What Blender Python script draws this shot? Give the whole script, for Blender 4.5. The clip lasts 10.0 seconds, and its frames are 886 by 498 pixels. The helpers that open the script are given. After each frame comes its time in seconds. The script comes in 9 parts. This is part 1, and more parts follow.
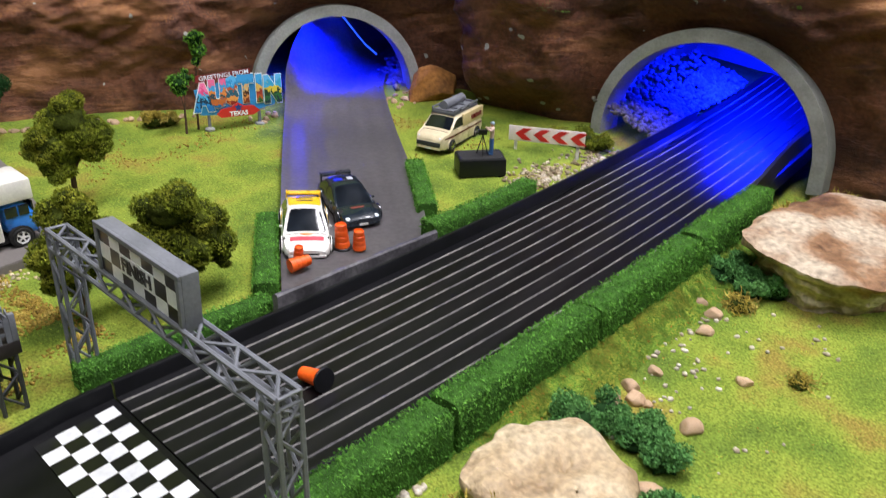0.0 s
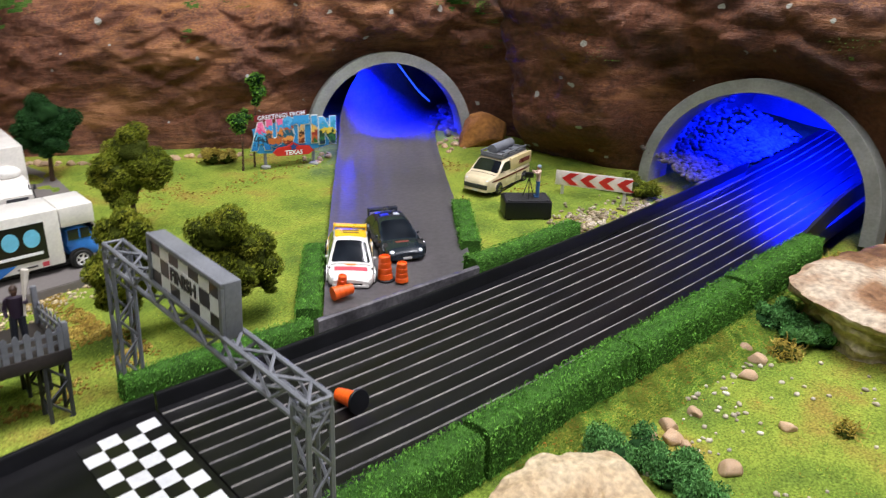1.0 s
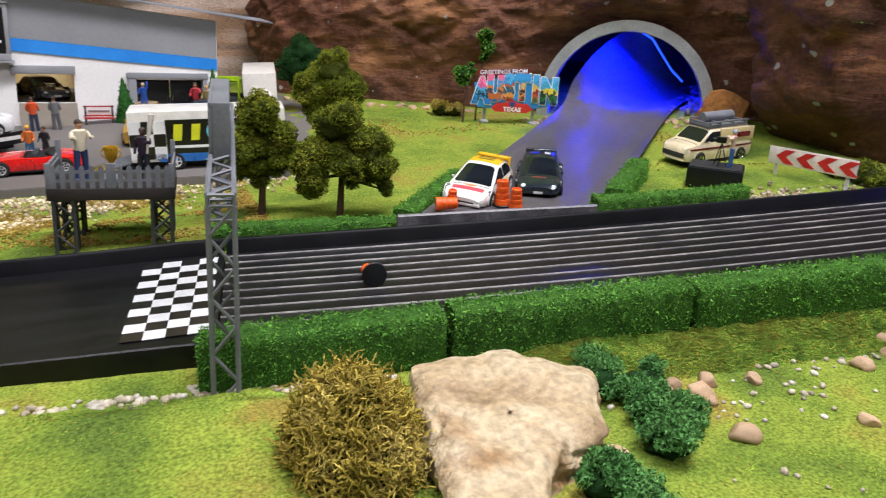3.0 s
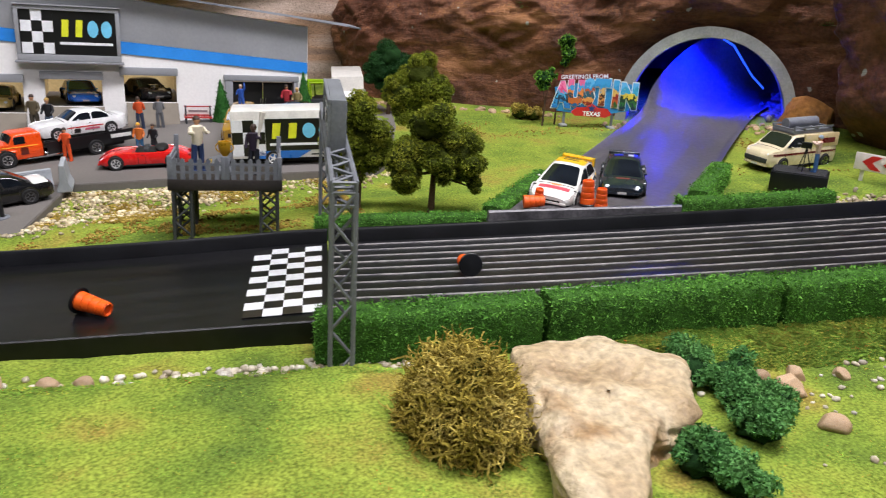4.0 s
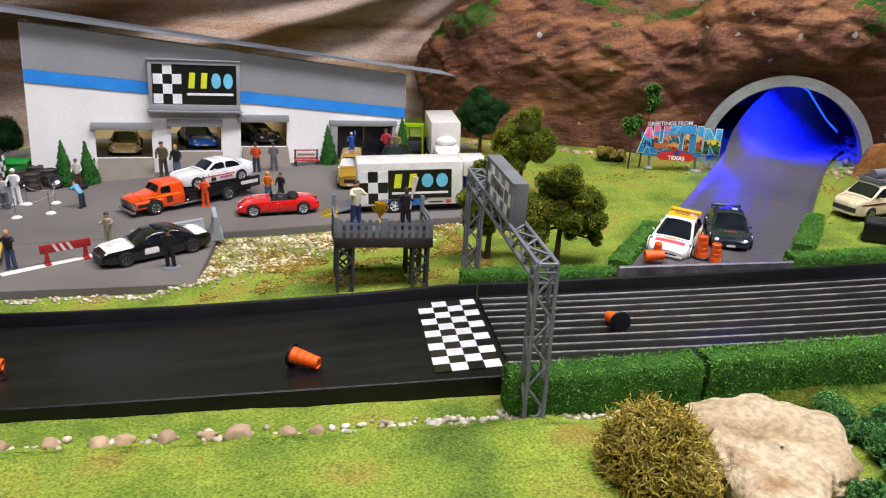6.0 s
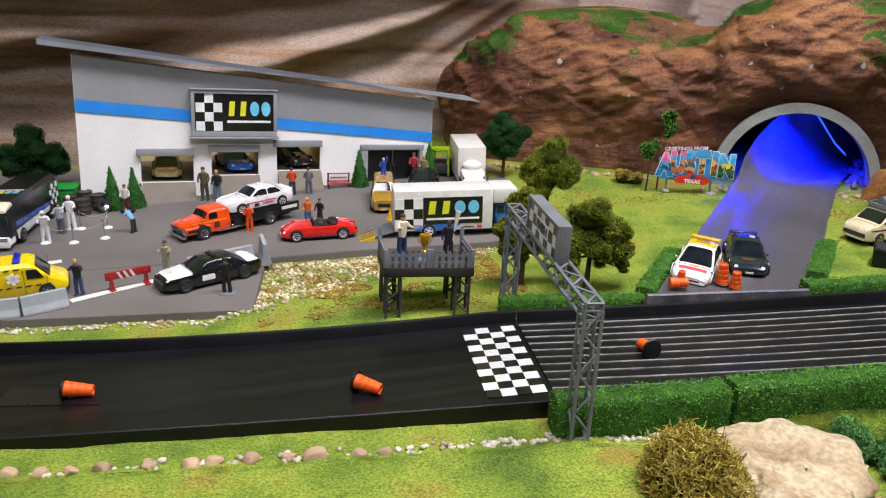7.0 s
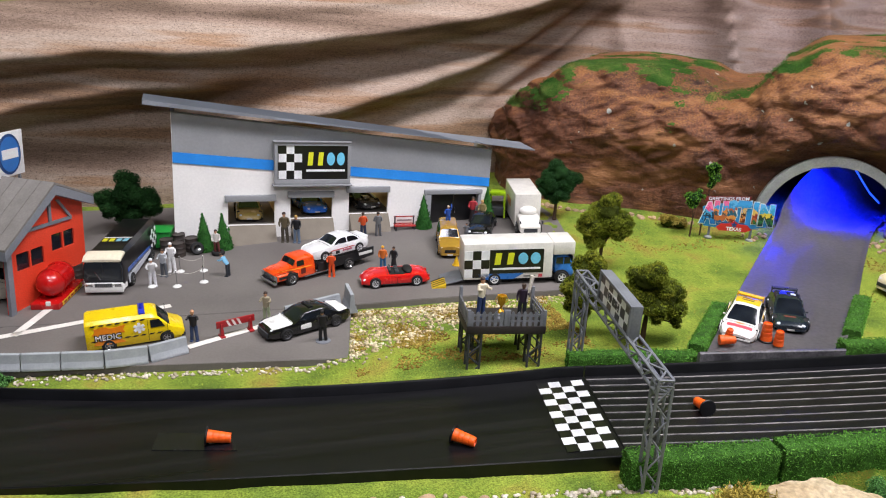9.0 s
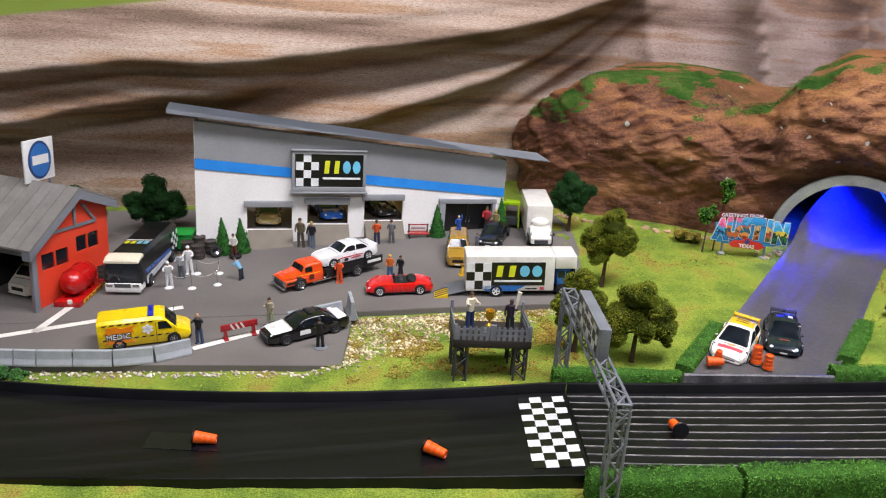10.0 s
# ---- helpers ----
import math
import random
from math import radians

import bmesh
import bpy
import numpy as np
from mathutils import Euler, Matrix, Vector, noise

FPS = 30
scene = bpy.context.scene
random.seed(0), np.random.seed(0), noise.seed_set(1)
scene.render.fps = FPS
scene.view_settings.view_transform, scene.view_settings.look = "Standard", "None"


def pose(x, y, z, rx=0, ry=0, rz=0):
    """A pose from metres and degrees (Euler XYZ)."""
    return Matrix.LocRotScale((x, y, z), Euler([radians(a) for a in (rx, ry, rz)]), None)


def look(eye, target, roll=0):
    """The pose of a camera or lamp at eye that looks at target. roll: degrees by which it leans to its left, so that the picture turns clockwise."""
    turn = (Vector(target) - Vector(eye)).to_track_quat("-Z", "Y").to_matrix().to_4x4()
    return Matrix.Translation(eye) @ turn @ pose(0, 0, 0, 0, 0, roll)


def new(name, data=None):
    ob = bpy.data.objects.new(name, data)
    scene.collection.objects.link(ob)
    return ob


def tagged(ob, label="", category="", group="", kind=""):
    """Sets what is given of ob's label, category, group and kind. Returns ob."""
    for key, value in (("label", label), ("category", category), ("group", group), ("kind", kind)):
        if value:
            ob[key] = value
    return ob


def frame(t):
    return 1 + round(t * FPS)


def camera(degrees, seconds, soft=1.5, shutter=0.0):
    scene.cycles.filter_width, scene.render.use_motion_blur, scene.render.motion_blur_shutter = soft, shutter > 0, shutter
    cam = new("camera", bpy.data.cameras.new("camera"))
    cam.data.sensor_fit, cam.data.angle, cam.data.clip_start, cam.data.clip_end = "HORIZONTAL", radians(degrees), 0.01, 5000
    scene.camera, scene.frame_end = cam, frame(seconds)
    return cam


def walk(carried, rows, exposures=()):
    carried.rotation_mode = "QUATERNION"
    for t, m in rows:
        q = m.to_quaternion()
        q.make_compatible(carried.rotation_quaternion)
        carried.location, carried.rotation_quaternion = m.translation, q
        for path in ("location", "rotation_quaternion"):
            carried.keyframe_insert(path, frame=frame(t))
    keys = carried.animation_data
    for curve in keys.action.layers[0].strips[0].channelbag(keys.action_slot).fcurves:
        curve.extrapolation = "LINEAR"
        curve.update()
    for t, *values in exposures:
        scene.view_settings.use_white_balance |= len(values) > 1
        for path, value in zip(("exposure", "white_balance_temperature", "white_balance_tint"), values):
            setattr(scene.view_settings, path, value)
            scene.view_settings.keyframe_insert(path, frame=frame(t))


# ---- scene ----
cam = camera(59.76, 10.0, soft=1.1, shutter=0.35)
PATH = [
    (0, (0.0129, 0.0057, 0.2040), (1.3579, 0.9825, -0.4866), 0.88),
    (0.5, (0.0091, 0.0157, 0.2137), (1.3632, 1.0251, -0.4090), 1.04),
    (1, (0.0087, -0.0046, 0.1935), (1.3149, 1.0946, -0.3769), 1.53),
    (1.5, (0.0386, -0.0380, 0.1658), (1.1916, 1.2346, -0.3736), 2.13),
    (2, (0.0882, -0.0732, 0.1537), (1.0480, 1.3535, -0.3787), 2.62),
    (2.5, (0.1217, -0.0875, 0.1379), (0.9176, 1.4363, -0.3954), 3.09),
    (4, (0.0973, -0.1120, 0.1323), (0.6389, 1.5213, -0.3957), 3.41),
    (4.5, (0.0747, -0.1137, 0.1398), (0.5911, 1.5305, -0.3796), 3.36),
    (5, (0.0576, -0.1178, 0.1473), (0.5605, 1.5323, -0.3669), 3.30),
    (5.5, (0.0346, -0.1211, 0.1572), (0.5293, 1.5323, -0.3541), 3.28),
    (7, (-0.0203, -0.1507, 0.1949), (0.4660, 1.5074, -0.3093), 3.25),
    (7.5, (-0.0435, -0.1623, 0.2136), (0.4408, 1.4961, -0.2913), 3.33),
    (8, (-0.0597, -0.1727, 0.2295), (0.4126, 1.4890, -0.2760), 3.43),
    (8.5, (-0.0778, -0.1849, 0.2496), (0.3753, 1.4809, -0.2602), 3.53),
    (9, (-0.0793, -0.1909, 0.2582), (0.3582, 1.4784, -0.2536), 3.62),
    (9.5, (-0.0657, -0.1959, 0.2658), (0.3444, 1.4790, -0.2503), 3.80),
    (10, (-0.0339, -0.2137, 0.2809), (0.2801, 1.4780, -0.2477), 4.01),
]
walk(cam, [(t, look(eye, target, roll)) for t, eye, target, roll in PATH])

# ---- light ----
world = bpy.data.worlds.new("world")
world.use_nodes = True
world.node_tree.nodes["Background"].inputs[0].default_value = (0.9, 0.93, 1.0, 1)
world.node_tree.nodes["Background"].inputs[1].default_value = 0.15
scene.world = world
scene.view_settings.exposure = -0.13


def area_lamp(name, eye, target, w, h, watts, color):
    data = bpy.data.lights.new(name, "AREA")
    data.shape, data.size, data.size_y, data.energy, data.color = "RECTANGLE", w, h, watts, color
    ob = new(name, data)
    ob.matrix_world = look(eye, target)
    return ob


WARM = (1.0, 0.97, 1.04)
area_lamp("ceiling_and_fill_light", (0.52, 0.10, 1.36), (0.42, 0.34, 0.0), 0.9, 0.22, 32.0, WARM)
area_lamp("ceiling_and_fill_light", (-0.45, -0.06, 1.36), (-0.2, 0.4, 0.0), 0.9, 0.22, 13.0, WARM)
# unseen fill lamp added far in front, brightens the south-facing sides
area_lamp("ceiling_and_fill_light", (0.25, -1.35, 1.36), (0.2, 0.5, 0.0), 1.2, 0.25, 17.0, WARM)
BLUE = (0.001, 0.006, 1.0)
area_lamp("tunnel_led_light", (0.6045, 0.5810, 0.1345), (0.598, 0.575, 0.05), 0.050, 0.006, 2.3, BLUE).data.spread = 1.9
area_lamp("tunnel_led_light", (0.605, 0.650, 0.105), (0.52, 0.660, 0.06), 0.03, 0.03, 0.45, BLUE)
area_lamp("tunnel_led_light", (0.705, 0.205, 0.1445), (0.73, 0.205, 0.03), 0.006, 0.060, 2.6, BLUE).data.spread = 2.1
area_lamp("tunnel_led_light", (0.80, 0.205, 0.130), (0.82, 0.205, 0.03), 0.05, 0.06, 7.0, BLUE).data.spread = 2.8

# ---- materials ----
def hexcol(h):
    v = [int(h[i:i + 2], 16) / 255 for i in (1, 3, 5)]
    return tuple(c / 12.92 if c <= 0.04045 else ((c + 0.055) / 1.055) ** 2.4 for c in v)


def mat(name, colors, rough=0.6, metal=0.0, scale=60.0, fine=900.0, bump=0.0, bump_scale=None, spec=0.5, coat=0.0,
        object_random=0.0, island_random=0.0, fine_mix=0.3, stretch=(1, 1, 1), dist=0.0005):
    """Noise-mixed material: colours blended at a coarse scale, with a finer grain of light and dark over them."""
    if isinstance(colors, str):
        colors = [colors]
    cols = [hexcol(c) if isinstance(c, str) else c for c in colors]
    m = bpy.data.materials.new(name)
    m.use_nodes = True
    nt = m.node_tree
    N, L = nt.nodes, nt.links
    bs = N["Principled BSDF"]
    bs.inputs["Roughness"].default_value = rough
    bs.inputs["Metallic"].default_value = metal
    bs.inputs["Specular IOR Level"].default_value = spec
    bs.inputs["Coat Weight"].default_value = coat
    bs.inputs["Coat Roughness"].default_value = 0.08
    tc = N.new("ShaderNodeTexCoord")
    mp = N.new("ShaderNodeMapping")
    mp.inputs["Scale"].default_value = stretch
    L.new(tc.outputs["Object"], mp.inputs["Vector"])
    big = N.new("ShaderNodeTexNoise")
    big.inputs["Scale"].default_value, big.inputs["Detail"].default_value = scale, 6
    L.new(mp.outputs[0], big.inputs["Vector"])
    ramp = N.new("ShaderNodeValToRGB")
    cr = ramp.color_ramp
    if len(cols) == 1:
        cols = [tuple(c * 0.9 for c in cols[0]), tuple(min(1, c * 1.08) for c in cols[0])]
    cr.elements[0].position, cr.elements[1].position = 0.32, 0.68
    cr.elements[0].color, cr.elements[1].color = (*cols[0], 1), (*cols[-1], 1)
    for k, c in enumerate(cols[1:-1]):
        e = cr.elements.new(0.32 + 0.36 * (k + 1) / (len(cols) - 1))
        e.color = (*c, 1)
    L.new(big.outputs[0], ramp.inputs[0])
    sm = N.new("ShaderNodeTexNoise")
    sm.inputs["Scale"].default_value, sm.inputs["Detail"].default_value = fine, 4
    L.new(mp.outputs[0], sm.inputs["Vector"])
    mr = N.new("ShaderNodeMapRange")
    mr.inputs["From Min"].default_value, mr.inputs["From Max"].default_value = 0.3, 0.7
    mr.inputs["To Min"].default_value, mr.inputs["To Max"].default_value = 1 - fine_mix, 1 + fine_mix
    L.new(sm.outputs[0], mr.inputs[0])
    mul = N.new("ShaderNodeVectorMath")
    mul.operation = "SCALE"
    L.new(ramp.outputs[0], mul.inputs[0])
    L.new(mr.outputs[0], mul.inputs["Scale"])
    out = mul.outputs[0]
    if object_random or island_random:
        src = N.new("ShaderNodeObjectInfo").outputs["Random"] if object_random else N.new("ShaderNodeNewGeometry").outputs["Random Per Island"]
        amt = object_random or island_random
        r = N.new("ShaderNodeMapRange")
        r.inputs["To Min"].default_value, r.inputs["To Max"].default_value = 1 - amt, 1 + amt
        L.new(src, r.inputs[0])
        m2 = N.new("ShaderNodeVectorMath")
        m2.operation = "SCALE"
        L.new(out, m2.inputs[0])
        L.new(r.outputs[0], m2.inputs["Scale"])
        out = m2.outputs[0]
    L.new(out, bs.inputs["Base Color"])
    if bump:
        bn = N.new("ShaderNodeTexNoise")
        bn.inputs["Scale"].default_value, bn.inputs["Detail"].default_value = bump_scale or fine, 5
        L.new(mp.outputs[0], bn.inputs["Vector"])
        bp = N.new("ShaderNodeBump")
        bp.inputs["Strength"].default_value, bp.inputs["Distance"].default_value = bump, dist
        L.new(bn.outputs[0], bp.inputs["Height"])
        L.new(bp.outputs[0], bs.inputs["Normal"])
    rr = N.new("ShaderNodeMapRange")
    rr.inputs["To Min"].default_value, rr.inputs["To Max"].default_value = max(0.02, rough - 0.12), min(1, rough + 0.12)
    L.new(big.outputs[0], rr.inputs[0])
    L.new(rr.outputs[0], bs.inputs["Roughness"])
    return m


def paint(name, col, rough=0.3, coat=0.4):
    return mat(name, col, rough, scale=90, fine=600, fine_mix=0.06, coat=coat, bump=0.08, bump_scale=300, dist=0.0003)


def glow(name, col, strength):
    m = bpy.data.materials.new(name)
    m.use_nodes = True
    b = m.node_tree.nodes["Principled BSDF"]
    b.inputs["Base Color"].default_value = (*col, 1)
    b.inputs["Emission Color"].default_value = (*col, 1)
    b.inputs["Emission Strength"].default_value = strength
    return m


M_TURF = mat("turf", ["#52662a", "#6c8030", "#829038", "#8a7c3a"], 0.95, scale=22, fine=800, fine_mix=0.50, bump=0.5, bump_scale=900, spec=0.1, dist=0.0015)
# hedge core darker than its foam leaves: shade between them put into the colour
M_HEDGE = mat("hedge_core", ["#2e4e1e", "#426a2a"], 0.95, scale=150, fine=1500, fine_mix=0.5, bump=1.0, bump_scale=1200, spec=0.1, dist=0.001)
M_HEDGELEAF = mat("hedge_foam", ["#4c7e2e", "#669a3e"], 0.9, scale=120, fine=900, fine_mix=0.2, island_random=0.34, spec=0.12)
# ribs much paler than the track: glints along their edges put into the colour
M_RIB = mat("rib_glint_plastic", ["#666467", "#a29e99"], 0.22, scale=40, fine=300, fine_mix=0.25, stretch=(1, 6, 1))
M_TRACK = mat("track_plastic", ["#09090b", "#0d0d10", "#161517"], 0.32, scale=9, fine=190, fine_mix=0.35, stretch=(0.35, 11, 1), bump=0.12, bump_scale=500, spec=0.32)
M_WALLBLK = mat("black_plastic", ["#0b0c0e", "#15161a"], 0.4, scale=30, fine=400, fine_mix=0.2, bump=0.15, bump_scale=300, spec=0.35)
M_ROAD = mat("grey_road_plastic", ["#686567", "#757173", "#817d7e"], 0.38, scale=10, fine=300, fine_mix=0.14, stretch=(1, 1, 1), bump=0.15, bump_scale=200)
M_PAVE = mat("pavement_paint", ["#5d5855", "#67625e", "#706b66"], 0.7, scale=9, fine=500, fine_mix=0.07, bump=0.15, bump_scale=700)
M_PAVESIDE = mat("board_edge", ["#8a6a50", "#6e5a4a"], 0.8, scale=60, fine=500, fine_mix=0.2)
def rock_material():
    """Carved plaster painted dark red-brown, dry-brushed with sand in slanting streaks, with bare pale chips."""
    m = mat("painted_rock", ["#38211a", "#573526", "#6d4531", "#492d21"], 0.60, scale=12, fine=240, fine_mix=0.35, bump=0.7, bump_scale=150, spec=0.28, dist=0.0020)
    nt = m.node_tree
    N, L = nt.nodes, nt.links
    bs = N["Principled BSDF"]
    base = bs.inputs["Base Color"].links[0].from_socket
    tc = N.new("ShaderNodeTexCoord")
    mp = N.new("ShaderNodeMapping")
    mp.inputs["Rotation"].default_value = (0.5, 0.4, 0.6)
    mp.inputs["Scale"].default_value = (10, 10, 42)
    L.new(tc.outputs["Object"], mp.inputs["Vector"])
    n = N.new("ShaderNodeTexNoise")
    n.inputs["Scale"].default_value, n.inputs["Detail"].default_value, n.inputs["Roughness"].default_value = 1.0, 9, 0.72
    L.new(mp.outputs[0], n.inputs["Vector"])
    r = N.new("ShaderNodeMapRange")
    r.inputs["From Min"].default_value, r.inputs["From Max"].default_value = 0.50, 0.62
    L.new(n.outputs[0], r.inputs[0])
    big = N.new("ShaderNodeTexNoise")
    big.inputs["Scale"].default_value = 7
    L.new(tc.outputs["Object"], big.inputs["Vector"])
    rb = N.new("ShaderNodeMapRange")
    rb.inputs["From Min"].default_value, rb.inputs["From Max"].default_value, rb.inputs["To Max"].default_value = 0.38, 0.62, 0.85
    L.new(big.outputs[0], rb.inputs[0])
    mu = N.new("ShaderNodeMath")
    mu.operation = "MULTIPLY"
    L.new(r.outputs[0], mu.inputs[0])
    L.new(rb.outputs[0], mu.inputs[1])
    mix = N.new("ShaderNodeMix")
    mix.data_type = "RGBA"
    L.new(mu.outputs[0], mix.inputs["Factor"])
    L.new(base, mix.inputs["A"])
    mix.inputs["B"].default_value = (*hexcol("#a5744c"), 1)
    vo = N.new("ShaderNodeTexVoronoi")
    vo.inputs["Scale"].default_value, vo.inputs["Randomness"].default_value = 34, 1.0
    L.new(tc.outputs["Object"], vo.inputs["Vector"])
    n2 = N.new("ShaderNodeTexNoise")
    n2.inputs["Scale"].default_value = 150
    L.new(tc.outputs["Object"], n2.inputs["Vector"])
    ad = N.new("ShaderNodeMath")
    ad.operation = "MULTIPLY_ADD"
    ad.inputs[1].default_value = 0.30
    L.new(n2.outputs[0], ad.inputs[0])
    L.new(vo.outputs["Distance"], ad.inputs[2])
    lt = N.new("ShaderNodeMath")
    lt.operation = "LESS_THAN"
    lt.inputs[1].default_value = 0.232
    L.new(ad.outputs[0], lt.inputs[0])
    mix2 = N.new("ShaderNodeMix")
    mix2.data_type = "RGBA"
    L.new(lt.outputs[0], mix2.inputs["Factor"])
    L.new(mix.outputs["Result"], mix2.inputs["A"])
    mix2.inputs["B"].default_value = (*hexcol("#a3a69f"), 1)
    # tan grain on upward faces: dry-brushing, and top light put into the colour
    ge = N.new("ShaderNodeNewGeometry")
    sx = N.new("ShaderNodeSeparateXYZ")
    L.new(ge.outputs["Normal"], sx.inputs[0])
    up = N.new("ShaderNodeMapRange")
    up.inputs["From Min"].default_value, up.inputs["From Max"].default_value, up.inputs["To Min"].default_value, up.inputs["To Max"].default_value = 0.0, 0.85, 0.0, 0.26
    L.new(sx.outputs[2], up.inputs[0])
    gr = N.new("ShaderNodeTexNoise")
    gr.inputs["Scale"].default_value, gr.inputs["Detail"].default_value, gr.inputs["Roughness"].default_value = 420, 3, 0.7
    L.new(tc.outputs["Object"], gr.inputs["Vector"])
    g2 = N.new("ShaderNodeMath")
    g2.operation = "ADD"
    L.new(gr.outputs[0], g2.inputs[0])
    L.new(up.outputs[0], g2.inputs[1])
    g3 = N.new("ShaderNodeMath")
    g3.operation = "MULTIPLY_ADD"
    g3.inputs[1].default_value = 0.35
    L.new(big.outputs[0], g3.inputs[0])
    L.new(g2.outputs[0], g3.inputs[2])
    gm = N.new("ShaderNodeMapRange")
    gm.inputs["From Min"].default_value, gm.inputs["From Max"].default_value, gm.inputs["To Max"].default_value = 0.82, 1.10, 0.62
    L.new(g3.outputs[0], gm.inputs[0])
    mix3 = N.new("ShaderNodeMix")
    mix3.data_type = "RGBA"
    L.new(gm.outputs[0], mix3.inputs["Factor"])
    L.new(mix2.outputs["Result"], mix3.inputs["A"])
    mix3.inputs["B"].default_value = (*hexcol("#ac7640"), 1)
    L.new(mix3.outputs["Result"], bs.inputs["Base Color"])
    # tool strokes cut along the strata
    st = N.new("ShaderNodeBump")
    st.inputs["Strength"].default_value, st.inputs["Distance"].default_value = 1.0, 0.0070
    L.new(n.outputs[0], st.inputs["Height"])
    L.new(bs.inputs["Normal"].links[0].from_socket, st.inputs["Normal"])
    L.new(st.outputs[0], bs.inputs["Normal"])
    return m


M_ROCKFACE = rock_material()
M_MOSS = mat("rock_turf", ["#2a4a1a", "#3a5c22", "#566a30", "#74703a"], 0.95, scale=30, fine=900, fine_mix=0.5, bump=1.0, bump_scale=700, spec=0.1, dist=0.002)
M_CONCRETE = mat("concrete", ["#7d7f7a", "#8d8f8a", "#989a94"], 0.8, scale=40, fine=500, fine_mix=0.12, bump=0.35, bump_scale=500)
M_WHITE = mat("white_card", ["#e2e1de", "#eceae7"], 0.6, scale=20, fine=400, fine_mix=0.04, bump=0.1, bump_scale=200)
M_GREYWALL = mat("grey_card", ["#85878a", "#919396"], 0.6, scale=20, fine=400, fine_mix=0.05, bump=0.1, bump_scale=200)
M_ROOF = mat("roof_card", ["#6c7078", "#7d8189"], 0.55, scale=25, fine=500, fine_mix=0.08, bump=0.15, bump_scale=200)
M_BLUE = mat("blue_stripe", ["#1f7fd6", "#2a8ce2"], 0.5, scale=40, fine=400, fine_mix=0.05)
M_BLACK = paint("black_paint", "#101012", 0.35)
M_DARK = mat("dark_interior", ["#0c0b0a", "#141210"], 0.8)
M_GREYPL = mat("grey_plastic", ["#62656b", "#74777d"], 0.55, scale=60, fine=700, fine_mix=0.12, bump=0.2, bump_scale=900)
M_DGREY = mat("dark_grey_plastic", ["#2c2e31", "#3a3c40"], 0.6, scale=60, fine=700, fine_mix=0.15, bump=0.2, bump_scale=900)
M_CHECKW = paint("white_check", "#e6e8ea", 0.35)
M_CHECKB = paint("black_check", "#0d0d0f", 0.35)
# unseen room walls, coloured dark so that less light bounces back
M_PLASTER = mat("room_wall_paint", ["#34322f", "#3c3a36"], 0.9, scale=3, fine=200, fine_mix=0.05)
M_LED = glow("led_strip_blue", (0.02, 0.10, 1.0), 1.8)


def cloth_material():
    """Printed sandstone fabric: grey brown with pale worn streaks and dark specks."""
    m = mat("printed_cloth", ["#6f5d50", "#8a7567", "#a08b7c", "#ab998b", "#9a7c64", "#7a6658"], 0.95, scale=5.0, fine=420, fine_mix=0.32, spec=0.1, bump=0.3, bump_scale=1500, stretch=(0.42, 1, 6.0))
    nt = m.node_tree
    bs = nt.nodes["Principled BSDF"]
    base = bs.inputs["Base Color"].links[0].from_socket
    tc = nt.nodes.new("ShaderNodeTexCoord")
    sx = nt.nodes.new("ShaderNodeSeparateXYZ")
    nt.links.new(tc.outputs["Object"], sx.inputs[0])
    # colour turns bluer with growing x
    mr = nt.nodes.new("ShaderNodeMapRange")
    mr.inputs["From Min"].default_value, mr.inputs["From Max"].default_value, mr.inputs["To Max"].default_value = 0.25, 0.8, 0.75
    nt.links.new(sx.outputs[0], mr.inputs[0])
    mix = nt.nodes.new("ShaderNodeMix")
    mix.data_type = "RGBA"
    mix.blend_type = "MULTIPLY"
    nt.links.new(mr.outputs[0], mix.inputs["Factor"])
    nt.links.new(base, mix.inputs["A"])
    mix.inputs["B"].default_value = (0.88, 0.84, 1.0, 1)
    sp = nt.nodes.new("ShaderNodeTexNoise")
    sp.inputs["Scale"].default_value, sp.inputs["Detail"].default_value, sp.inputs["Roughness"].default_value = 620, 3, 0.6
    nt.links.new(tc.outputs["Object"], sp.inputs["Vector"])
    sr = nt.nodes.new("ShaderNodeMapRange")
    sr.inputs["From Min"].default_value, sr.inputs["From Max"].default_value = 0.53, 0.63
    sr.inputs["To Min"].default_value, sr.inputs["To Max"].default_value = 1.06, 0.60
    nt.links.new(sp.outputs[0], sr.inputs[0])
    sc = nt.nodes.new("ShaderNodeVectorMath")
    sc.operation = "SCALE"
    nt.links.new(mix.outputs["Result"], sc.inputs[0])
    nt.links.new(sr.outputs[0], sc.inputs["Scale"])
    # the printed meadow above the printed rock
    ln = nt.nodes.new("ShaderNodeMath")
    ln.operation = "MULTIPLY_ADD"
    ln.inputs[1].default_value = -0.16
    nt.links.new(sx.outputs[0], ln.inputs[0])
    nt.links.new(sx.outputs[2], ln.inputs[2])
    gt = nt.nodes.new("ShaderNodeMapRange")
    gt.inputs["From Min"].default_value, gt.inputs["From Max"].default_value = 0.303, 0.307
    nt.links.new(ln.outputs[0], gt.inputs[0])
    mg = nt.nodes.new("ShaderNodeMix")
    mg.data_type = "RGBA"
    nt.links.new(gt.outputs[0], mg.inputs["Factor"])
    nt.links.new(sc.outputs[0], mg.inputs["A"])
    mg.inputs["B"].default_value = (*hexcol("#6a7a34"), 1)
    nt.links.new(mg.outputs["Result"], bs.inputs["Base Color"])
    return m


M_CLOTH = cloth_material()
M_BLADE2 = mat("hill_fibre", ["#28501c", "#3e6626", "#5c6c30"], 0.9, scale=40, fine=300, fine_mix=0.3, island_random=0.35, spec=0.1)


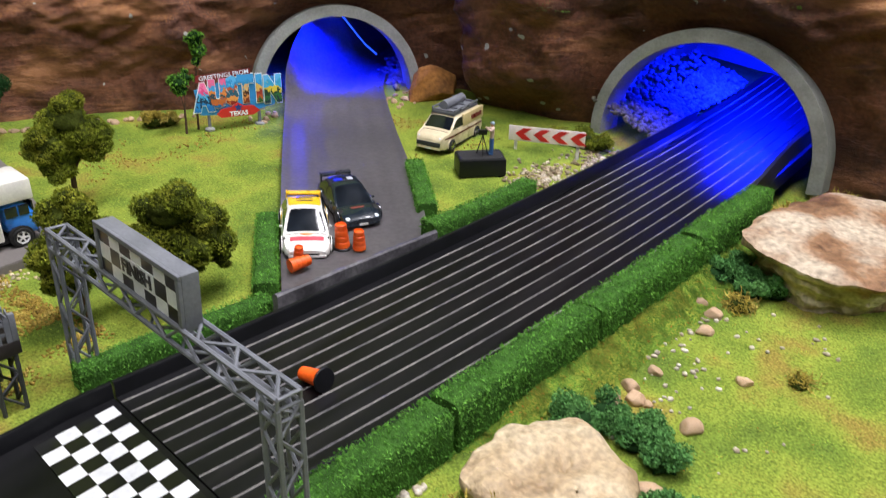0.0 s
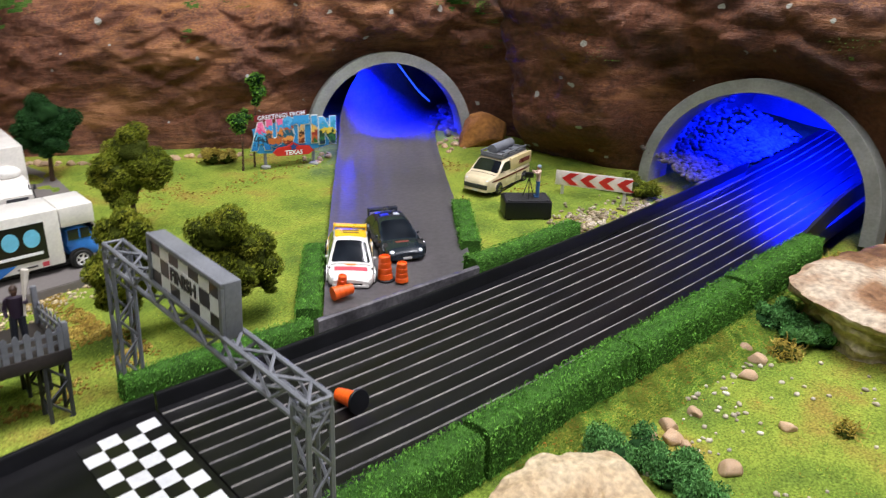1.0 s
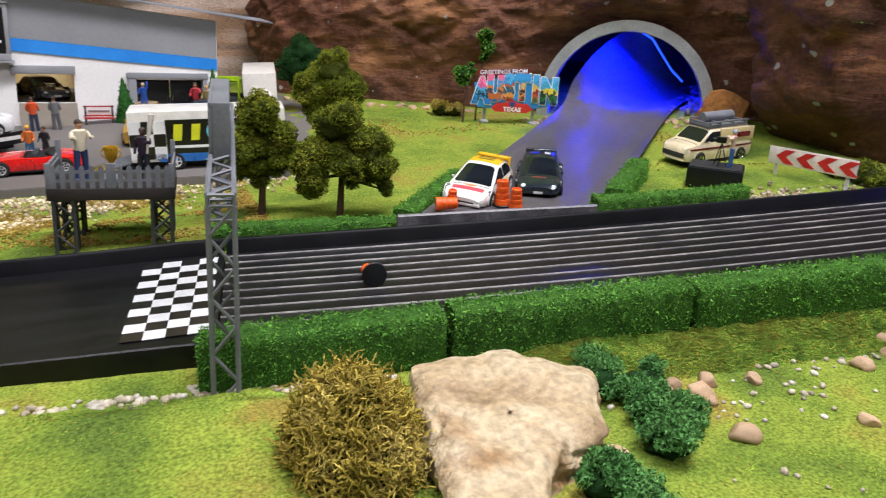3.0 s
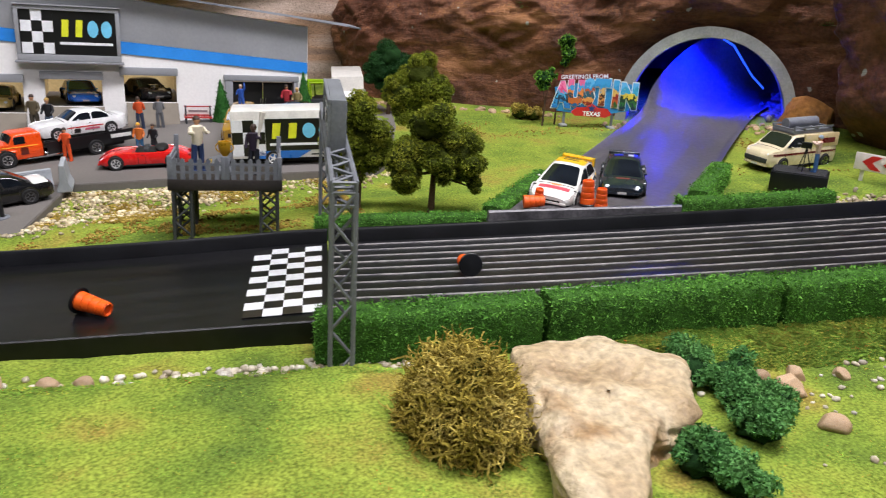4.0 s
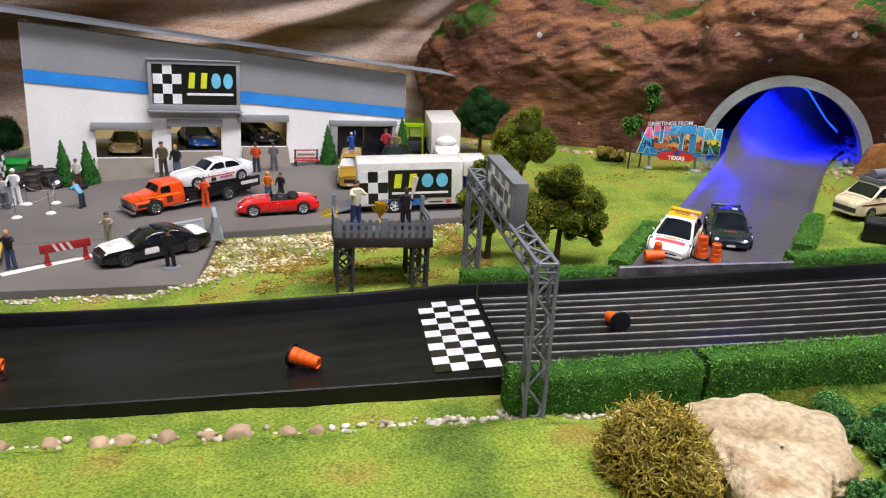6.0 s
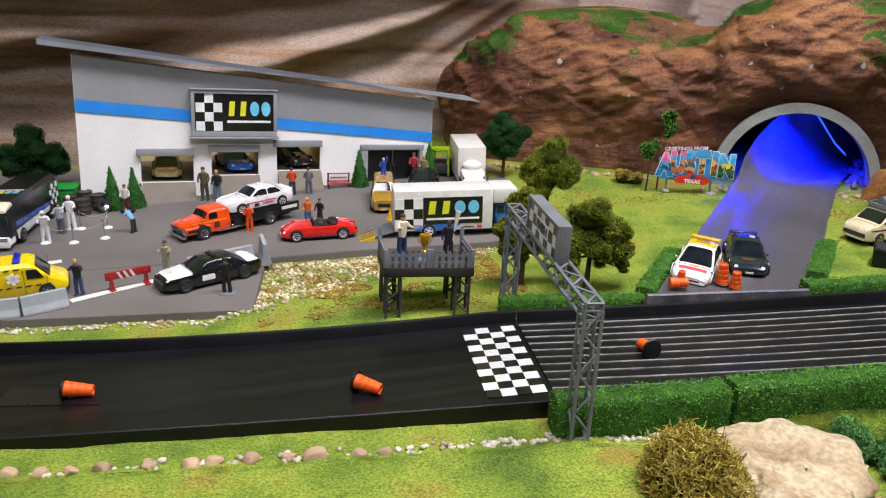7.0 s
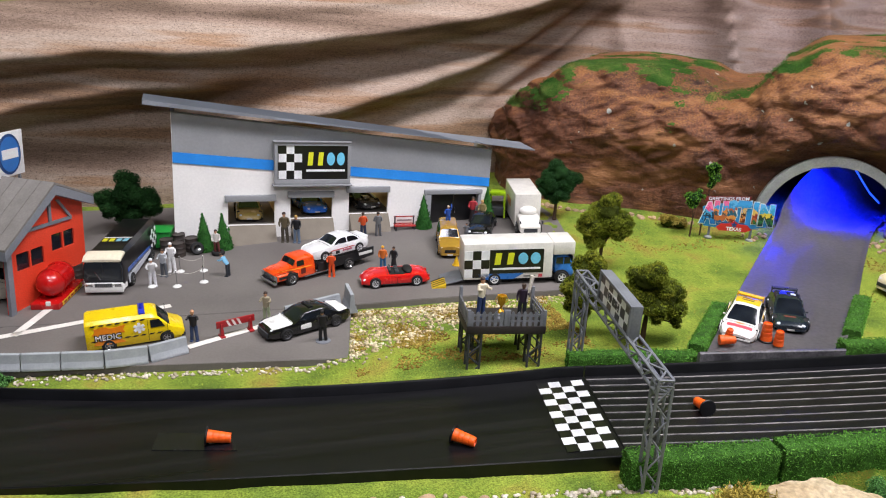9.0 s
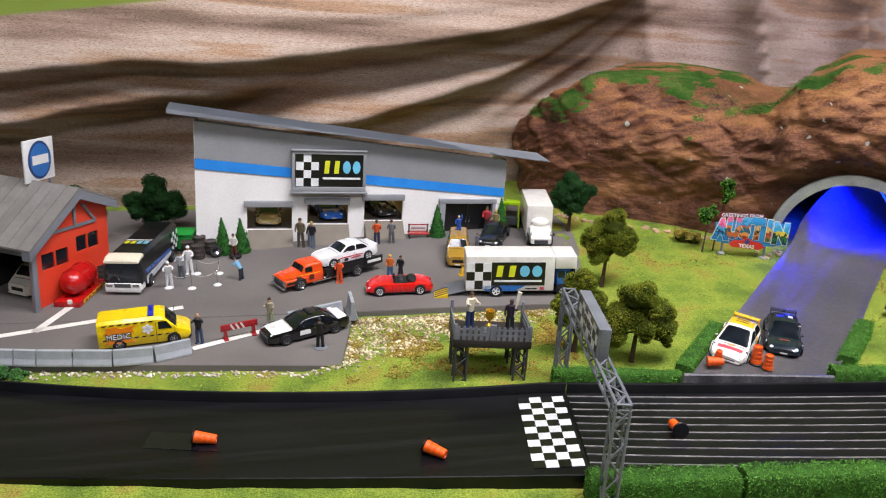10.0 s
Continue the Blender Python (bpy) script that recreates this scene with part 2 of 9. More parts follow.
def lit_like_turf(m):
    """Fibres take the turf's upward normal, so that a lawn of them shades as one soft sheet."""
    N, L = m.node_tree.nodes, m.node_tree.links
    up = N.new("ShaderNodeCombineXYZ")
    up.inputs[2].default_value = 1.0
    L.new(up.outputs[0], N["Principled BSDF"].inputs["Normal"])
    return m


lit_like_turf(M_BLADE2)

# ---- building blocks ----
PA, PB, PC = -0.024, 0.058, 0.0486          # slope of the whole board
TZ0, TZX = -0.00545, 0.065                   # race track: height at x = 0 and fall along x


def plane_z(x, y):
    return PA + PB * x + PC * y


def track_z(x):
    return TZ0 + TZX * x


def ss(a):
    a = min(1.0, max(0.0, a))
    return a * a * (3 - 2 * a)


def near_edge(x):
    """Near edge line of the race track."""
    if x < 0.15:
        return 0.197 - 0.122 * (x - 0.15) + 0.07 * (x - 0.15) ** 2
    return 0.197 - 0.215 * (x - 0.15) + 0.16 * (x - 0.15) ** 2


def far_edge(x):
    """Far edge line of the race track, at the foot of its wall."""
    if x < 0.15:
        return 0.302 + 0.40 * (x - 0.15) ** 2
    return 0.302 - 0.185 * (x - 0.15) + 0.12 * (x - 0.15) ** 2


def ground_z(x, y):
    z = plane_z(x, y)
    z += 0.010 * ss((x - 0.5) / 0.2) * ss((y - 0.22) / 0.15)
    z -= 0.007 * ss((0.2 - y) / 0.05) * ss((x - 0.22) / 0.12)
    z -= 0.006 * ss((0.28 - x) / 0.05) * ss((y - 0.375 + 0.06 * ss(-x / 0.05)) / 0.05)
    bank = near_edge(x) - 0.030
    z += 0.0045 * ss((bank - y) / 0.006) * ss((0.2 - x) / 0.05)
    low = ss((y - near_edge(x) - 0.002) / 0.004) * ss((far_edge(x) + 0.004 - y) / 0.004)
    z -= 0.007 * low
    # mound under the end of the grey road, and the ditch beside the hedge
    return z + 0.0012 * noise.noise((x * 25, y * 25, 0)) + 0.0005 * noise.noise((x * 90, y * 90, 3))


def finish(bm, smooth=35):
    me = bpy.data.meshes.new("mesh")
    bmesh.ops.recalc_face_normals(bm, faces=bm.faces[:])
    bm.to_mesh(me)
    bm.free()
    if smooth:
        me.polygons.foreach_set("use_smooth", [True] * len(me.polygons))
        me.set_sharp_from_angle(angle=radians(smooth))
    return me


def part(name, bm, material, parent=None, label="", smooth=35):
    me = bm if isinstance(bm, bpy.types.Mesh) else finish(bm, smooth)
    if material and not me.materials:
        for k in material if isinstance(material, (list, tuple)) else [material]:
            me.materials.append(k)
    ob = new(name, me)
    if parent:
        ob.parent = parent
    if label:
        tagged(ob, label)
    return ob


def thing(name, m, label, category, group="", kind=""):
    ob = new(name)
    ob.empty_display_size = 0.01
    ob.matrix_world = m
    return tagged(ob, label, category, group, kind)


def box(x0, x1, y0, y1, z0, z1, bevel=0.0, bm=None, seg=2):
    own = bmesh.new()
    bmesh.ops.create_cube(own, size=1)
    for v in own.verts:
        v.co = Vector((x0 if v.co.x < 0 else x1, y0 if v.co.y < 0 else y1, z0 if v.co.z < 0 else z1))
    if bevel:
        bmesh.ops.bevel(own, geom=own.edges[:], offset=bevel, segments=seg, affect="EDGES", profile=0.6)
    return own if bm is None else add(bm, own)


def add(bm, other, m=None, slot=0):
    """Pour the bmesh other into bm, by m, its faces into a material slot."""
    me = bpy.data.meshes.new("tmp")
    other.to_mesh(me)
    other.free()
    if m:
        me.transform(m)
    n = len(bm.faces)
    bm.from_mesh(me)
    if slot:
        bm.faces.ensure_lookup_table()
        for f in bm.faces[n:]:
            f.material_index = slot
    bpy.data.meshes.remove(me)
    return bm


def tube(p, q, r, r2=None, sides=8, bm=None):
    own = bmesh.new()
    p, q = Vector(p), Vector(q)
    bmesh.ops.create_cone(own, cap_ends=True, segments=sides, radius1=r, radius2=r if r2 is None else r2, depth=(q - p).length)
    own.transform(Matrix.Translation((p + q) / 2) @ (q - p).to_track_quat("Z", "Y").to_matrix().to_4x4())
    return own if bm is None else add(bm, own)


def ball(c, r, scale=(1, 1, 1), u=12, v=8, bm=None):
    own = bmesh.new()
    bmesh.ops.create_uvsphere(own, u_segments=u, v_segments=v, radius=r)
    own.transform(Matrix.Translation(c) @ Matrix.Diagonal((*scale, 1)))
    return own if bm is None else add(bm, own)


def lathe(profile, sides=20, caps=True):
    bm = bmesh.new()
    rings = []
    for r, z in profile:
        rings.append([bm.verts.new((r * math.cos(2 * math.pi * k / sides), r * math.sin(2 * math.pi * k / sides), z)) for k in range(sides)])
    for a, b in zip(rings, rings[1:]):
        for k in range(sides):
            bm.faces.new((a[k], a[(k + 1) % sides], b[(k + 1) % sides], b[k]))
    if caps:
        bm.faces.new(rings[0][::-1])
        bm.faces.new(rings[-1])
    return bm


def prism(points, z0, z1, bevel=0.0):
    """A flat outline in x and y, pushed up from z0 to z1."""
    bm = bmesh.new()
    face = bm.faces.new([bm.verts.new((x, y, z0)) for x, y in points])
    up = bmesh.ops.extrude_face_region(bm, geom=[face])["geom"]
    for v in up:
        if isinstance(v, bmesh.types.BMVert):
            v.co.z = z1
    if bevel:
        bmesh.ops.bevel(bm, geom=[e for e in bm.edges if all(abs(v.co.z - z1) < 1e-6 for v in e.verts)], offset=bevel, segments=2, affect="EDGES")
    return bm


def upright(points, y0, y1, bevel=0.0):
    """An outline in x and z, with depth from y0 to y1."""
    bm = prism(points, y0, y1, bevel)
    bm.transform(Matrix(((1, 0, 0, 0), (0, 0, 1, 0), (0, 1, 0, 0), (0, 0, 0, 1))))
    return bm


def grid(nu, nv, fn):
    bm = bmesh.new()
    vs = [[bm.verts.new(fn(i / nu, j / nv)) for j in range(nv + 1)] for i in range(nu + 1)]
    for i in range(nu):
        for j in range(nv):
            bm.faces.new((vs[i][j], vs[i + 1][j], vs[i + 1][j + 1], vs[i][j + 1]))
    return bm


def sweep(path, outline):
    """Loft a closed outline of (across, up) along points (x, y, z)."""
    bm = bmesh.new()
    rings = []
    for k, p in enumerate(path):
        a, b = Vector(path[max(0, k - 1)]), Vector(path[min(len(path) - 1, k + 1)])
        t = (b - a).normalized()
        side = Vector((-t.y, t.x, 0)).normalized()
        rings.append([bm.verts.new(Vector(p) + side * u + Vector((0, 0, w))) for u, w in outline])
    n = len(outline)
    for a, b in zip(rings, rings[1:]):
        for k in range(n):
            bm.faces.new((a[k], a[(k + 1) % n], b[(k + 1) % n], b[k]))
    bm.faces.new(rings[0])
    bm.faces.new(rings[-1][::-1])
    return bm


def soup(verts, faces, material, name, parent=None, label=""):
    me = bpy.data.meshes.new(name)
    me.from_pydata(verts, [], faces)
    me.materials.append(material)
    ob = new(name, me)
    ob.parent = parent
    if label:
        tagged(ob, label)
    return ob


def lean(b=PB, c=PC):
    n = Vector((-b, -c, 1)).normalized()
    return Vector((0, 0, 1)).rotation_difference(n).to_matrix().to_4x4()


def on_slope(x, y, turn=0.0, dz=0.0, z=None):
    """A pose on the sloping board, turned about its own up."""
    return Matrix.Translation((x, y, (plane_z(x, y) if z is None else z) + dz)) @ lean() @ pose(0, 0, 0, 0, 0, turn)


def on_ground(x, y, turn=0.0, dz=0.0):
    return Matrix.Translation((x, y, ground_z(x, y) + dz)) @ pose(0, 0, 0, 0, 0, turn)


# ---- room ----
def room():
    for name, b in (("ceiling", (-2.2, 2.2, -2.0, 1.8, 1.42, 1.5)), ("floor", (-2.2, 2.2, -2.0, 1.8, -1.0, -0.95)),
                    ("wall_north", (-2.2, 2.2, 1.8, 1.9, -1.0, 1.5)), ("wall_south", (-2.2, 2.2, -2.1, -2.0, -1.0, 1.5)),
                    ("wall_east", (2.2, 2.3, -2.0, 1.8, -1.0, 1.5)), ("wall_west", (-2.3, -2.2, -2.0, 1.8, -1.0, 1.5))):
        tagged(part(name, box(*b), M_PLASTER), "plain dark room surface added out of view around the layout", "room", kind="structure")


room()


# ---- ground, track, roads ----
def ground():
    bm = grid(250, 200, lambda u, v: (-0.75 + 2.0 * u, -0.35 + 1.6 * v, ground_z(-0.75 + 2.0 * u, -0.35 + 1.6 * v)))
    tagged(part("ground", bm, M_TURF, smooth=180), "model railway turf lawn in mottled green and yellow", "lawn", kind="structure")


ground()


def race_track():
    root = thing("race_track", Matrix(), "black plastic diecast race track with fine lane grooves", "race track", kind="structure")
    xs = [-0.62 + 0.77 * k / 40 for k in range(41)]
    # smooth left part, ending on the slanted joint beside the finish strip
    def joint_x(y):
        return 0.1505 + 0.155 * (y - 0.203)

    bm = bmesh.new()
    rows = []
    for k in range(41):
        def across(y, z):
            x = -0.62 + (joint_x(y) + 0.62) * k / 40
            return bm.verts.new((x, y + 0 * z, track_z(x) + z))
        xm = -0.62 + 0.775 * k / 40
        n, f = near_edge(xm), far_edge(xm) + 0.003
        rows.append([across(n - 0.004, -0.012), across(n - 0.0042, -0.0006), across(n - 0.0036, 0), across(f, 0), across(f, -0.012)])
    for a, b in zip(rows, rows[1:]):
        for k in range(4):
            bm.faces.new((a[k], b[k], b[k + 1], a[k + 1]))
    bm.faces.new(rows[-1])
    part("track_section", bm, M_TRACK, root, smooth=25)
    # grooved right part, eleven shallow lanes with raised ribs
    bm = bmesh.new()
    rows = []
    prof = [(0.0, -0.012), (0.0, 0.0)]
    lanes, ribs = 11, set()
    for k in range(lanes):
        a, b = k / lanes, (k + 1) / lanes
        w = 0.00030 / 0.105
        prof += [(a + w, -0.0005), (b - w, -0.0005)]
        if k < lanes - 1:
            ribs |= {len(prof) - 1 + i for i in range(4)}
            prof += [(b - 0.6 * w, -0.0001), (b, 0.0002), (b + 0.6 * w, -0.0001)]
    prof += [(1.0, 0.0), (1.0, -0.012)]
    for k in range(61):
        row = []
        for u, w in prof:
            xm = 0.158 + 0.79 * k / 60
            y = near_edge(xm) + (far_edge(xm) + 0.003 - near_edge(xm)) * u
            x0 = joint_x(y) + 0.0008
            x = x0 + (0.948 - x0) * k / 60
            row.append(bm.verts.new((x, y, track_z(x) + 0.0005 + w)))
        rows.append(row)
    for a, b in zip(rows, rows[1:]):
        for k in range(len(prof) - 1):
            bm.faces.new((a[k], b[k], b[k + 1], a[k + 1])).material_index = int(k in ribs)
    bm.faces.new(rows[0])
    part("track_section", bm, [M_TRACK, M_RIB], root, "grooved black plastic lanes", smooth=22)
    out = [(-0.0015, -0.012), (0.0015, -0.012), (0.0015, 0.0068), (0.0008, 0.0080), (-0.0008, 0.0080), (-0.0015, 0.0068)]
    for a, b in ((-0.62, 0.1655), (0.1665, 0.73)):
        pts = [(x, far_edge(x) + 0.0015, track_z(x)) for x in [a + (b - a) * k / 40 for k in range(41)]]
        part("side_wall", sweep(pts, out), M_WALLBLK, root, "upright black plastic side wall")
    pts = [(x, near_edge(x) - 0.001, track_z(x) + (0.0 if x < 0.50 else 0.02 * ss((x - 0.5) / 0.15))) for x in [0.155 + 0.6 * k / 40 for k in range(41)]]
    part("side_wall", sweep(pts, [(-0.0015, -0.012), (0.0015, -0.012), (0.0015, 0.002), (-0.0015, 0.002)]), M_WALLBLK, root)
    # checkered finish strip: 4 squares along, 11 across
    for i in range(4):
        for j in range(11):
            def corner(u, v):
                x0 = 0.1133 + 0.0340 * u
                x1 = 0.1262 + 0.0352 * u
                y = 0.2035 + 0.0922 * v - 0.0022 * u
                x = x0 + (x1 - x0) * v
                return (x, y, track_z(x) + 0.0004)
            bm = bmesh.new()
            low = [bm.verts.new(corner(u, v)) for u, v in ((i / 4, j / 11), ((i + 1) / 4, j / 11), ((i + 1) / 4, (j + 1) / 11), (i / 4, (j + 1) / 11))]
            f = bm.faces.new(low)
            g = bmesh.ops.extrude_face_region(bm, geom=[f])["geom"]
            bmesh.ops.translate(bm, verts=[v for v in g if isinstance(v, bmesh.types.BMVert)], vec=(0, 0, 0.0003))
            part("check_square", bm, M_CHECKW if (i + j) % 2 else M_CHECKB, root, smooth=0)


race_track()

# grey road out of the far tunnel: its two edges; inside the tunnel the outer edge climbs into a bank
EDGE_L = [(0.262, 0.293, 0.0150), (0.345, 0.383, 0.0240), (0.43, 0.472, 0.0345), (0.516, 0.560, 0.0480), (0.546, 0.588, 0.073), (0.582, 0.608, 0.099), (0.624, 0.618, 0.122), (0.70, 0.635, 0.140)]
EDGE_R = [(0.372, 0.2745, 0.0185), (0.452, 0.352, 0.0275), (0.53, 0.434, 0.0360), (0.607, 0.512, 0.0450), (0.648, 0.548, 0.051), (0.695, 0.575, 0.060), (0.75, 0.59, 0.070), (0.83, 0.60, 0.085)]


def smooth_path(pts, n):
    out = []
    for k in range(n + 1):
        t = k / n * (len(pts) - 1)
        i = min(int(t), len(pts) - 2)
        f = t - i
        p = [Vector(pts[max(0, min(len(pts) - 1, j))]) for j in (i - 1, i, i + 1, i + 2)]
        out.append(0.5 * ((2 * p[1]) + (p[2] - p[0]) * f + (2 * p[0] - 5 * p[1] + 4 * p[2] - p[3]) * f * f + (3 * p[1] - p[0] - 3 * p[2] + p[3]) * f ** 3))
    return out


def tunnel_road():
    root = thing("tunnel_road", Matrix(), "grey plastic road sheet running out of the far tunnel", "road", kind="structure")
    ls, rs = smooth_path(EDGE_L, 80), smooth_path(EDGE_R, 80)
    bm = bmesh.new()
    rows = []
    for k, (a, b) in enumerate(zip(ls, rs)):
        bank = ss((k / 80 - 0.42) / 0.3)
        row = []
        for j in range(25):
            u = j / 24
            lip = 0.0022 * max(0, abs(2 * u - 1) - 0.93) / 0.07
            sag = -0.030 * bank * math.sin(math.pi * u) * (1.4 - u)
            rib = 0.00025 * math.sin(u * 40)
            row.append(bm.verts.new(a.lerp(b, u) + Vector((0, 0, lip + sag + rib))))
        rows.append(row)
    for a, b in zip(rows, rows[1:]):
        for j in range(24):
            bm.faces.new((a[j], b[j], b[j + 1], a[j + 1]))
    bmesh.ops.solidify(bm, geom=bm.faces[:], thickness=0.0016)
    part("road_sheet", bm, M_ROAD, root, smooth=50)
    lip = [(0.258, 0.2930, 0.0205), (0.315, 0.2840, 0.0235), (0.374, 0.2740, 0.0265)]
    part("end_lip", sweep(lip, [(-0.002, -0.014), (0.003, -0.014), (0.003, 0.0015), (0.0010, 0.0032), (-0.001, 0.0034), (-0.002, 0.0025)]), mat("scuffed_lip", ["#3c3b3e", "#58565a", "#6c6a6c"], 0.45, scale=60, fine=500, fine_mix=0.35, bump=0.3, bump_scale=300), root, "scuffed grey plastic end lip")
    return root


tunnel_road()


def slab(name, pts, side_mat, top=0.0):
    bm = prism(pts, -0.008, 0.0, 0.0006)
    for v in bm.verts:
        v.co.z += plane_z(v.co.x, v.co.y) + top
    tagged(part(name, bm, [M_PAVE, side_mat]), "grey painted pavement slab in front of the garages", "pavement", kind="structure")


slab("pavement", [(-0.75, 0.505), (-0.3, 0.492), (0.0125, 0.4785), (0.0859, 0.4784), (0.2312, 0.4712), (0.246, 0.489), (0.285, 0.62), (0.30, 0.70), (0.29, 0.80), (-0.75, 0.86)], M_PAVE)
slab("pavement", [(-0.75, 0.48), (-0.265, 0.4095), (-0.0036, 0.3755), (0.0115, 0.4775), (-0.3, 0.4915), (-0.75, 0.504)], M_PAVESIDE)


# ---- hills, tunnel mouths, backdrop ----
ARCH1 = dict(c=Vector((0.5905, 0.5624, 0.046)), right=Vector((0.812, -0.584, 0)), half=0.0755, high=0.0770)
ARCH2 = dict(c=Vector((0.660, 0.205, 0.037)), right=Vector((-0.07, -0.9975, 0)), half=0.0915, high=0.0855)
HILL = [(0.30, 0.95), (0.272, 0.86), (0.305, 0.782), (0.41, 0.712), (0.478, 0.655), (0.527, 0.609), (0.591, 0.562), (0.655, 0.516), (0.680, 0.47),
        (0.665, 0.425), (0.662, 0.36), (0.668, 0.305), (0.661, 0.205), (0.654, 0.105), (0.66, 0.03), (0.68, -0.06), (0.72, -0.20)]


def arch_outline(a, half, high, n=40):
    """Points (across, up) of a tunnel mouth, from its left foot over the top."""
    pts = []
    for k in range(n + 1):
        th = math.pi * (1 - k / n)
        pts.append((half * math.cos(th), high * math.sin(th)))
    return [(-half, -0.02)] + pts + [(half, -0.02)]


def in_arch(p, a, margin=0.0):
    d = p - a["c"]
    u, w = d.dot(a["right"]), d.z
    nrm = Vector((a["right"].y, -a["right"].x, 0))
    if abs(d.dot(nrm)) > 0.06:
        return False
    return (u / (a["half"] + margin)) ** 2 + (max(0, w) / (a["high"] + margin)) ** 2 < 1


def hill():
    NU = 520
    path = smooth_path([(x, y, 0) for x, y in HILL], NU)
    height = [(0.0, 0.15), (0.05, 0.172), (0.086, 0.188), (0.142, 0.213), (0.175, 0.220), (0.212, 0.213), (0.249, 0.197), (0.27, 0.200), (0.315, 0.233), (0.36, 0.258), (0.50, 0.268), (0.6, 0.285), (1.0, 0.27)]

    def top(s):
        for (a, ha), (b, hb) in zip(height, height[1:]):
            if s <= b:
                return ha + (hb - ha) * ss((s - a) / (b - a))
        return height[-1][1]

    NV = 150
    bm = bmesh.new()
    vs = []
    for i, p in enumerate(path):
        s = i / NU
        t = (path[min(NU, i + 1)] - path[max(0, i - 1)]).normalized()
        inward = Vector((-t.y, t.x, 0))
        if inward.dot(Vector((0.6, 0.7, 0))) < 0:
            inward = -inward
        H = top(s)
        base = ground_z(p.x, p.y) - 0.006
        row = []
        for j in range(NV + 1):
            v = j / NV
            if v < 0.72:
                f = v / 0.72
                z = base + (H - base) * (1 - (1 - f) ** 1.25)
                clear = 1.0
                for a in (ARCH1, ARCH2):
                    d = p - a["c"]
                    clear = min(clear, ss((math.hypot(d.dot(a["right"]) / a["half"], max(0, z - a["c"].z) / a["high"]) - 1.02) / 0.45))
                lip = 0.016 + 0.014 * ss((p.x - 0.50) / 0.08)
                back = -lip * (0.45 + 0.55 * clear) * math.sin(f ** 1.45 * math.pi) ** 1.2 * (0.4 + 0.6 * ss((f - 0.1) / 0.4)) + 0.055 * max(0, f - 0.45) ** 1.6 * 2.2
            else:
                f = (v - 0.72) / 0.28
                z = H + 0.012 * f
                back = 0.055 * 0.55 ** 1.6 * 2.2 + 0.16 * f
            bulge = ss((p.x - 0.58) / 0.05) * ss((0.445 - p.y) / 0.022) * ss((p.y - 0.285) / 0.06) * ss((z - 0.025) / 0.06)
            q = p + inward * (back - 0.038 * bulge)
            n1 = noise.ridged_multi_fractal((q.x * 13, q.y * 13, z * 17 + 3 * (q.x - q.y)), 1.0, 2.1, 5, 1.0, 2.0)
            n2 = noise.noise((q.x * 55, q.y * 55, z * 90))
            sl = q.x - q.y
            n4 = noise.ridged_multi_fractal((sl * 16 + z * 14, q.y * 9, z * 62 - sl * 20), 1.0, 2.2, 4, 1.0, 2.0)
            n3 = noise.noise((q.x * 6 + 4, q.y * 6, z * 8))
            amp = min(1, 0.35 + v * 2)
            near = 1.0
            for a in (ARCH1, ARCH2):
                d = q - a["c"]
                rad = math.hypot(d.dot(a["right"]) / a["half"], max(0, z - a["c"].z) / a["high"])
                if abs(d.dot(Vector((a["right"].y, -a["right"].x, 0)))) < 0.08:
                    near = min(near, ss((rad - 1.05) / 0.5))
            # broad carved knobs with creases between them
            cell = noise.voronoi((q.x * 15 + 0.5 * n3, q.y * 15, z * 24 + 5 * sl), distance_metric="DISTANCE", exponent=2.5)[0]
            knob = min(1.0, (cell[1] - cell[0]) * 2.4)
            q = q - inward * ((n1 - 0.9) * 0.0055 + n2 * 0.0014 + n3 * 0.012 + (n4 - 0.9) * 0.0036 + (knob - 0.6) * 0.0070) * amp * (0.15 + 0.85 * near) - inward * (-0.010 * (1 - near))
            row.append(Vector((q.x, q.y, z + 0.006 * n3 * amp)))
        vs.append(row)
    made = [[bm.verts.new(p) for p in row] for row in vs]
    for i in range(NU):
        for j in range(NV):
            c = (vs[i][j] + vs[i + 1][j + 1]) / 2
            if in_arch(c, ARCH1, 0.004) or in_arch(c, ARCH2, 0.004):
                continue
            f = bm.faces.new((made[i][j], made[i + 1][j], made[i + 1][j + 1], made[i][j + 1]))
    bmesh.ops.delete(bm, geom=[v for v in bm.verts if not v.link_faces], context="VERTS")
    bm.normal_update()
    turf = []
    for f in bm.faces:
        nz = abs(f.normal.z)
        c = f.calc_center_median()
        mossy = noise.fractal(c * 13, 1.0, 2.0, 4)
        bare = 0.14 * ss((c.x - 0.40) / 0.1)
        if c.z > 0.15 and mossy > 0.62 + bare - 0.75 * nz:
            f.material_index = int(mossy > 0.72 + bare - 0.75 * nz)
            turf.append((c.copy(), f.normal.copy() if f.normal.z > 0 else -f.normal))
        elif nz > 0.45 and noise.noise(c * 26) > 0.52 and c.z > 0.14:
            turf.append((c.copy(), f.normal.copy() if f.normal.z > 0 else -f.normal))
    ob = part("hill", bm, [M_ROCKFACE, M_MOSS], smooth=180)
    tagged(ob, "carved brown painted rock hillside with turf on top", "hill", kind="structure")
    rng = random.Random(77)
    verts = []
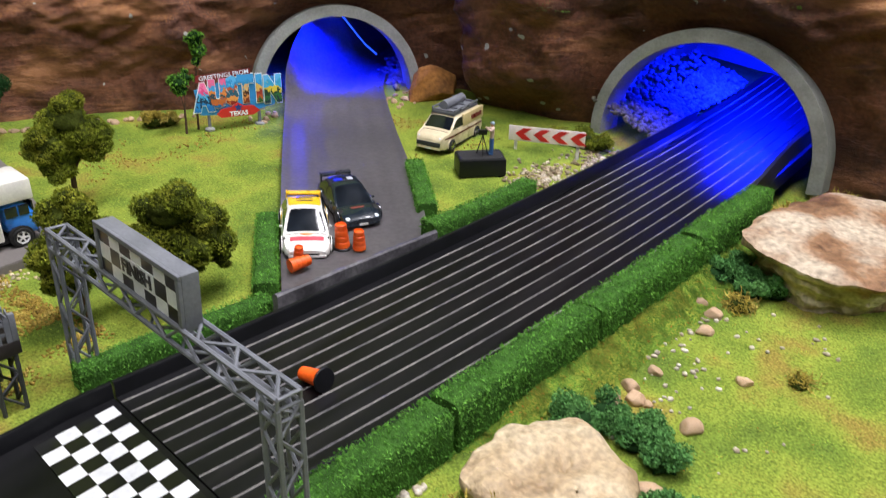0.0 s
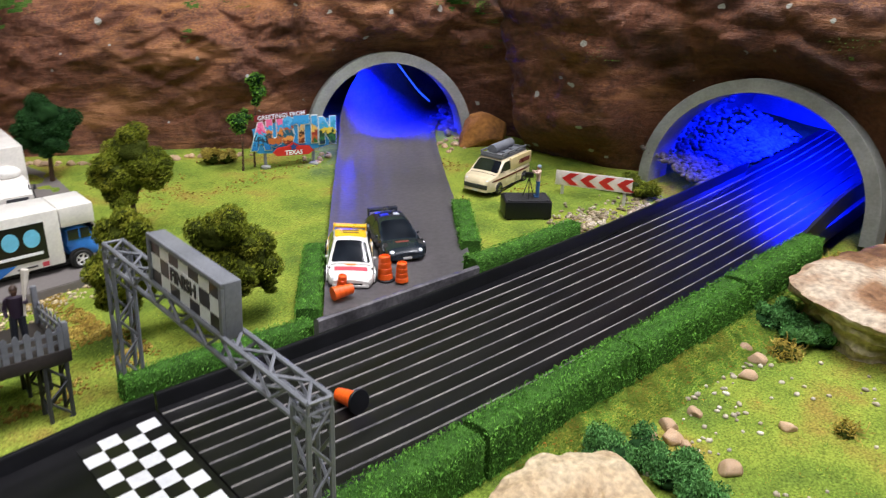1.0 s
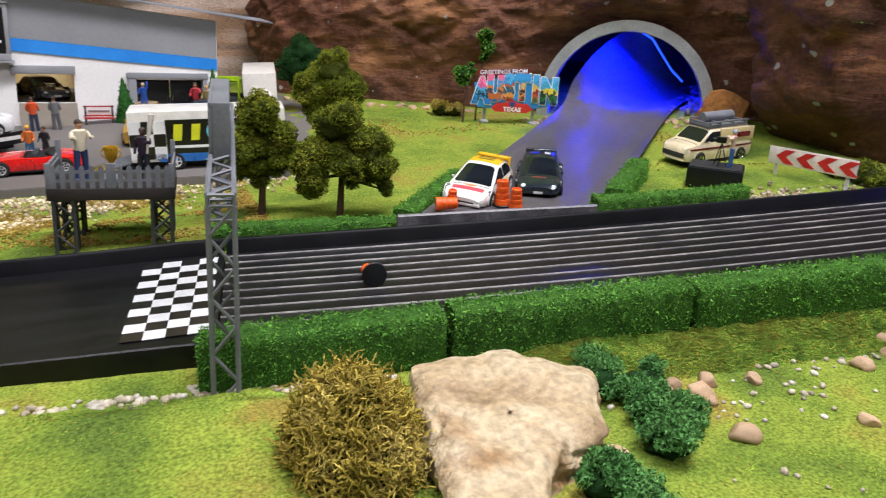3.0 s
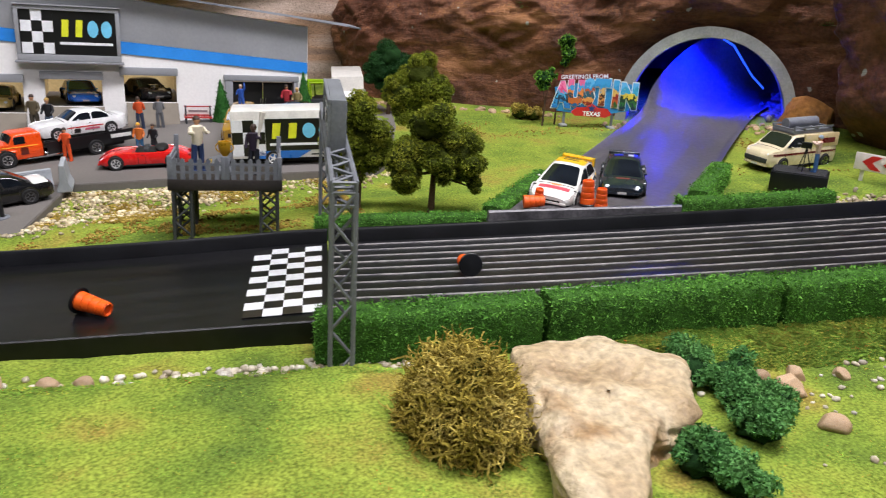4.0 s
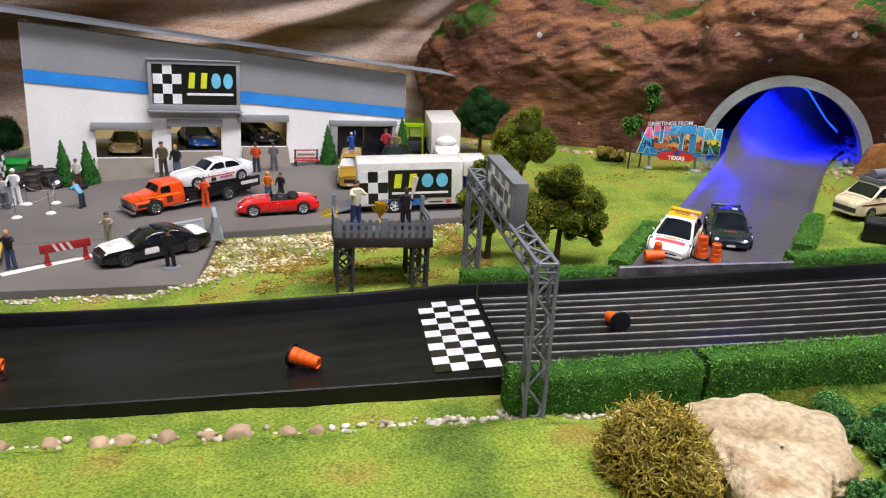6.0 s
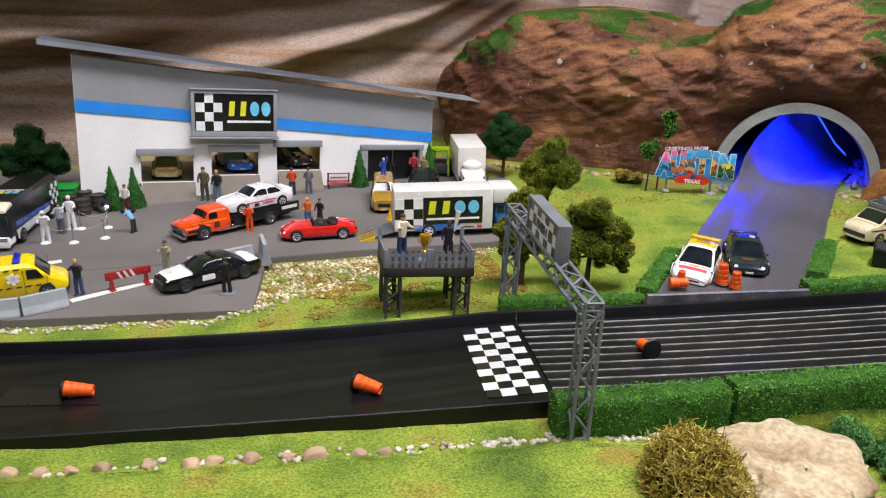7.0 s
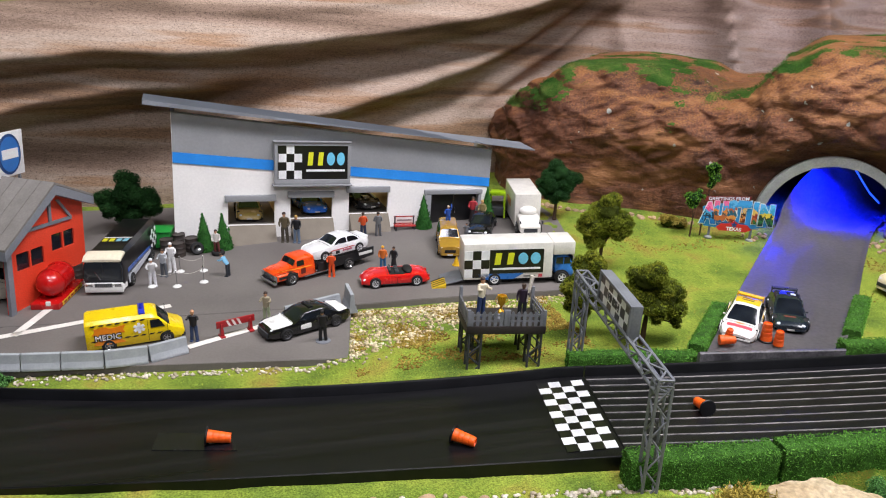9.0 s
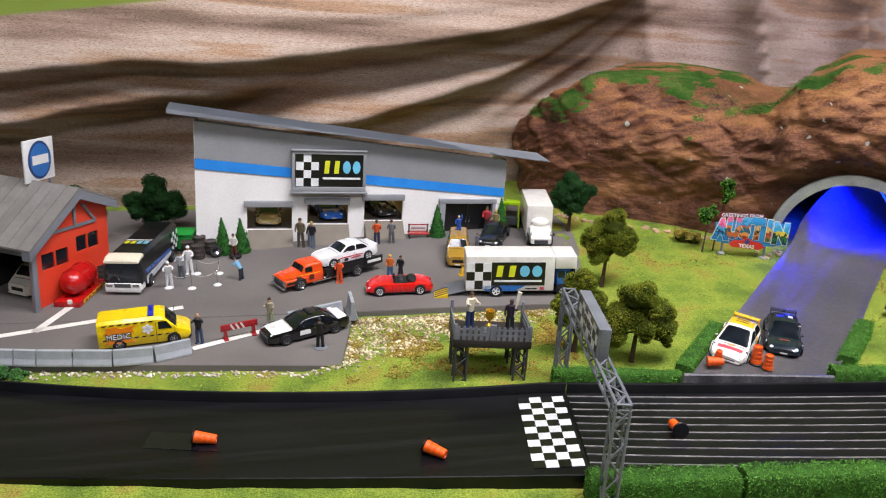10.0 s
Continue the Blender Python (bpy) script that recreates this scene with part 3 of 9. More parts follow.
    for c, nrm in turf:
        if c.x > 1.0 or c.y > 1.05:
            continue
        for _ in range(6):
            p = c + Vector((rng.gauss(0, 0.0026), rng.gauss(0, 0.0026), 0))
            d = (nrm + Vector((rng.gauss(0, 0.6), rng.gauss(0, 0.6), rng.gauss(0, 0.3)))).normalized() * rng.uniform(0.001, 0.0024)
            w = Vector((rng.gauss(0, 1), rng.gauss(0, 1), 0)).normalized() * 0.0005
            p = p - nrm * 0.0006
            verts += [tuple(p - w), tuple(p + w), tuple(p + d)]
    grass_ob = soup(verts, [(k, k + 1, k + 2) for k in range(0, len(verts), 3)], M_BLADE2, "hill_grass")
    tagged(grass_ob, "dark green flock grass on the hill top", "grass", kind="stuff")


hill()


def tunnel(a, name):
    nrm = Vector((a["right"].y, -a["right"].x, 0))
    if nrm.x < 0:
        nrm = -nrm                                   # into the hill
    fr = Matrix((( a["right"].x, nrm.x, 0, a["c"].x), (a["right"].y, nrm.y, 0, a["c"].y), (0, 0, 1, a["c"].z), (0, 0, 0, 1)))
    root = thing("tunnel", fr, name, "tunnel", kind="structure")
    inner, outer = arch_outline(a, a["half"], a["high"]), arch_outline(a, a["half"] + 0.0110, a["high"] + 0.0110)
    bm = bmesh.new()
    rows = []
    for (u0, w0), (u1, w1) in zip(inner, outer):
        rows.append([bm.verts.new(p) for p in ((u0, -0.012, w0), (u1, -0.011, w1), (u1, 0.02, w1), (u0, 0.02, w0))])
    for p, q in zip(rows, rows[1:]):
        for k in range(4):
            bm.faces.new((p[k], q[k], q[(k + 1) % 4], p[(k + 1) % 4]))
    bm.faces.new(rows[0]), bm.faces.new(rows[-1])
    bmesh.ops.bevel(bm, geom=[e for e in bm.edges if abs(e.verts[0].co.y - e.verts[1].co.y) < 0.002 and e.verts[0].co.y < 0 and (e.verts[0].co - e.verts[1].co).length < 0.012 and abs(e.verts[0].co.x) < 1], offset=0.0004, segments=1, affect="EDGES")
    part("portal_ring", bm, M_CONCRETE, root, "smooth grey concrete portal ring")
    # lining that widens into a hollow
    def lining(u, v):
        th = math.pi * (1 - u)
        g = 1.0 + 0.5 * ss(v * 1.4)
        k = 0.004 * noise.noise((u * 9, v * 9, 1))
        return ((a["half"] + 0.019) * g * math.cos(th) + k, 0.0205 + 0.34 * v, max(-0.02, (a["high"] + 0.019) * (1 + 0.15 * v) * math.sin(th)) + k)
    part("lining", grid(36, 20, lining), M_CONCRETE, root)
    # unseen ring added behind the portal to stop lamp light leaking round it
    lip = bmesh.new()
    n0 = arch_outline(a, a["half"] + 0.001, a["high"] + 0.001)
    n1 = arch_outline(a, a["half"] + 0.024, a["high"] + 0.024)
    ring = [[lip.verts.new((u, y, w)) for u, w, y in ((p[0], p[1], 0.0202), (q[0], q[1], 0.0202), (q[0], q[1], 0.0212), (p[0], p[1], 0.0212))] for p, q in zip(n0, n1)]
    for p, q in zip(ring, ring[1:]):
        for k in range(4):
            lip.faces.new((p[k], q[k], q[(k + 1) % 4], p[(k + 1) % 4]))
    part("baffle_collar", lip, M_CONCRETE, root)
    part("back_wall", box(-0.2, 0.2, 0.352, 0.358, -0.05, 0.16), M_CONCRETE, root)
    return root


tunnel(ARCH1, "grey concrete tunnel mouth lit blue inside")
tunnel(ARCH2, "grey concrete tunnel mouth lit blue inside")


def crease(pts, x):
    """Height of a fold's lower edge along the cloth, softened between its points."""
    xs, zs = [p[0] for p in pts], [p[1] for p in pts]
    return sum(float(np.interp(x + d, xs, zs)) for d in (-0.06, -0.03, 0.0, 0.03, 0.06)) / 5


# lower edges of the hanging folds, then how far each stands out, how softly it swells, and where along x it starts and ends
FOLDS = [([(-1.3, 0.06), (-0.37, 0.172), (-0.11, 0.199), (0.12, 0.230), (0.23, 0.250), (0.38, 0.305), (0.6, 0.42)], 0.092, 0.075, -2.0, 0.50),
         ([(-0.3, 0.06), (0.03, 0.124), (0.11, 0.146), (0.27, 0.200), (0.35, 0.258), (0.5, 0.38)], 0.054, 0.045, -0.15, 0.55),
         ([(0.1, 0.04), (0.22, 0.122), (0.32, 0.186), (0.365, 0.219), (0.5, 0.33)], 0.026, 0.030, 0.18, 0.55),
         ([(-1.3, 0.02), (-0.38, 0.109), (-0.31, 0.122), (-0.21, 0.141), (0.0, 0.18)], 0.095, 0.055, -2.0, -0.02),
         ([(-1.3, 0.14), (-0.37, 0.224), (-0.18, 0.250), (0.03, 0.262), (0.26, 0.297), (0.5, 0.37)], 0.014, 0.022, -2.0, 0.45)]


def backdrop():
    """Hanging printed cloth: long folds that climb to the upper right, each tucked in sharply under its lower edge, and upright folds further on."""
    lines = {}

    def at(u, v):
        x = -1.3 + 2.9 * u
        z = -0.06 + 1.2 * v ** 1.35
        y = 0.855 + 0.10 * ss(x / 0.6) - 0.10 * ss((-0.5 - x) / 0.6)
        wave = 0.010 * noise.noise((x * 4, z * 3, 1.0)) + 0.004 * noise.noise((x * 14, z * 9, 4.0))
        fold = 0.0
        if x not in lines:
            lines[x] = [(crease(pts, x), ss((x - x0) / 0.15) * ss((x1 - x) / 0.15) * out, swell) for pts, out, swell, x0, x1 in FOLDS]
        for edge, out, swell in lines[x]:
            d = z - edge + wave
            fold += out * math.exp(-max(0.0, d) / swell) / (1 + math.exp(-max(-0.2, d) / 0.0052))
        w1 = ss((0.56 - x) / 0.26)
        slant = z - 0.189 - 0.158 * x - 0.12 * x * x
        fold += w1 * 0.0032 * math.sin(slant * 95 + 2.6 * noise.noise((x * 2.5, z * 3, 5)))
        for xc, out in ((0.47, 0.040), (0.64, 0.070), (0.82, 0.070), (1.02, 0.06), (1.25, 0.05), (1.45, 0.04)):
            d = x - xc + 0.30 * (z - 0.27) + 0.4 * wave
            fold += (1 - w1) * out * (math.exp(-d / 0.075) if d > 0 else math.exp(d / 0.016))
        fold *= 0.35 + 0.65 * ss((z - 0.02) / 0.1)
        fold += 0.02 * noise.noise((x * 2.5, z * 2.5, 9)) + 0.003 * noise.noise((x * 22, z * 22, 2))
        return (x, y + 0.02 - fold - 0.05 * ss((z - 0.30) / 0.5), z)
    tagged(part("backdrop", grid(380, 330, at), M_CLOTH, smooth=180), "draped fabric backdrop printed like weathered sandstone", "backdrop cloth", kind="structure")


backdrop()

# ---- more materials ----
PAINTS = {}


def colour(h, rough=0.3, coat=0.4):
    key = (h, rough)
    if key not in PAINTS:
        PAINTS[key] = paint("paint_" + h[1:], h, rough, coat)
    return PAINTS[key]


M_GLASS = mat("tinted_glass", ["#101318", "#1d232a"], 0.07, scale=60, fine=300, fine_mix=0.05, spec=0.7, coat=0.0)
M_LAMPGLASS = mat("headlight_glass", ["#c4ccd4", "#e2e6ea"], 0.12, scale=200, fine=900, fine_mix=0.15, spec=0.8, coat=0.6)
M_TYRE = mat("tyre_rubber", ["#0e0e0f", "#19191a"], 0.75, scale=200, fine=900, fine_mix=0.2)
M_CHROME = mat("chrome", ["#b9bcc0", "#d2d4d6"], 0.18, metal=1.0, scale=100, fine=600, fine_mix=0.06)
M_BARK = mat("bark", ["#3a2a1c", "#4d3824"], 0.9, scale=300, fine=1500, fine_mix=0.4, bump=0.8, bump_scale=900)
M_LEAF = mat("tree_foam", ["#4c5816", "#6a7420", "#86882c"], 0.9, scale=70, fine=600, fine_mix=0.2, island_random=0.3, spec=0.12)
# darker copy of the foam for crown cores: shade in the gaps coloured in
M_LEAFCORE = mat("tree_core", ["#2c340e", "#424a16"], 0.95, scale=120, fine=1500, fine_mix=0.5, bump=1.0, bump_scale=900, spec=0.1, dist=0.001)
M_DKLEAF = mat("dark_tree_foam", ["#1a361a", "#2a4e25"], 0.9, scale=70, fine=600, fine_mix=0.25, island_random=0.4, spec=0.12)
# likewise darker than its leaves, inner shade put into the colour
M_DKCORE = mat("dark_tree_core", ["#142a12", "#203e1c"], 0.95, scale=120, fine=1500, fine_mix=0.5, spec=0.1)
M_LTLEAF = mat("light_leaf", ["#4c7a24", "#6a9a34"], 0.9, scale=70, fine=600, fine_mix=0.2, island_random=0.4, spec=0.12)
M_LICHEN = mat("dry_lichen", ["#7e6f26", "#a08e40", "#bcaa5e"], 0.9, scale=60, fine=700, fine_mix=0.3, island_random=0.4, spec=0.15)
M_PALE = mat("pale_limestone", ["#967f60", "#b09b7a", "#bcab8c", "#997a54"], 0.62, scale=30, fine=330, fine_mix=0.30, bump=1.0, bump_scale=170, spec=0.4, dist=0.003)
M_SAND = mat("tan_boulder", ["#8a5a34", "#a8733f", "#7c5636"], 0.85, scale=30, fine=300, fine_mix=0.3, bump=0.8, bump_scale=120, spec=0.2, dist=0.002)
M_PEBBLE = mat("pebble", ["#65563a", "#968870", "#bab1a2"], 0.75, scale=120, fine=700, fine_mix=0.2, island_random=0.4, spec=0.3)
M_EDGING = mat("edging_pebble", ["#93856c", "#bab09c", "#d2ccc0"], 0.75, scale=120, fine=700, fine_mix=0.2, island_random=0.25, spec=0.3)
M_DIMROCK = mat("tunnel_rock", ["#5c5650", "#78726a"], 0.85, scale=90, fine=600, fine_mix=0.3, island_random=0.3, spec=0.2)
M_ROOFTOP = mat("roof_top_card", ["#464c56", "#545a64"], 0.55, scale=25, fine=500, fine_mix=0.08, bump=0.15, bump_scale=200)
M_RUSTY = mat("rusty_limestone", ["#5e4028", "#8c6a4c", "#b0a08a", "#b8aa94"], 0.7, scale=22, fine=260, fine_mix=0.35, bump=1.0, bump_scale=130, spec=0.35, dist=0.004)
M_STONE = mat("river_stone", ["#9a7656", "#b89c7c", "#a08e7c"], 0.7, scale=90, fine=500, fine_mix=0.2, object_random=0.28, spec=0.3, bump=0.3, bump_scale=300)
M_TOPIARY = mat("topiary_foam", ["#224a20", "#35662c"], 0.9, scale=200, fine=1500, fine_mix=0.4, island_random=0.35, spec=0.1)
M_REDB = mat("red_brick_card", ["#d23a1e", "#e0452a"], 0.6, scale=40, fine=700, fine_mix=0.12, bump=0.3, bump_scale=600)
M_ORANGE = mat("orange_plastic", ["#e8560c", "#f4661a"], 0.5, scale=90, fine=700, fine_mix=0.08)
M_BARREL = mat("barrel_paint", ["#2f2a28", "#453c36"], 0.6, scale=120, fine=800, fine_mix=0.25)
M_JERSEY = mat("barrier_concrete", ["#8b9094", "#a0a4a8"], 0.75, scale=60, fine=700, fine_mix=0.06, bump=0.12, bump_scale=800)
M_LINE = mat("road_line_paint", ["#cfcac2", "#dedad2"], 0.7, scale=60, fine=700, fine_mix=0.1)


def blade_material(name, cols, worn):
    m = bpy.data.materials.new(name)
    m.use_nodes = True
    nt = m.node_tree
    b = nt.nodes["Principled BSDF"]
    b.inputs["Roughness"].default_value = 0.9
    b.inputs["Specular IOR Level"].default_value = 0.1
    g = nt.nodes.new("ShaderNodeNewGeometry")
    r = nt.nodes.new("ShaderNodeValToRGB")
    r.color_ramp.interpolation = "CONSTANT"
    r.color_ramp.elements[0].color = (*hexcol(cols[0]), 1)
    r.color_ramp.elements[1].position = 0.30
    r.color_ramp.elements[1].color = (*hexcol(cols[1]), 1)
    for p, c in zip((0.52, 0.74, 0.84, 0.93, 0.988), cols[2:]):
        e = r.color_ramp.elements.new(p)
        e.color = (*hexcol(c), 1)
    n = nt.nodes.new("ShaderNodeTexNoise")
    n.inputs["Scale"].default_value, n.inputs["Detail"].default_value = 110, 5
    tc = nt.nodes.new("ShaderNodeTexCoord")
    nt.links.new(tc.outputs["Object"], n.inputs["Vector"])
    mr = nt.nodes.new("ShaderNodeMapRange")
    mr.inputs["From Min"].default_value, mr.inputs["From Max"].default_value = 0.38, 0.62
    mr.inputs["To Min"].default_value, mr.inputs["To Max"].default_value = 0.62, 1.30
    sc = nt.nodes.new("ShaderNodeVectorMath")
    sc.operation = "SCALE"
    nt.links.new(n.outputs[0], mr.inputs[0])
    nt.links.new(g.outputs["Random Per Island"], r.inputs[0])
    nt.links.new(r.outputs[0], sc.inputs[0])
    nt.links.new(mr.outputs[0], sc.inputs["Scale"])
    n2 = nt.nodes.new("ShaderNodeTexNoise")
    n2.inputs["Scale"].default_value, n2.inputs["Detail"].default_value = 17, 5
    nt.links.new(tc.outputs["Object"], n2.inputs["Vector"])
    m2 = nt.nodes.new("ShaderNodeMapRange")
    m2.inputs["From Min"].default_value, m2.inputs["From Max"].default_value, m2.inputs["To Max"].default_value = 0.53, 0.70, worn
    nt.links.new(n2.outputs[0], m2.inputs[0])
    mx = nt.nodes.new("ShaderNodeMix")
    mx.data_type = "RGBA"
    nt.links.new(m2.outputs[0], mx.inputs["Factor"])
    nt.links.new(sc.outputs[0], mx.inputs["A"])
    mx.inputs["B"].default_value = (*hexcol("#86702a"), 1)
    nt.links.new(mx.outputs["Result"], b.inputs["Base Color"])
    return m


M_FLOCK = lit_like_turf(blade_material("flock_grass", ("#80963a", "#8ea43c", "#9aac40", "#a8ac42", "#78923a", "#a89c40", "#94702e"), 0.75))
M_FLOCK2 = lit_like_turf(blade_material("lush_flock_grass", ("#648832", "#729336", "#82a03a", "#9ca63e", "#5a7e30", "#aca040", "#b05a2c"), 0.60))


# ---- helpers for shapes ----
def text_mesh(body, size, extrude=0.0002, swell=0.0):
    cu = bpy.data.curves.new("lettering", "FONT")
    cu.body, cu.size, cu.extrude, cu.align_x, cu.align_y = body, size, extrude, "CENTER", "CENTER"
    cu.resolution_u, cu.offset = 2, swell
    ob = new("lettering", cu)
    me = bpy.data.meshes.new_from_object(ob.evaluated_get(bpy.context.evaluated_depsgraph_get()))
    bpy.data.objects.remove(ob)
    return me


def put(ob, m):
    ob.matrix_local = m
    return ob


FRONT = Matrix(((1, 0, 0, 0), (0, 0, -1, 0), (0, 1, 0, 0), (0, 0, 0, 1)))     # lays x, y onto an upright face seen from -y


def foliage(centres, n, size, material, name, parent, seed, label="", flat=0.0, shell=0.55):
    """Many small three-cornered leaves round a set of (centre, radius, squash) clumps."""
    rng = np.random.default_rng(seed)
    w = np.array([c[1] ** 2 for c in centres])
    pick = rng.choice(len(centres), n, p=w / w.sum())
    cen = np.array([c[0] for c in centres])[pick]
    rad = np.array([c[1] for c in centres])[pick][:, None]
    sq = np.array([c[2] if len(c) > 2 else 1.0 for c in centres])[pick]
    d = rng.normal(size=(n, 3))
    d /= np.linalg.norm(d, axis=1)[:, None]
    r = rad * (shell + (1.08 - shell) * rng.random((n, 1)) ** 0.5)
    p = d * r
    p[:, 2] *= sq
    p += cen
    a = rng.normal(size=(n, 3))
    b = rng.normal(size=(n, 3))
    a[:, 2] *= 1 - flat
    b[:, 2] *= 1 - flat
    a *= (size * (0.6 + 0.8 * rng.random((n, 1)))) / np.linalg.norm(a, axis=1)[:, None]
    b *= (size * (0.6 + 0.8 * rng.random((n, 1)))) / np.linalg.norm(b, axis=1)[:, None]
    v = np.stack([p - 0.5 * a, p + 0.5 * a, p + b], 1).reshape(-1, 3)
    f = np.arange(3 * n).reshape(-1, 3)
    return soup(v.tolist(), f.tolist(), material, name, parent, label)


def lump(c, r, scale=(1, 1, 1), seed=0, amp=0.3, freq=2.0, sub=3):
    bm = bmesh.new()
    bmesh.ops.create_icosphere(bm, subdivisions=sub, radius=1.0)
    off = Vector((seed * 3.1, seed * 1.7, seed * 0.9))
    for v in bm.verts:
        k = 1 + amp * noise.fractal(v.co * freq + off, 1.0, 2.0, 4)
        v.co = Vector((v.co.x * scale[0], v.co.y * scale[1], v.co.z * scale[2])) * k * r + Vector(c)
    return bm


def rock(dims, seed, planes=14, sub=4, rough=0.06):
    """A broken stone: a ball cut by random planes, then roughened."""
    rng = random.Random(seed)
    cuts = []
    for _ in range(planes):
        d = Vector((rng.gauss(0, 1), rng.gauss(0, 1), rng.gauss(0, 0.8))).normalized()
        cuts.append((d, rng.uniform(0.55, 0.9)))
    bm = bmesh.new()
    bmesh.ops.create_icosphere(bm, subdivisions=sub, radius=1.0)
    off = Vector((seed * 2.3, seed * 0.7, seed * 1.3))
    for v in bm.verts:
        c = v.co.copy()
        for d, h in cuts:
            e = c.dot(d) - h
            if e > 0:
                c -= d * e * 0.93
        c *= 1 + rough * noise.fractal(c * 2.4 + off, 1.0, 2.0, 5) + 0.35 * rough * noise.noise(c * 9 + off)
        v.co = Vector((c.x * dims[0], c.y * dims[1], c.z * dims[2])) * 0.62
    return bm


# ---- garage building ----
GY = 5.0


def garage():
    m = Matrix.Translation((0.0, 0.690, 0.0095)) @ pose(0, 0, 0, 0, 0, GY)
    root = thing("garage_building", m, "white and grey garage with slanted roof and blue stripe", "building")

    def top(x):
        return 0.139 + (0.1007 - 0.139) * (x + 0.16) / 0.371

    doors = [(-0.1030, -0.0515, 0.0118, 0.0395), (-0.0335, 0.0150, 0.0182, 0.0430), (0.0345, 0.0818, 0.0225, 0.0482), (0.1350, 0.1960, 0.0045, 0.0445)]
    breaks = [-0.160] + [v for d in doors for v in d[:2]] + [0.211]
    for k, (a, b) in enumerate(zip(breaks, breaks[1:])):
        z0 = doors[k // 2][3] if k % 2 else -0.02
        part("wall_panel", upright([(a, z0), (b, z0), (b, top(b)), (a, top(a))], 0.0, 0.004), M_WHITE, root, smooth=0)
        if k % 2:
            zl = doors[k // 2][2]
            part("wall_panel", upright([(a, -0.02), (b, -0.02), (b, zl), (a, zl)], 0.0, 0.004), M_WHITE, root, smooth=0)
    for x0, x1, y0, y1 in ((-0.160, -0.156, 0.0042, 0.032), (0.207, 0.211, 0.0042, 0.05)):
        part("wall", upright([(x0, -0.02), (x1, -0.02), (x1, top(x1)), (x0, top(x0))], y0, y1), M_WHITE, root, smooth=0)
    part("grey_panel", upright([(-0.1595, 0.0957), (0.2105, 0.0649), (0.2105, 0.0998), (-0.1595, 0.1385)], -0.0008, -0.0001), M_GREYWALL, root, "grey painted upper wall", smooth=0)
    part("blue_band", upright([(-0.1597, 0.0838), (0.2107, 0.0539), (0.2107, 0.0647), (-0.1597, 0.0955)], -0.0011, -0.0001), M_BLUE, root, "bright blue stripe", smooth=0)
    # roof plate with a chipped front edge
    bm = bmesh.new()
    rows = []
    for k in range(61):
        x = -0.187 + 0.4505 * k / 60
        z = 0.1445 + (0.1000 - 0.1445) * (x + 0.187) / 0.4505
        j = 0.0006 * noise.noise((x * 60, 0, 0)) + 0.0006 * noise.noise((x * 200, 3, 0))
        rows.append([bm.verts.new((x, y, zz)) for y, zz in ((-0.0125 + j, z + 0.0022), (-0.0125 - j, z + 0.0070 - 0.006 * k / 60 + j), (0.034, z + 0.0085 - 0.006 * k / 60), (0.034, z + 0.0045))])
    for a, b in zip(rows, rows[1:]):
        for k in range(4):
            bm.faces.new((a[k], a[(k + 1) % 4], b[(k + 1) % 4], b[k])).material_index = int(k == 1)
    bm.faces.new(rows[0]), bm.faces.new(rows[-1])
    part("roof", bm, [M_ROOF, M_ROOFTOP], root, "slanted grey roof plate with chipped edge", smooth=20)
    # inside
    M_IN = mat("garage_inside", ["#c4ac76", "#d6c08c"], 0.85, scale=40, fine=400, fine_mix=0.1)
    for a, b, zf, zt in doors[:3]:
        part("bay_floor", box(a - 0.006, b + 0.006, 0.0045, 0.124, zf - 0.004, zf - 0.0005), M_PAVE, root)
        part("bay_back", box(a - 0.006, b + 0.006, 0.125, 0.128, zf, 0.080), M_IN, root)
        part("bay_side", box(a - 0.009, a - 0.006, 0.0045, 0.124, zf, 0.07), M_IN, root)
        part("bay_side", box(b + 0.006, b + 0.009, 0.0045, 0.124, zf, 0.07), M_IN, root)
        bm = box(a - 0.0035, b + 0.0015, -0.005, -0.0003, zt + 0.0006, zt + 0.0078, 0.0008)
        part("door_header", bm, M_GREYWALL, root, "grey roller shutter box")
        zb = PB * (a + b) / 2 - 0.0035
        ramp = bmesh.new()
        pts = [(-0.0004, zf), (-0.0004, zb - 0.002), (-0.0205, zb - 0.002), (-0.0205, zb + 0.0008)]
        r0 = [ramp.verts.new((a + 0.001, y, z)) for y, z in pts]
        r1 = [ramp.verts.new((b + 0.001, y, z)) for y, z in pts]
        for k in range(4):
            ramp.faces.new((r0[k], r0[(k + 1) % 4], r1[(k + 1) % 4], r1[k]))
        ramp.faces.new(r0), ramp.faces.new(r1)
        part("ramp", ramp, mat("ramp_card", ["#6c6458", "#787064"], 0.8, scale=50, fine_mix=0.05), root, "beige card ramp", smooth=0)
    # dark double door
    a, b, zf, zt = doors[3]
    part("door_frame", box(a - 0.0075, a, -0.005, -0.0003, -0.004, zt + 0.001, 0.0005), M_GREYWALL, root)
    part("door_frame", box(b, b + 0.004, -0.005, -0.0003, -0.001, zt + 0.001, 0.0005), M_GREYWALL, root)
    part("door_frame", box(a - 0.0085, b + 0.005, -0.0055, -0.0003, zt + 0.001, zt + 0.0065, 0.0006), M_GREYWALL, root)
    mid = (a + b) / 2
    for x0, x1 in ((a + 0.0005, mid - 0.0003), (mid + 0.0003, b - 0.0005)):
        d = part("door", box(x0, x1, 0.001, 0.003, zf - 0.012, zt - 0.0005, 0.0003), M_BLACK, root, "glossy black door leaf")
        hx = mid - 0.0022 if x0 < mid - 0.01 else mid + 0.0022
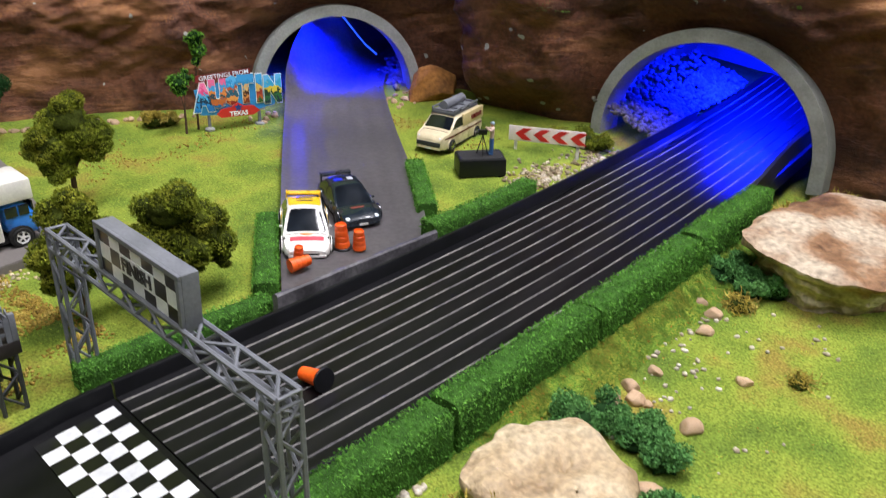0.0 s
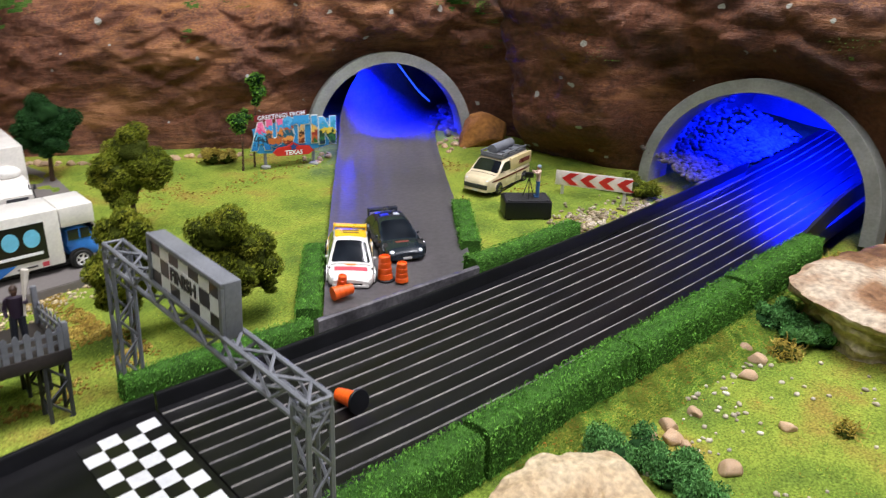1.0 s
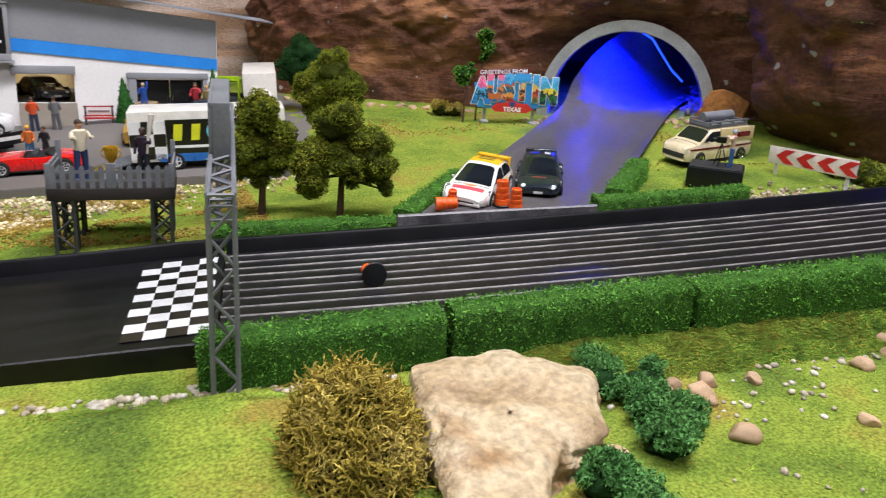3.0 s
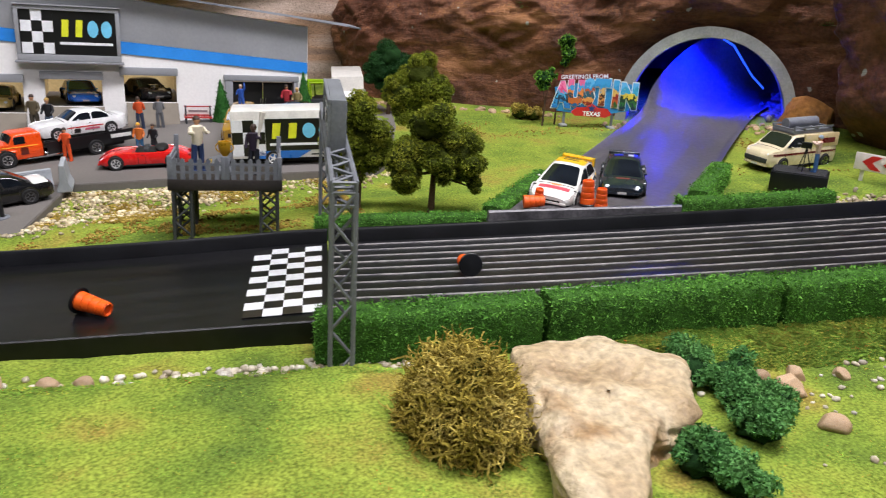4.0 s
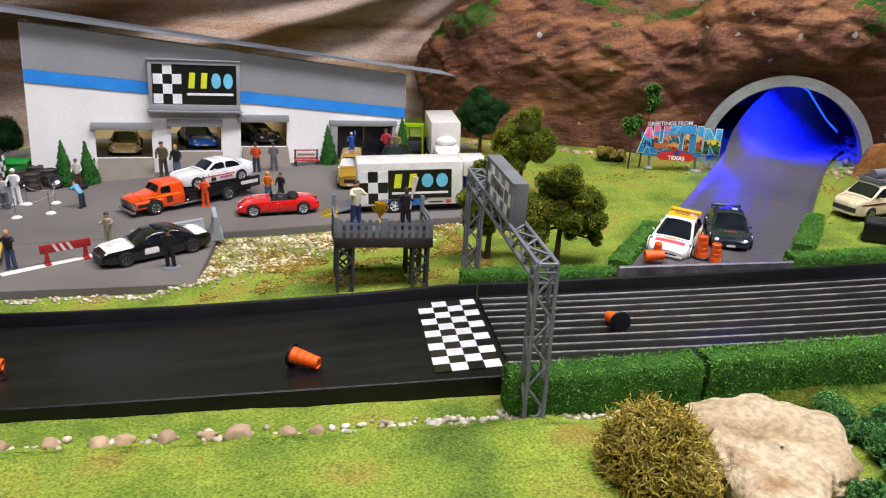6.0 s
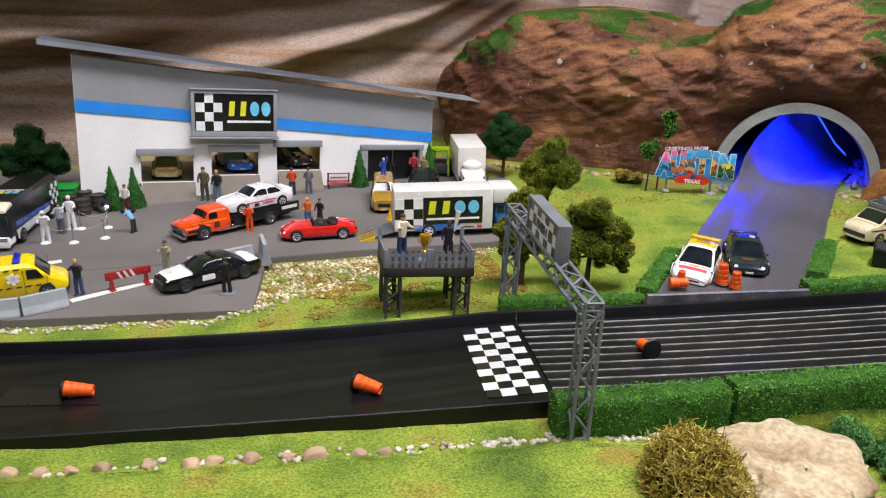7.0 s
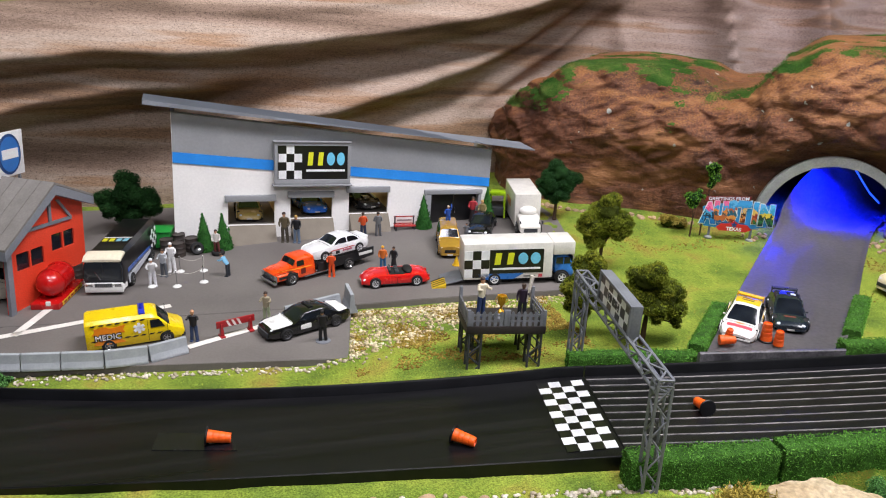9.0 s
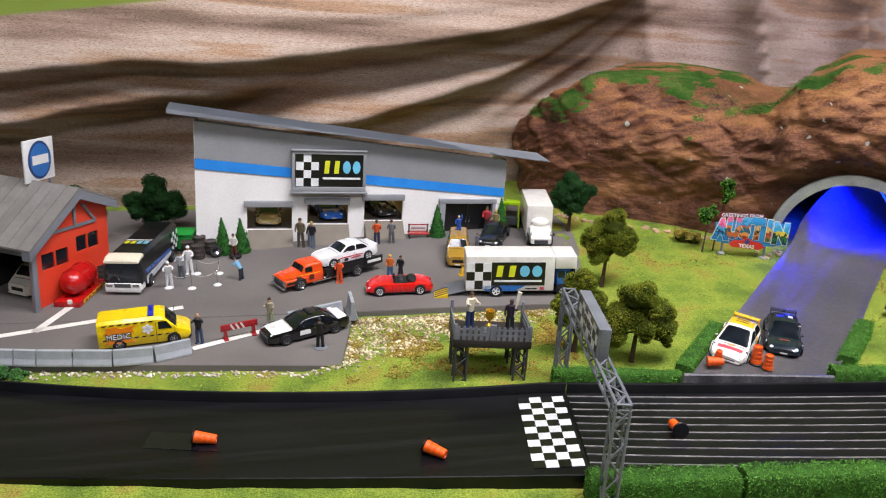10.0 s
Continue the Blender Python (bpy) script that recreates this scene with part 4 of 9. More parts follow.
        part("handle", box(hx - 0.0005, hx + 0.0005, -0.0006, 0.0008, 0.021, 0.0285, 0.0002), M_CHROME, d, "chrome handle")
    return root


garage()


def mark_blocks(root, m, w, h, strap):
    """The plain emblem of the garage: two yellow blocks, two pale blue rounds, a white strap line."""
    for k, c in enumerate(("#d8dc2a", "#d8dc2a", "#6cc0e0", "#6cc0e0")):
        u = -0.5 + (k + 0.5) / 4
        if k >= 2:
            bm = upright([((u + 0.10 * math.cos(t)) * w, (0.14 + 0.25 * math.sin(t)) * h) for t in [2 * math.pi * i / 20 for i in range(20)]], -0.0003, 0)
        else:
            bm = upright([((u - 0.075) * w, -0.11 * h), ((u + 0.045) * w, -0.11 * h), ((u + 0.075) * w, 0.39 * h), ((u - 0.045) * w, 0.39 * h)], -0.0003, 0)
        put(part("emblem_block", bm, colour(c, 0.5), root, smooth=0), m)
    put(part("strap_bar", box(-0.48 * w, 0.48 * w, -0.0003, 0, -0.34 * h, -0.26 * h), M_CHECKW, root, smooth=0), m)


def checks(root, m, x0, z0, size_x, size_z, nx, nz, first=0, y=-0.0004, name="check_square"):
    for i in range(nx):
        for j in range(nz):
            bm = box(x0 + i * size_x, x0 + (i + 1) * size_x, y, 0, z0 + j * size_z, z0 + (j + 1) * size_z)
            put(part(name, bm, M_CHECKW if (i + j + first) % 2 else M_BLACK, root, smooth=0), m)


def garage_sign():
    m = Matrix.Translation((0.0, 0.690, 0.0095)) @ pose(0, 0, 0, 0, 0, GY) @ Matrix.Translation((-0.0095, -0.0075, 0.0842))
    root = thing("garage_sign", m, "black sign board with checkered squares and coloured emblem blocks", "sign")
    w, h = 0.0862, 0.0475
    part("board", box(-w / 2 + 0.002, w / 2 - 0.002, -0.0002, 0.003, -h / 2 + 0.002, h / 2 - 0.002), M_BLACK, root)
    for b in ((-w / 2, w / 2, h / 2 - 0.0035, h / 2), (-w / 2, w / 2, -h / 2, -h / 2 + 0.0055), (-w / 2, -w / 2 + 0.0035, -h / 2 + 0.0055, h / 2 - 0.0035), (w / 2 - 0.0035, w / 2, -h / 2 + 0.0055, h / 2 - 0.0035)):
        part("frame", box(b[0], b[1], -0.0018, 0.0062, b[2], b[3], 0.0004), M_GREYWALL, root)
    part("ledge", box(-w / 2 - 0.002, w / 2 + 0.002, -0.004, 0.006, -h / 2 - 0.002, -h / 2 - 0.0003, 0.0004), M_GREYWALL, root)
    part("ledge", box(-w / 2 - 0.001, w / 2 + 0.001, -0.003, 0.006, h / 2 + 0.0003, h / 2 + 0.0013, 0.0003), M_GREYWALL, root)
    checks(root, Matrix.Translation((0, -0.0003, 0)), -0.0385, -0.0175, 0.0087, 0.0095, 3, 4, 1)
    mark_blocks(root, Matrix.Translation((0.0145, -0.0003, 0.001)), 0.046, 0.030, 1)


garage_sign()


def bench():
    m = Matrix.Translation((0, 0.690, 0.0095)) @ pose(0, 0, 0, 0, 0, GY) @ Matrix.Translation((0.100, -0.014, 0.0035))
    root = thing("bench", m, "small red bench with white panel on the back", "bench")
    part("seat", box(-0.013, 0.013, -0.005, 0.002, 0.0065, 0.0078, 0.0003), colour("#a32622", 0.5), root)
    part("backrest", box(-0.012, 0.012, 0.0025, 0.0036, 0.0095, 0.0165, 0.0003), colour("#d8d2cc", 0.5), root, "white backrest panel")
    part("rail", box(-0.013, 0.013, 0.0024, 0.0038, 0.0166, 0.0178, 0.0003), colour("#a32622", 0.5), root)
    part("rail", box(-0.013, 0.013, 0.0024, 0.0038, 0.0080, 0.0094, 0.0003), colour("#a32622", 0.5), root)
    part("bar", box(-0.009, 0.009, 0.0022, 0.0024, 0.012, 0.0137), colour("#7b6a6a", 0.5), root)
    for x in (-0.0115, 0.0115):
        for y in (-0.004, 0.003):
            part("leg", box(x - 0.0008, x + 0.0008, y - 0.0008, y + 0.0008, -0.001, 0.0065 if y < 0 else 0.018), M_DGREY, root)


bench()


def topiary(x, y, h, r):
    root = thing("topiary", on_slope(x, y), "clipped dark green cone-shaped topiary bush", "bush", "topiary cones")
    bm = bmesh.new()
    bmesh.ops.create_cone(bm, segments=24, radius1=r, radius2=0.0006, depth=h, cap_ends=True)
    bmesh.ops.subdivide_edges(bm, edges=bm.edges[:], cuts=3)
    for v in bm.verts:
        v.co.z += h / 2
        v.co += v.co.normalized() * 0.0006 * noise.noise(v.co * 600)
    part("crown", bm, M_TOPIARY, root, smooth=0)
    rng = np.random.default_rng(int(x * 1e4) % 1000)
    n = 1500
    t = 1 - np.sqrt(rng.random(n))
    a = rng.random(n) * 6.283
    p = np.stack([np.cos(a) * r * (1 - t), np.sin(a) * r * (1 - t), t * h], 1)
    d = rng.normal(size=(n, 3)) * 0.0011
    e = rng.normal(size=(n, 3)) * 0.0011
    v = np.stack([p, p + d, p + e], 1).reshape(-1, 3)
    soup(v.tolist(), np.arange(3 * n).reshape(-1, 3).tolist(), M_TOPIARY, "leaves", root)


for tx, ty, th in ((-0.1265, 0.655, 0.043), (-0.1065, 0.657, 0.041), (0.1245, 0.686, 0.041), (0.206, 0.693, 0.045)):
    topiary(tx, ty, th, 0.0095)


# ---- vehicles ----
WHEELS = {}


def wheel(parent, x, y, r, w, rim="#b9bcc0"):
    key = (round(r, 5), round(w, 5), rim)
    if key not in WHEELS:
        t = lathe([(r * 0.62, -w / 2), (r * 0.92, -w / 2), (r, -w / 2 + r * 0.12), (r, w / 2 - r * 0.12), (r * 0.92, w / 2), (r * 0.62, w / 2)], 20, False)
        k = lathe([(0.0002, -w * 0.4), (r * 0.6, -w * 0.42), (r * 0.64, -w * 0.48), (r * 0.66, -w / 2 - 0.0001), (r * 0.66, w / 2 + 0.0001), (r * 0.64, w * 0.50), (r * 0.56, w * 0.46), (r * 0.52, w * 0.25), (r * 0.22, w * 0.25), (r * 0.2, w * 0.46), (0.0002, w * 0.47)], 20)
        dish = lathe([(0.0002, -w * 0.42), (r * 0.5, -w * 0.42), (r * 0.5, w * 0.30), (0.0002, w * 0.30)], 16)
        add(k, dish, None, 1)
        for a in range(5):
            th = a * 2 * math.pi / 5
            for s in (1, -1):
                b = box(r * 0.15, r * 0.58, -r * 0.075, r * 0.075, s * w * 0.42 - 0.0003, s * w * 0.42 + 0.0003)
                b.transform(Matrix.Rotation(th, 4, "Z"))
                add(k, b)
        t.transform(Matrix.Rotation(radians(90), 4, "X"))
        k.transform(Matrix.Rotation(radians(90), 4, "X"))
        mt, mk = finish(t), finish(k)
        mt.materials.append(M_TYRE)
        mk.materials.append(M_CHROME if rim == "#b9bcc0" else colour(rim, 0.35))
        mk.materials.append(M_DARK)
        WHEELS[key] = (mt, mk)
    mt, mk = WHEELS[key]
    w0 = part("wheel", mt, None, parent)
    w0.location = (x, y, r)
    part("rim", mk, None, w0)


def rounded(ob, levels=2):
    """Soften a cast body: its loft becomes a smooth skin."""
    mod = ob.modifiers.new("soft", "SUBSURF")
    mod.levels = mod.render_levels = levels
    return ob


def loft(stations):
    bm = bmesh.new()
    rings = []
    for x, zb, zt, w in stations:
        h = zt - zb
        half = [(w * 0.44, zb), (w * 0.5, zb + 0.22 * h), (w * 0.5, zt - 0.38 * h), (w * 0.47, zt - 0.1 * h), (w * 0.38, zt)]
        rings.append([bm.verts.new((x, y, z)) for y, z in half] + [bm.verts.new((x, -y, z)) for y, z in half[::-1]])
    for a, b in zip(rings, rings[1:]):
        for k in range(10):
            bm.faces.new((a[k], a[(k + 1) % 10], b[(k + 1) % 10], b[k]))
    bm.faces.new(rings[0]), bm.faces.new(rings[-1])
    return bm


def curve(pts, x):
    """Piecewise straight line through pts, a little rounded at its corners."""
    xs, ys = [p[0] for p in pts], [p[1] for p in pts]
    return sum(float(np.interp(x + d, xs, ys)) for d in (-0.012, -0.006, 0.0, 0.006, 0.012)) / 5


class Shell:
    """The smooth cast skin of a small vehicle: a top line along x, a belt, and sides that lean in above it."""

    def __init__(self, L, W, H, top, belt, width=None, z0=0.0028, lean_in=0.76):
        self.L, self.W, self.H, self.top, self.belt_h, self.z0, self.lean_in = L, W, H, top, belt, z0, lean_in
        self.width = width or [(-0.5, 0.80), (-0.47, 0.93), (-0.38, 1.0), (0.25, 1.0), (0.40, 0.97), (0.47, 0.88), (0.5, 0.72)]

    def roof(self, x):
        return curve(self.top, x / self.L) * self.H

    def wb(self, x):
        return curve(self.width, x / self.L) * self.W / 2

    def belt(self, x):
        return min(self.roof(x) - 0.0003, self.belt_h * self.H)

    def side(self, x, z):
        b = self.belt_h * self.H
        f = max(0.0, (z - b) / max(1e-6, self.H - b))
        w = self.wb(x)
        return w * 0.94 + (self.W / 2 * self.lean_in - w * 0.94) * min(1, f) if f > 0 else w * 0.94

    def topz(self, x, y):
        r = self.roof(x)
        u = min(1.0, abs(y) / max(1e-6, self.side(x, r)))
        return r + float(np.interp(u, [0, 0.4, 0.8, 0.97, 1.0], [0.0007, 0.0006, 0.0002, -0.0005, -0.0009]))

    def ring(self, x):
        z0, b, r, w = self.z0, self.belt(x), self.roof(x), self.wb(x)
        end = max(0, abs(x / self.L) - 0.44) / 0.06
        z0 = z0 + 0.0012 * end
        h = b - z0
        half = [(0.80 * w, z0), (0.95 * w, z0 + 0.0006), (1.0 * w, z0 + 0.35 * h), (1.0 * w, z0 + 0.62 * h), (0.975 * w, z0 + 0.88 * h), (0.94 * w, b)]
        for f in (0.3, 0.6, 0.85):
            z = b + (r - b) * f
            half.append((self.side(x, z), z))
        ys = self.side(x, r)
        half += [(ys * u, self.topz(x, ys * u)) for u in (0.97, 0.88, 0.66, 0.35)]
        return half + [(0.0, r + 0.0007)]

    def mesh(self, n=84):
        bm = bmesh.new()
        rings = []
        for k in range(n + 1):
            t = -0.5 + k / n
            x = self.L * (0.8 * t + 0.2 * 0.5 * math.sin(math.pi * t))
            half = self.ring(x)
            full = half + [(-y, z) for y, z in half[-2::-1]]
            rings.append([bm.verts.new((x, y, z)) for y, z in full])
        m = len(rings[0])
        for a, b in zip(rings, rings[1:]):
            for k in range(m):
                bm.faces.new((a[k], a[(k + 1) % m], b[(k + 1) % m], b[k]))
        bm.faces.new(rings[0]), bm.faces.new(rings[-1])
        return bm

    def patch(self, rows, off):
        """A thin sheet from rows of points on the skin, raised by off along each point's push."""
        bm = bmesh.new()
        hi = [[bm.verts.new(p + d * off) for p, d in row] for row in rows]
        lo = [[bm.verts.new(p - d * 0.0006) for p, d in row] for row in rows]
        for a, b in zip(range(len(rows)), range(1, len(rows))):
            for k in range(len(rows[0]) - 1):
                bm.faces.new((hi[a][k], hi[a][k + 1], hi[b][k + 1], hi[b][k]))
        edge_h = hi[0] + [r[-1] for r in hi[1:]] + hi[-1][-2::-1] + [r[0] for r in hi[-2:0:-1]]
        edge_l = lo[0] + [r[-1] for r in lo[1:]] + lo[-1][-2::-1] + [r[0] for r in lo[-2:0:-1]]
        n = len(edge_h)
        for k in range(n):
            bm.faces.new((edge_h[k], edge_h[(k + 1) % n], edge_l[(k + 1) % n], edge_l[k]))
        for row in lo[1:-1]:
            for v in row[1:-1]:
                bm.verts.remove(v)
        return bm

    def top_patch(self, x0, x1, f0, f1, off=0.00018, y_mid=0.0, nx=12, ny=10):
        """A sheet on the top skin from x0 to x1 with half-widths f0 and f1 of the local width, corners rounded."""
        rows = []
        for i in range(nx + 1):
            u = i / nx
            x = x0 + (x1 - x0) * u
            c = min(u, 1 - u)
            round_off = 1 - 0.10 * max(0, 1 - c / 0.10) ** 2
            w = self.side(x, self.roof(x)) * (f0 + (f1 - f0) * u) * round_off
            dz = (self.roof(x + 0.0004) - self.roof(x - 0.0004)) / 0.0008
            d = Vector((-dz, 0, 1)).normalized()
            rows.append([(Vector((x, y_mid + w * (2 * k / ny - 1), self.topz(x, y_mid + w * (2 * k / ny - 1)))), d) for k in range(ny + 1)])
        return self.patch(rows, off)

    def side_patch(self, x0, x1, z0, z1, s, off=0.00018, nx=14, slant=0.0):
        """A sheet on one side between two heights, cut off below the roof line."""
        rows = []
        for i in range(nx + 1):
            u = i / nx
            x = x0 + (x1 - x0) * u
            hi = min(z1, self.roof(x) - 0.0013)
            c = min(u, 1 - u)
            hi -= 0.25 * (z1 - z0) * max(0, 1 - c / 0.08) ** 2
            hi = max(hi, z0 + 0.0003)
            row = []
            for k in range(5):
                z = z0 + (hi - z0) * k / 4
                y = self.side(x, z) if z > self.belt(x) else float(np.interp((z - self.z0) / (self.belt(x) - self.z0), [0, 0.04, 0.35, 0.62, 0.88, 1], [0.80, 0.95, 1, 1, 0.975, 0.94])) * self.wb(x)
                row.append((Vector((x + slant * k / 4, s * y, z)), Vector((0, s, 0.12)).normalized()))
            rows.append(row)
        return self.patch(rows, off)


def car(name, label, m, L=0.07, W=0.029, H=0.021, paint_hex="#c02020", roof_hex=None, hood_hex=None, belt=0.56, nose=0.42, tail=0.55,
        cabin=(-0.35, 0.20, -0.23, 0.02), wheels=(0.31, -0.30), r=0.0052, rim="#b9bcc0", open_top=False, category="toy car", wing=None, top=None, lean_in=0.76):
    """A small diecast car, nose towards +x."""
    root = thing(name, m, label, category, "diecast vehicles")
    b0, b1, t0, t1 = cabin
    b0 = max(b0, -0.455)
    if open_top:
        top = [(-0.52, 0.50), (-0.5, 0.55), (-0.47, 0.72), (-0.40, 0.88), (-0.28, 0.98), (-0.10, 0.94), (0.12, 0.97), (0.26, 0.96), (0.38, 0.84), (0.46, 0.66), (0.5, 0.48), (0.52, 0.4)]
        top = [(x, z * belt) for x, z in top]
    top = top or [(-0.52, belt * tail), (-0.5, belt * tail), (-0.488, belt * 0.86), (-0.465, belt * 0.98), (b0, belt * 1.03), (max(t0, b0 + 0.02), 0.965), (t0 + 0.07, 1.0), (t1 - 0.07, 1.0), (t1, 0.965),
                  (b1, belt * 1.02), (0.5 * b1 + 0.21, belt * 0.965), (0.42, belt * 0.86), (0.475, belt * 0.74), (0.5, belt * nose), (0.52, belt * nose)]
    sh = Shell(L, W, H, top, belt * 0.97, lean_in=lean_in)
    zt = H * belt
    bm = sh.mesh()
    body_paint = colour(paint_hex, 0.25, 0.6)
    for wx in wheels:
        for s in (1, -1):
            add(bm, tube((wx * L, s * (W / 2 - 0.004), r * 1.05), (wx * L, s * (W / 2 + 0.0002), r * 1.02), r * 1.08, sides=24), None, 1)
            flare = lathe([(r * 1.04, -0.0003), (r * 1.20, -0.0003), (r * 1.20, 0.0003), (r * 1.04, 0.0003), (r * 1.04, -0.0003)], 28, False)
            flare.transform(Matrix.Translation((wx * L, s * (W / 2 - 0.0001), r * 1.02)) @ Matrix.Rotation(radians(90), 4, "X"))
            bmesh.ops.delete(flare, geom=[v for v in flare.verts if v.co.z < r * 0.75], context="VERTS")
            add(bm, flare)
    part("body", bm, [body_paint, M_DARK], root, smooth=50)
    x_mid = 0.5 * (0.5 * (b0 + t0) + 0.5 * (b1 + t1)) * L
    for s in (1, -1):
        part("sill", box((wheels[1] + 0.10) * L, (wheels[0] - 0.10) * L, s * W * 0.475 - 0.0005, s * W * 0.475 + 0.0005, sh.z0 - 0.0002, sh.z0 + 0.0010, 0.0003), M_DARK, root)
        for x in ((b1 - 0.03) * L, x_mid, (b0 + 0.10) * L)[:2 if open_top else 3]:
            part("door_seam", sh.side_patch(x - 0.00014, x + 0.00014, sh.z0 + 0.0016, zt - 0.0004, s, 0.00006, 2), M_DARK, root)
        part("door_handle", sh.side_patch(x_mid + 0.0010, x_mid + 0.0030, zt - 0.0021, zt - 0.0016, s, 0.0003, 4), M_CHROME, root)
    part("bonnet_seam", sh.top_patch((b1 + 0.020) * L, (b1 + 0.020) * L + 0.0004, 0.90, 0.90, 0.00012, 0, 2), M_DARK, root)
    part("number_bar", box(L * 0.498, L * 0.5095, -0.0030, 0.0030, sh.z0 + 0.0009, sh.z0 + 0.0024), colour("#c8c8c4"), root)
    part("underside", box(-L * 0.44, L * 0.44, -W * 0.40, W * 0.40, 0.0016, sh.z0 + 0.0006), M_DARK, root)
    if hood_hex:
        part("bonnet", sh.top_patch((b1 + 0.015) * L, 0.455 * L, 0.93, 0.90, 0.0001), colour(hood_hex), root)
        part("boot_lid", sh.top_patch(-0.475 * L, (b0 - 0.01) * L, 0.88, 0.93, 0.0001), colour(hood_hex), root)
    if not open_top:
        if roof_hex and roof_hex != paint_hex:
            part("roof", sh.top_patch(t0 * L, t1 * L, 0.97, 0.97, 0.0001), colour(roof_hex), root)
        part("windscreen", sh.top_patch((b1 - 0.012) * L, (t1 + 0.006) * L, 0.90, 0.86), M_GLASS, root, "dark tinted windscreen")
        if t0 - b0 > 0.05:
            part("rear_window", sh.top_patch((b0 + 0.02) * L, (t0 - 0.004) * L, 0.86, 0.84), M_GLASS, root, "dark tinted window")
        zl, zh = zt + 0.10 * (H - zt), zt + 0.84 * (H - zt)
        xm = 0.5 * (0.5 * (b0 + t0) + 0.5 * (b1 + t1)) * L
        for s in (1, -1):
            part("side_window", sh.side_patch(xm + 0.0006, (b1 - 0.055) * L, zl, zh, s), M_GLASS, root, "dark tinted window")
            part("side_window", sh.side_patch((b0 + 0.075) * L, xm - 0.0006, zl, zh, s), M_GLASS, root, "dark tinted window")
            part("door_mirror", ball((b1 * L - 0.008, s * (W / 2 + 0.0003), zt + 0.0012), 0.0011, (0.7, 1, 0.8)), body_paint, root)
    else:
        part("cockpit", sh.top_patch(b0 * L, b1 * L, 0.80, 0.80, 0.0002), M_DARK, root, "black cockpit")
        for s in (1, -1):
            part("seat", box(b0 * L + 0.006, b0 * L + 0.010, s * W * 0.18 - 0.004, s * W * 0.18 + 0.004, zt * 0.8, zt + 0.0022, 0.0010), M_DGREY, root)
        part("folded_top", lump((b0 * L - 0.003, 0, zt + 0.0008), 0.0042, (1.25, 2.4, 0.7), 3, 0.1), M_DARK, root, "black folded soft top")
        ws = box(b1 * L - 0.0004, b1 * L, -W * 0.33, W * 0.33, zt * 0.93, zt + 0.0042)
        ws.transform(Matrix.Translation((b1 * L, 0, zt)) @ Matrix.Rotation(radians(-32), 4, "Y") @ Matrix.Translation((-b1 * L, 0, -zt)))
        part("windscreen", ws, M_GLASS, root)
    for s in (1, -1):
        hx = 0.462 * L
        part("headlight", ball((hx - 0.0012, s * sh.wb(hx) * 0.74, sh.roof(hx) * 0.90), 0.0021, (1.25, 1.1, 0.72)), M_LAMPGLASS, root, "pale headlight glass")
        part("tail_light", box(-L * 0.5 - 0.0001, -L * 0.47, s * W * 0.31 - 0.002, s * W * 0.31 + 0.002, zt * 0.62, zt * 0.76, 0.0003), colour("#8c1010"), root)
    zg = sh.roof(0.495 * L)
    part("grille", box(L * 0.485, L * 0.502, -W * 0.24, W * 0.24, zg * 0.52, zg * 0.80, 0.0003), M_DARK, root, "dark front grille")
    part("bumper", box(L * 0.465, L * 0.508, -W * 0.38, W * 0.38, sh.z0 + 0.0007, sh.z0 + 0.0024, 0.0006), body_paint, root)
    if wing:
        part("rear_wing", box(-L * 0.515, -L * 0.435, -W * 0.37, W * 0.37, H - 0.0034, H - 0.0022, 0.0005, seg=3), colour(wing), root, "raised rear wing")
        part("rear_wing", box(-L * 0.455, -L * 0.385, -W * 0.35, W * 0.35, H - 0.0014, H - 0.0004, 0.0004, seg=3), colour(wing), root, "upper rear wing blade")
        for s in (1, -1):
            part("wing_post", box(-L * 0.50, -L * 0.44, s * W * 0.36 - 0.0005, s * W * 0.36 + 0.0005, zt * 0.9, H - 0.0012, 0.0002), colour(wing), root)
    for wx in wheels:
        for s in (1, -1):
            wheel(root, wx * L, s * (W / 2 - 0.0013), r, 0.0048, rim)
    SKINS[root.name] = sh
    return root, zt


SKINS = {}


def police_car():
    root, zt = car("police_car", "black and white diecast police saloon parked on the slab", on_slope(-0.0335, 0.4395, 204), 0.077, 0.029, 0.0198, "#101012", "#101012", "#dcdcd8", rim="#4a4a4e", belt=0.63, cabin=(-0.33, 0.20, -0.19, 0.07),
                   top=[(-0.52, 0.50), (-0.5, 0.54), (-0.485, 0.60), (-0.46, 0.635), (-0.34, 0.65), (-0.19, 0.965), (-0.13, 1.0), (0.01, 1.0), (0.07, 0.97), (0.20, 0.65), (0.24, 0.63), (0.42, 0.585), (0.475, 0.53), (0.495, 0.45), (0.5, 0.38), (0.52, 0.34)])
    part("light_bar", box(-0.005, -0.001, -0.007, 0.007, 0.0200, 0.0216, 0.0006), M_GLASS, root)
    for s in (1, -1):
        part("door_panel", SKINS[root.name].side_patch(0.001, 0.011, 0.0062, 0.0104, s), colour("#dcdcd8"), root, "white door panel")
    part("push_bar", box(0.0385, 0.0398, -0.009, 0.009, 0.003, 0.0085, 0.0005), M_DGREY, root)


police_car()


def red_convertible():
    root, zt = car("convertible_car", "bright red diecast convertible with folded black top", on_slope(0.0605, 0.5245, 179), 0.067, 0.027, 0.0172, "#d01818", belt=0.74, nose=0.5, cabin=(-0.14, 0.10, 0, 0), open_top=True, r=0.0054, rim="#c8c8c8")


red_convertible()


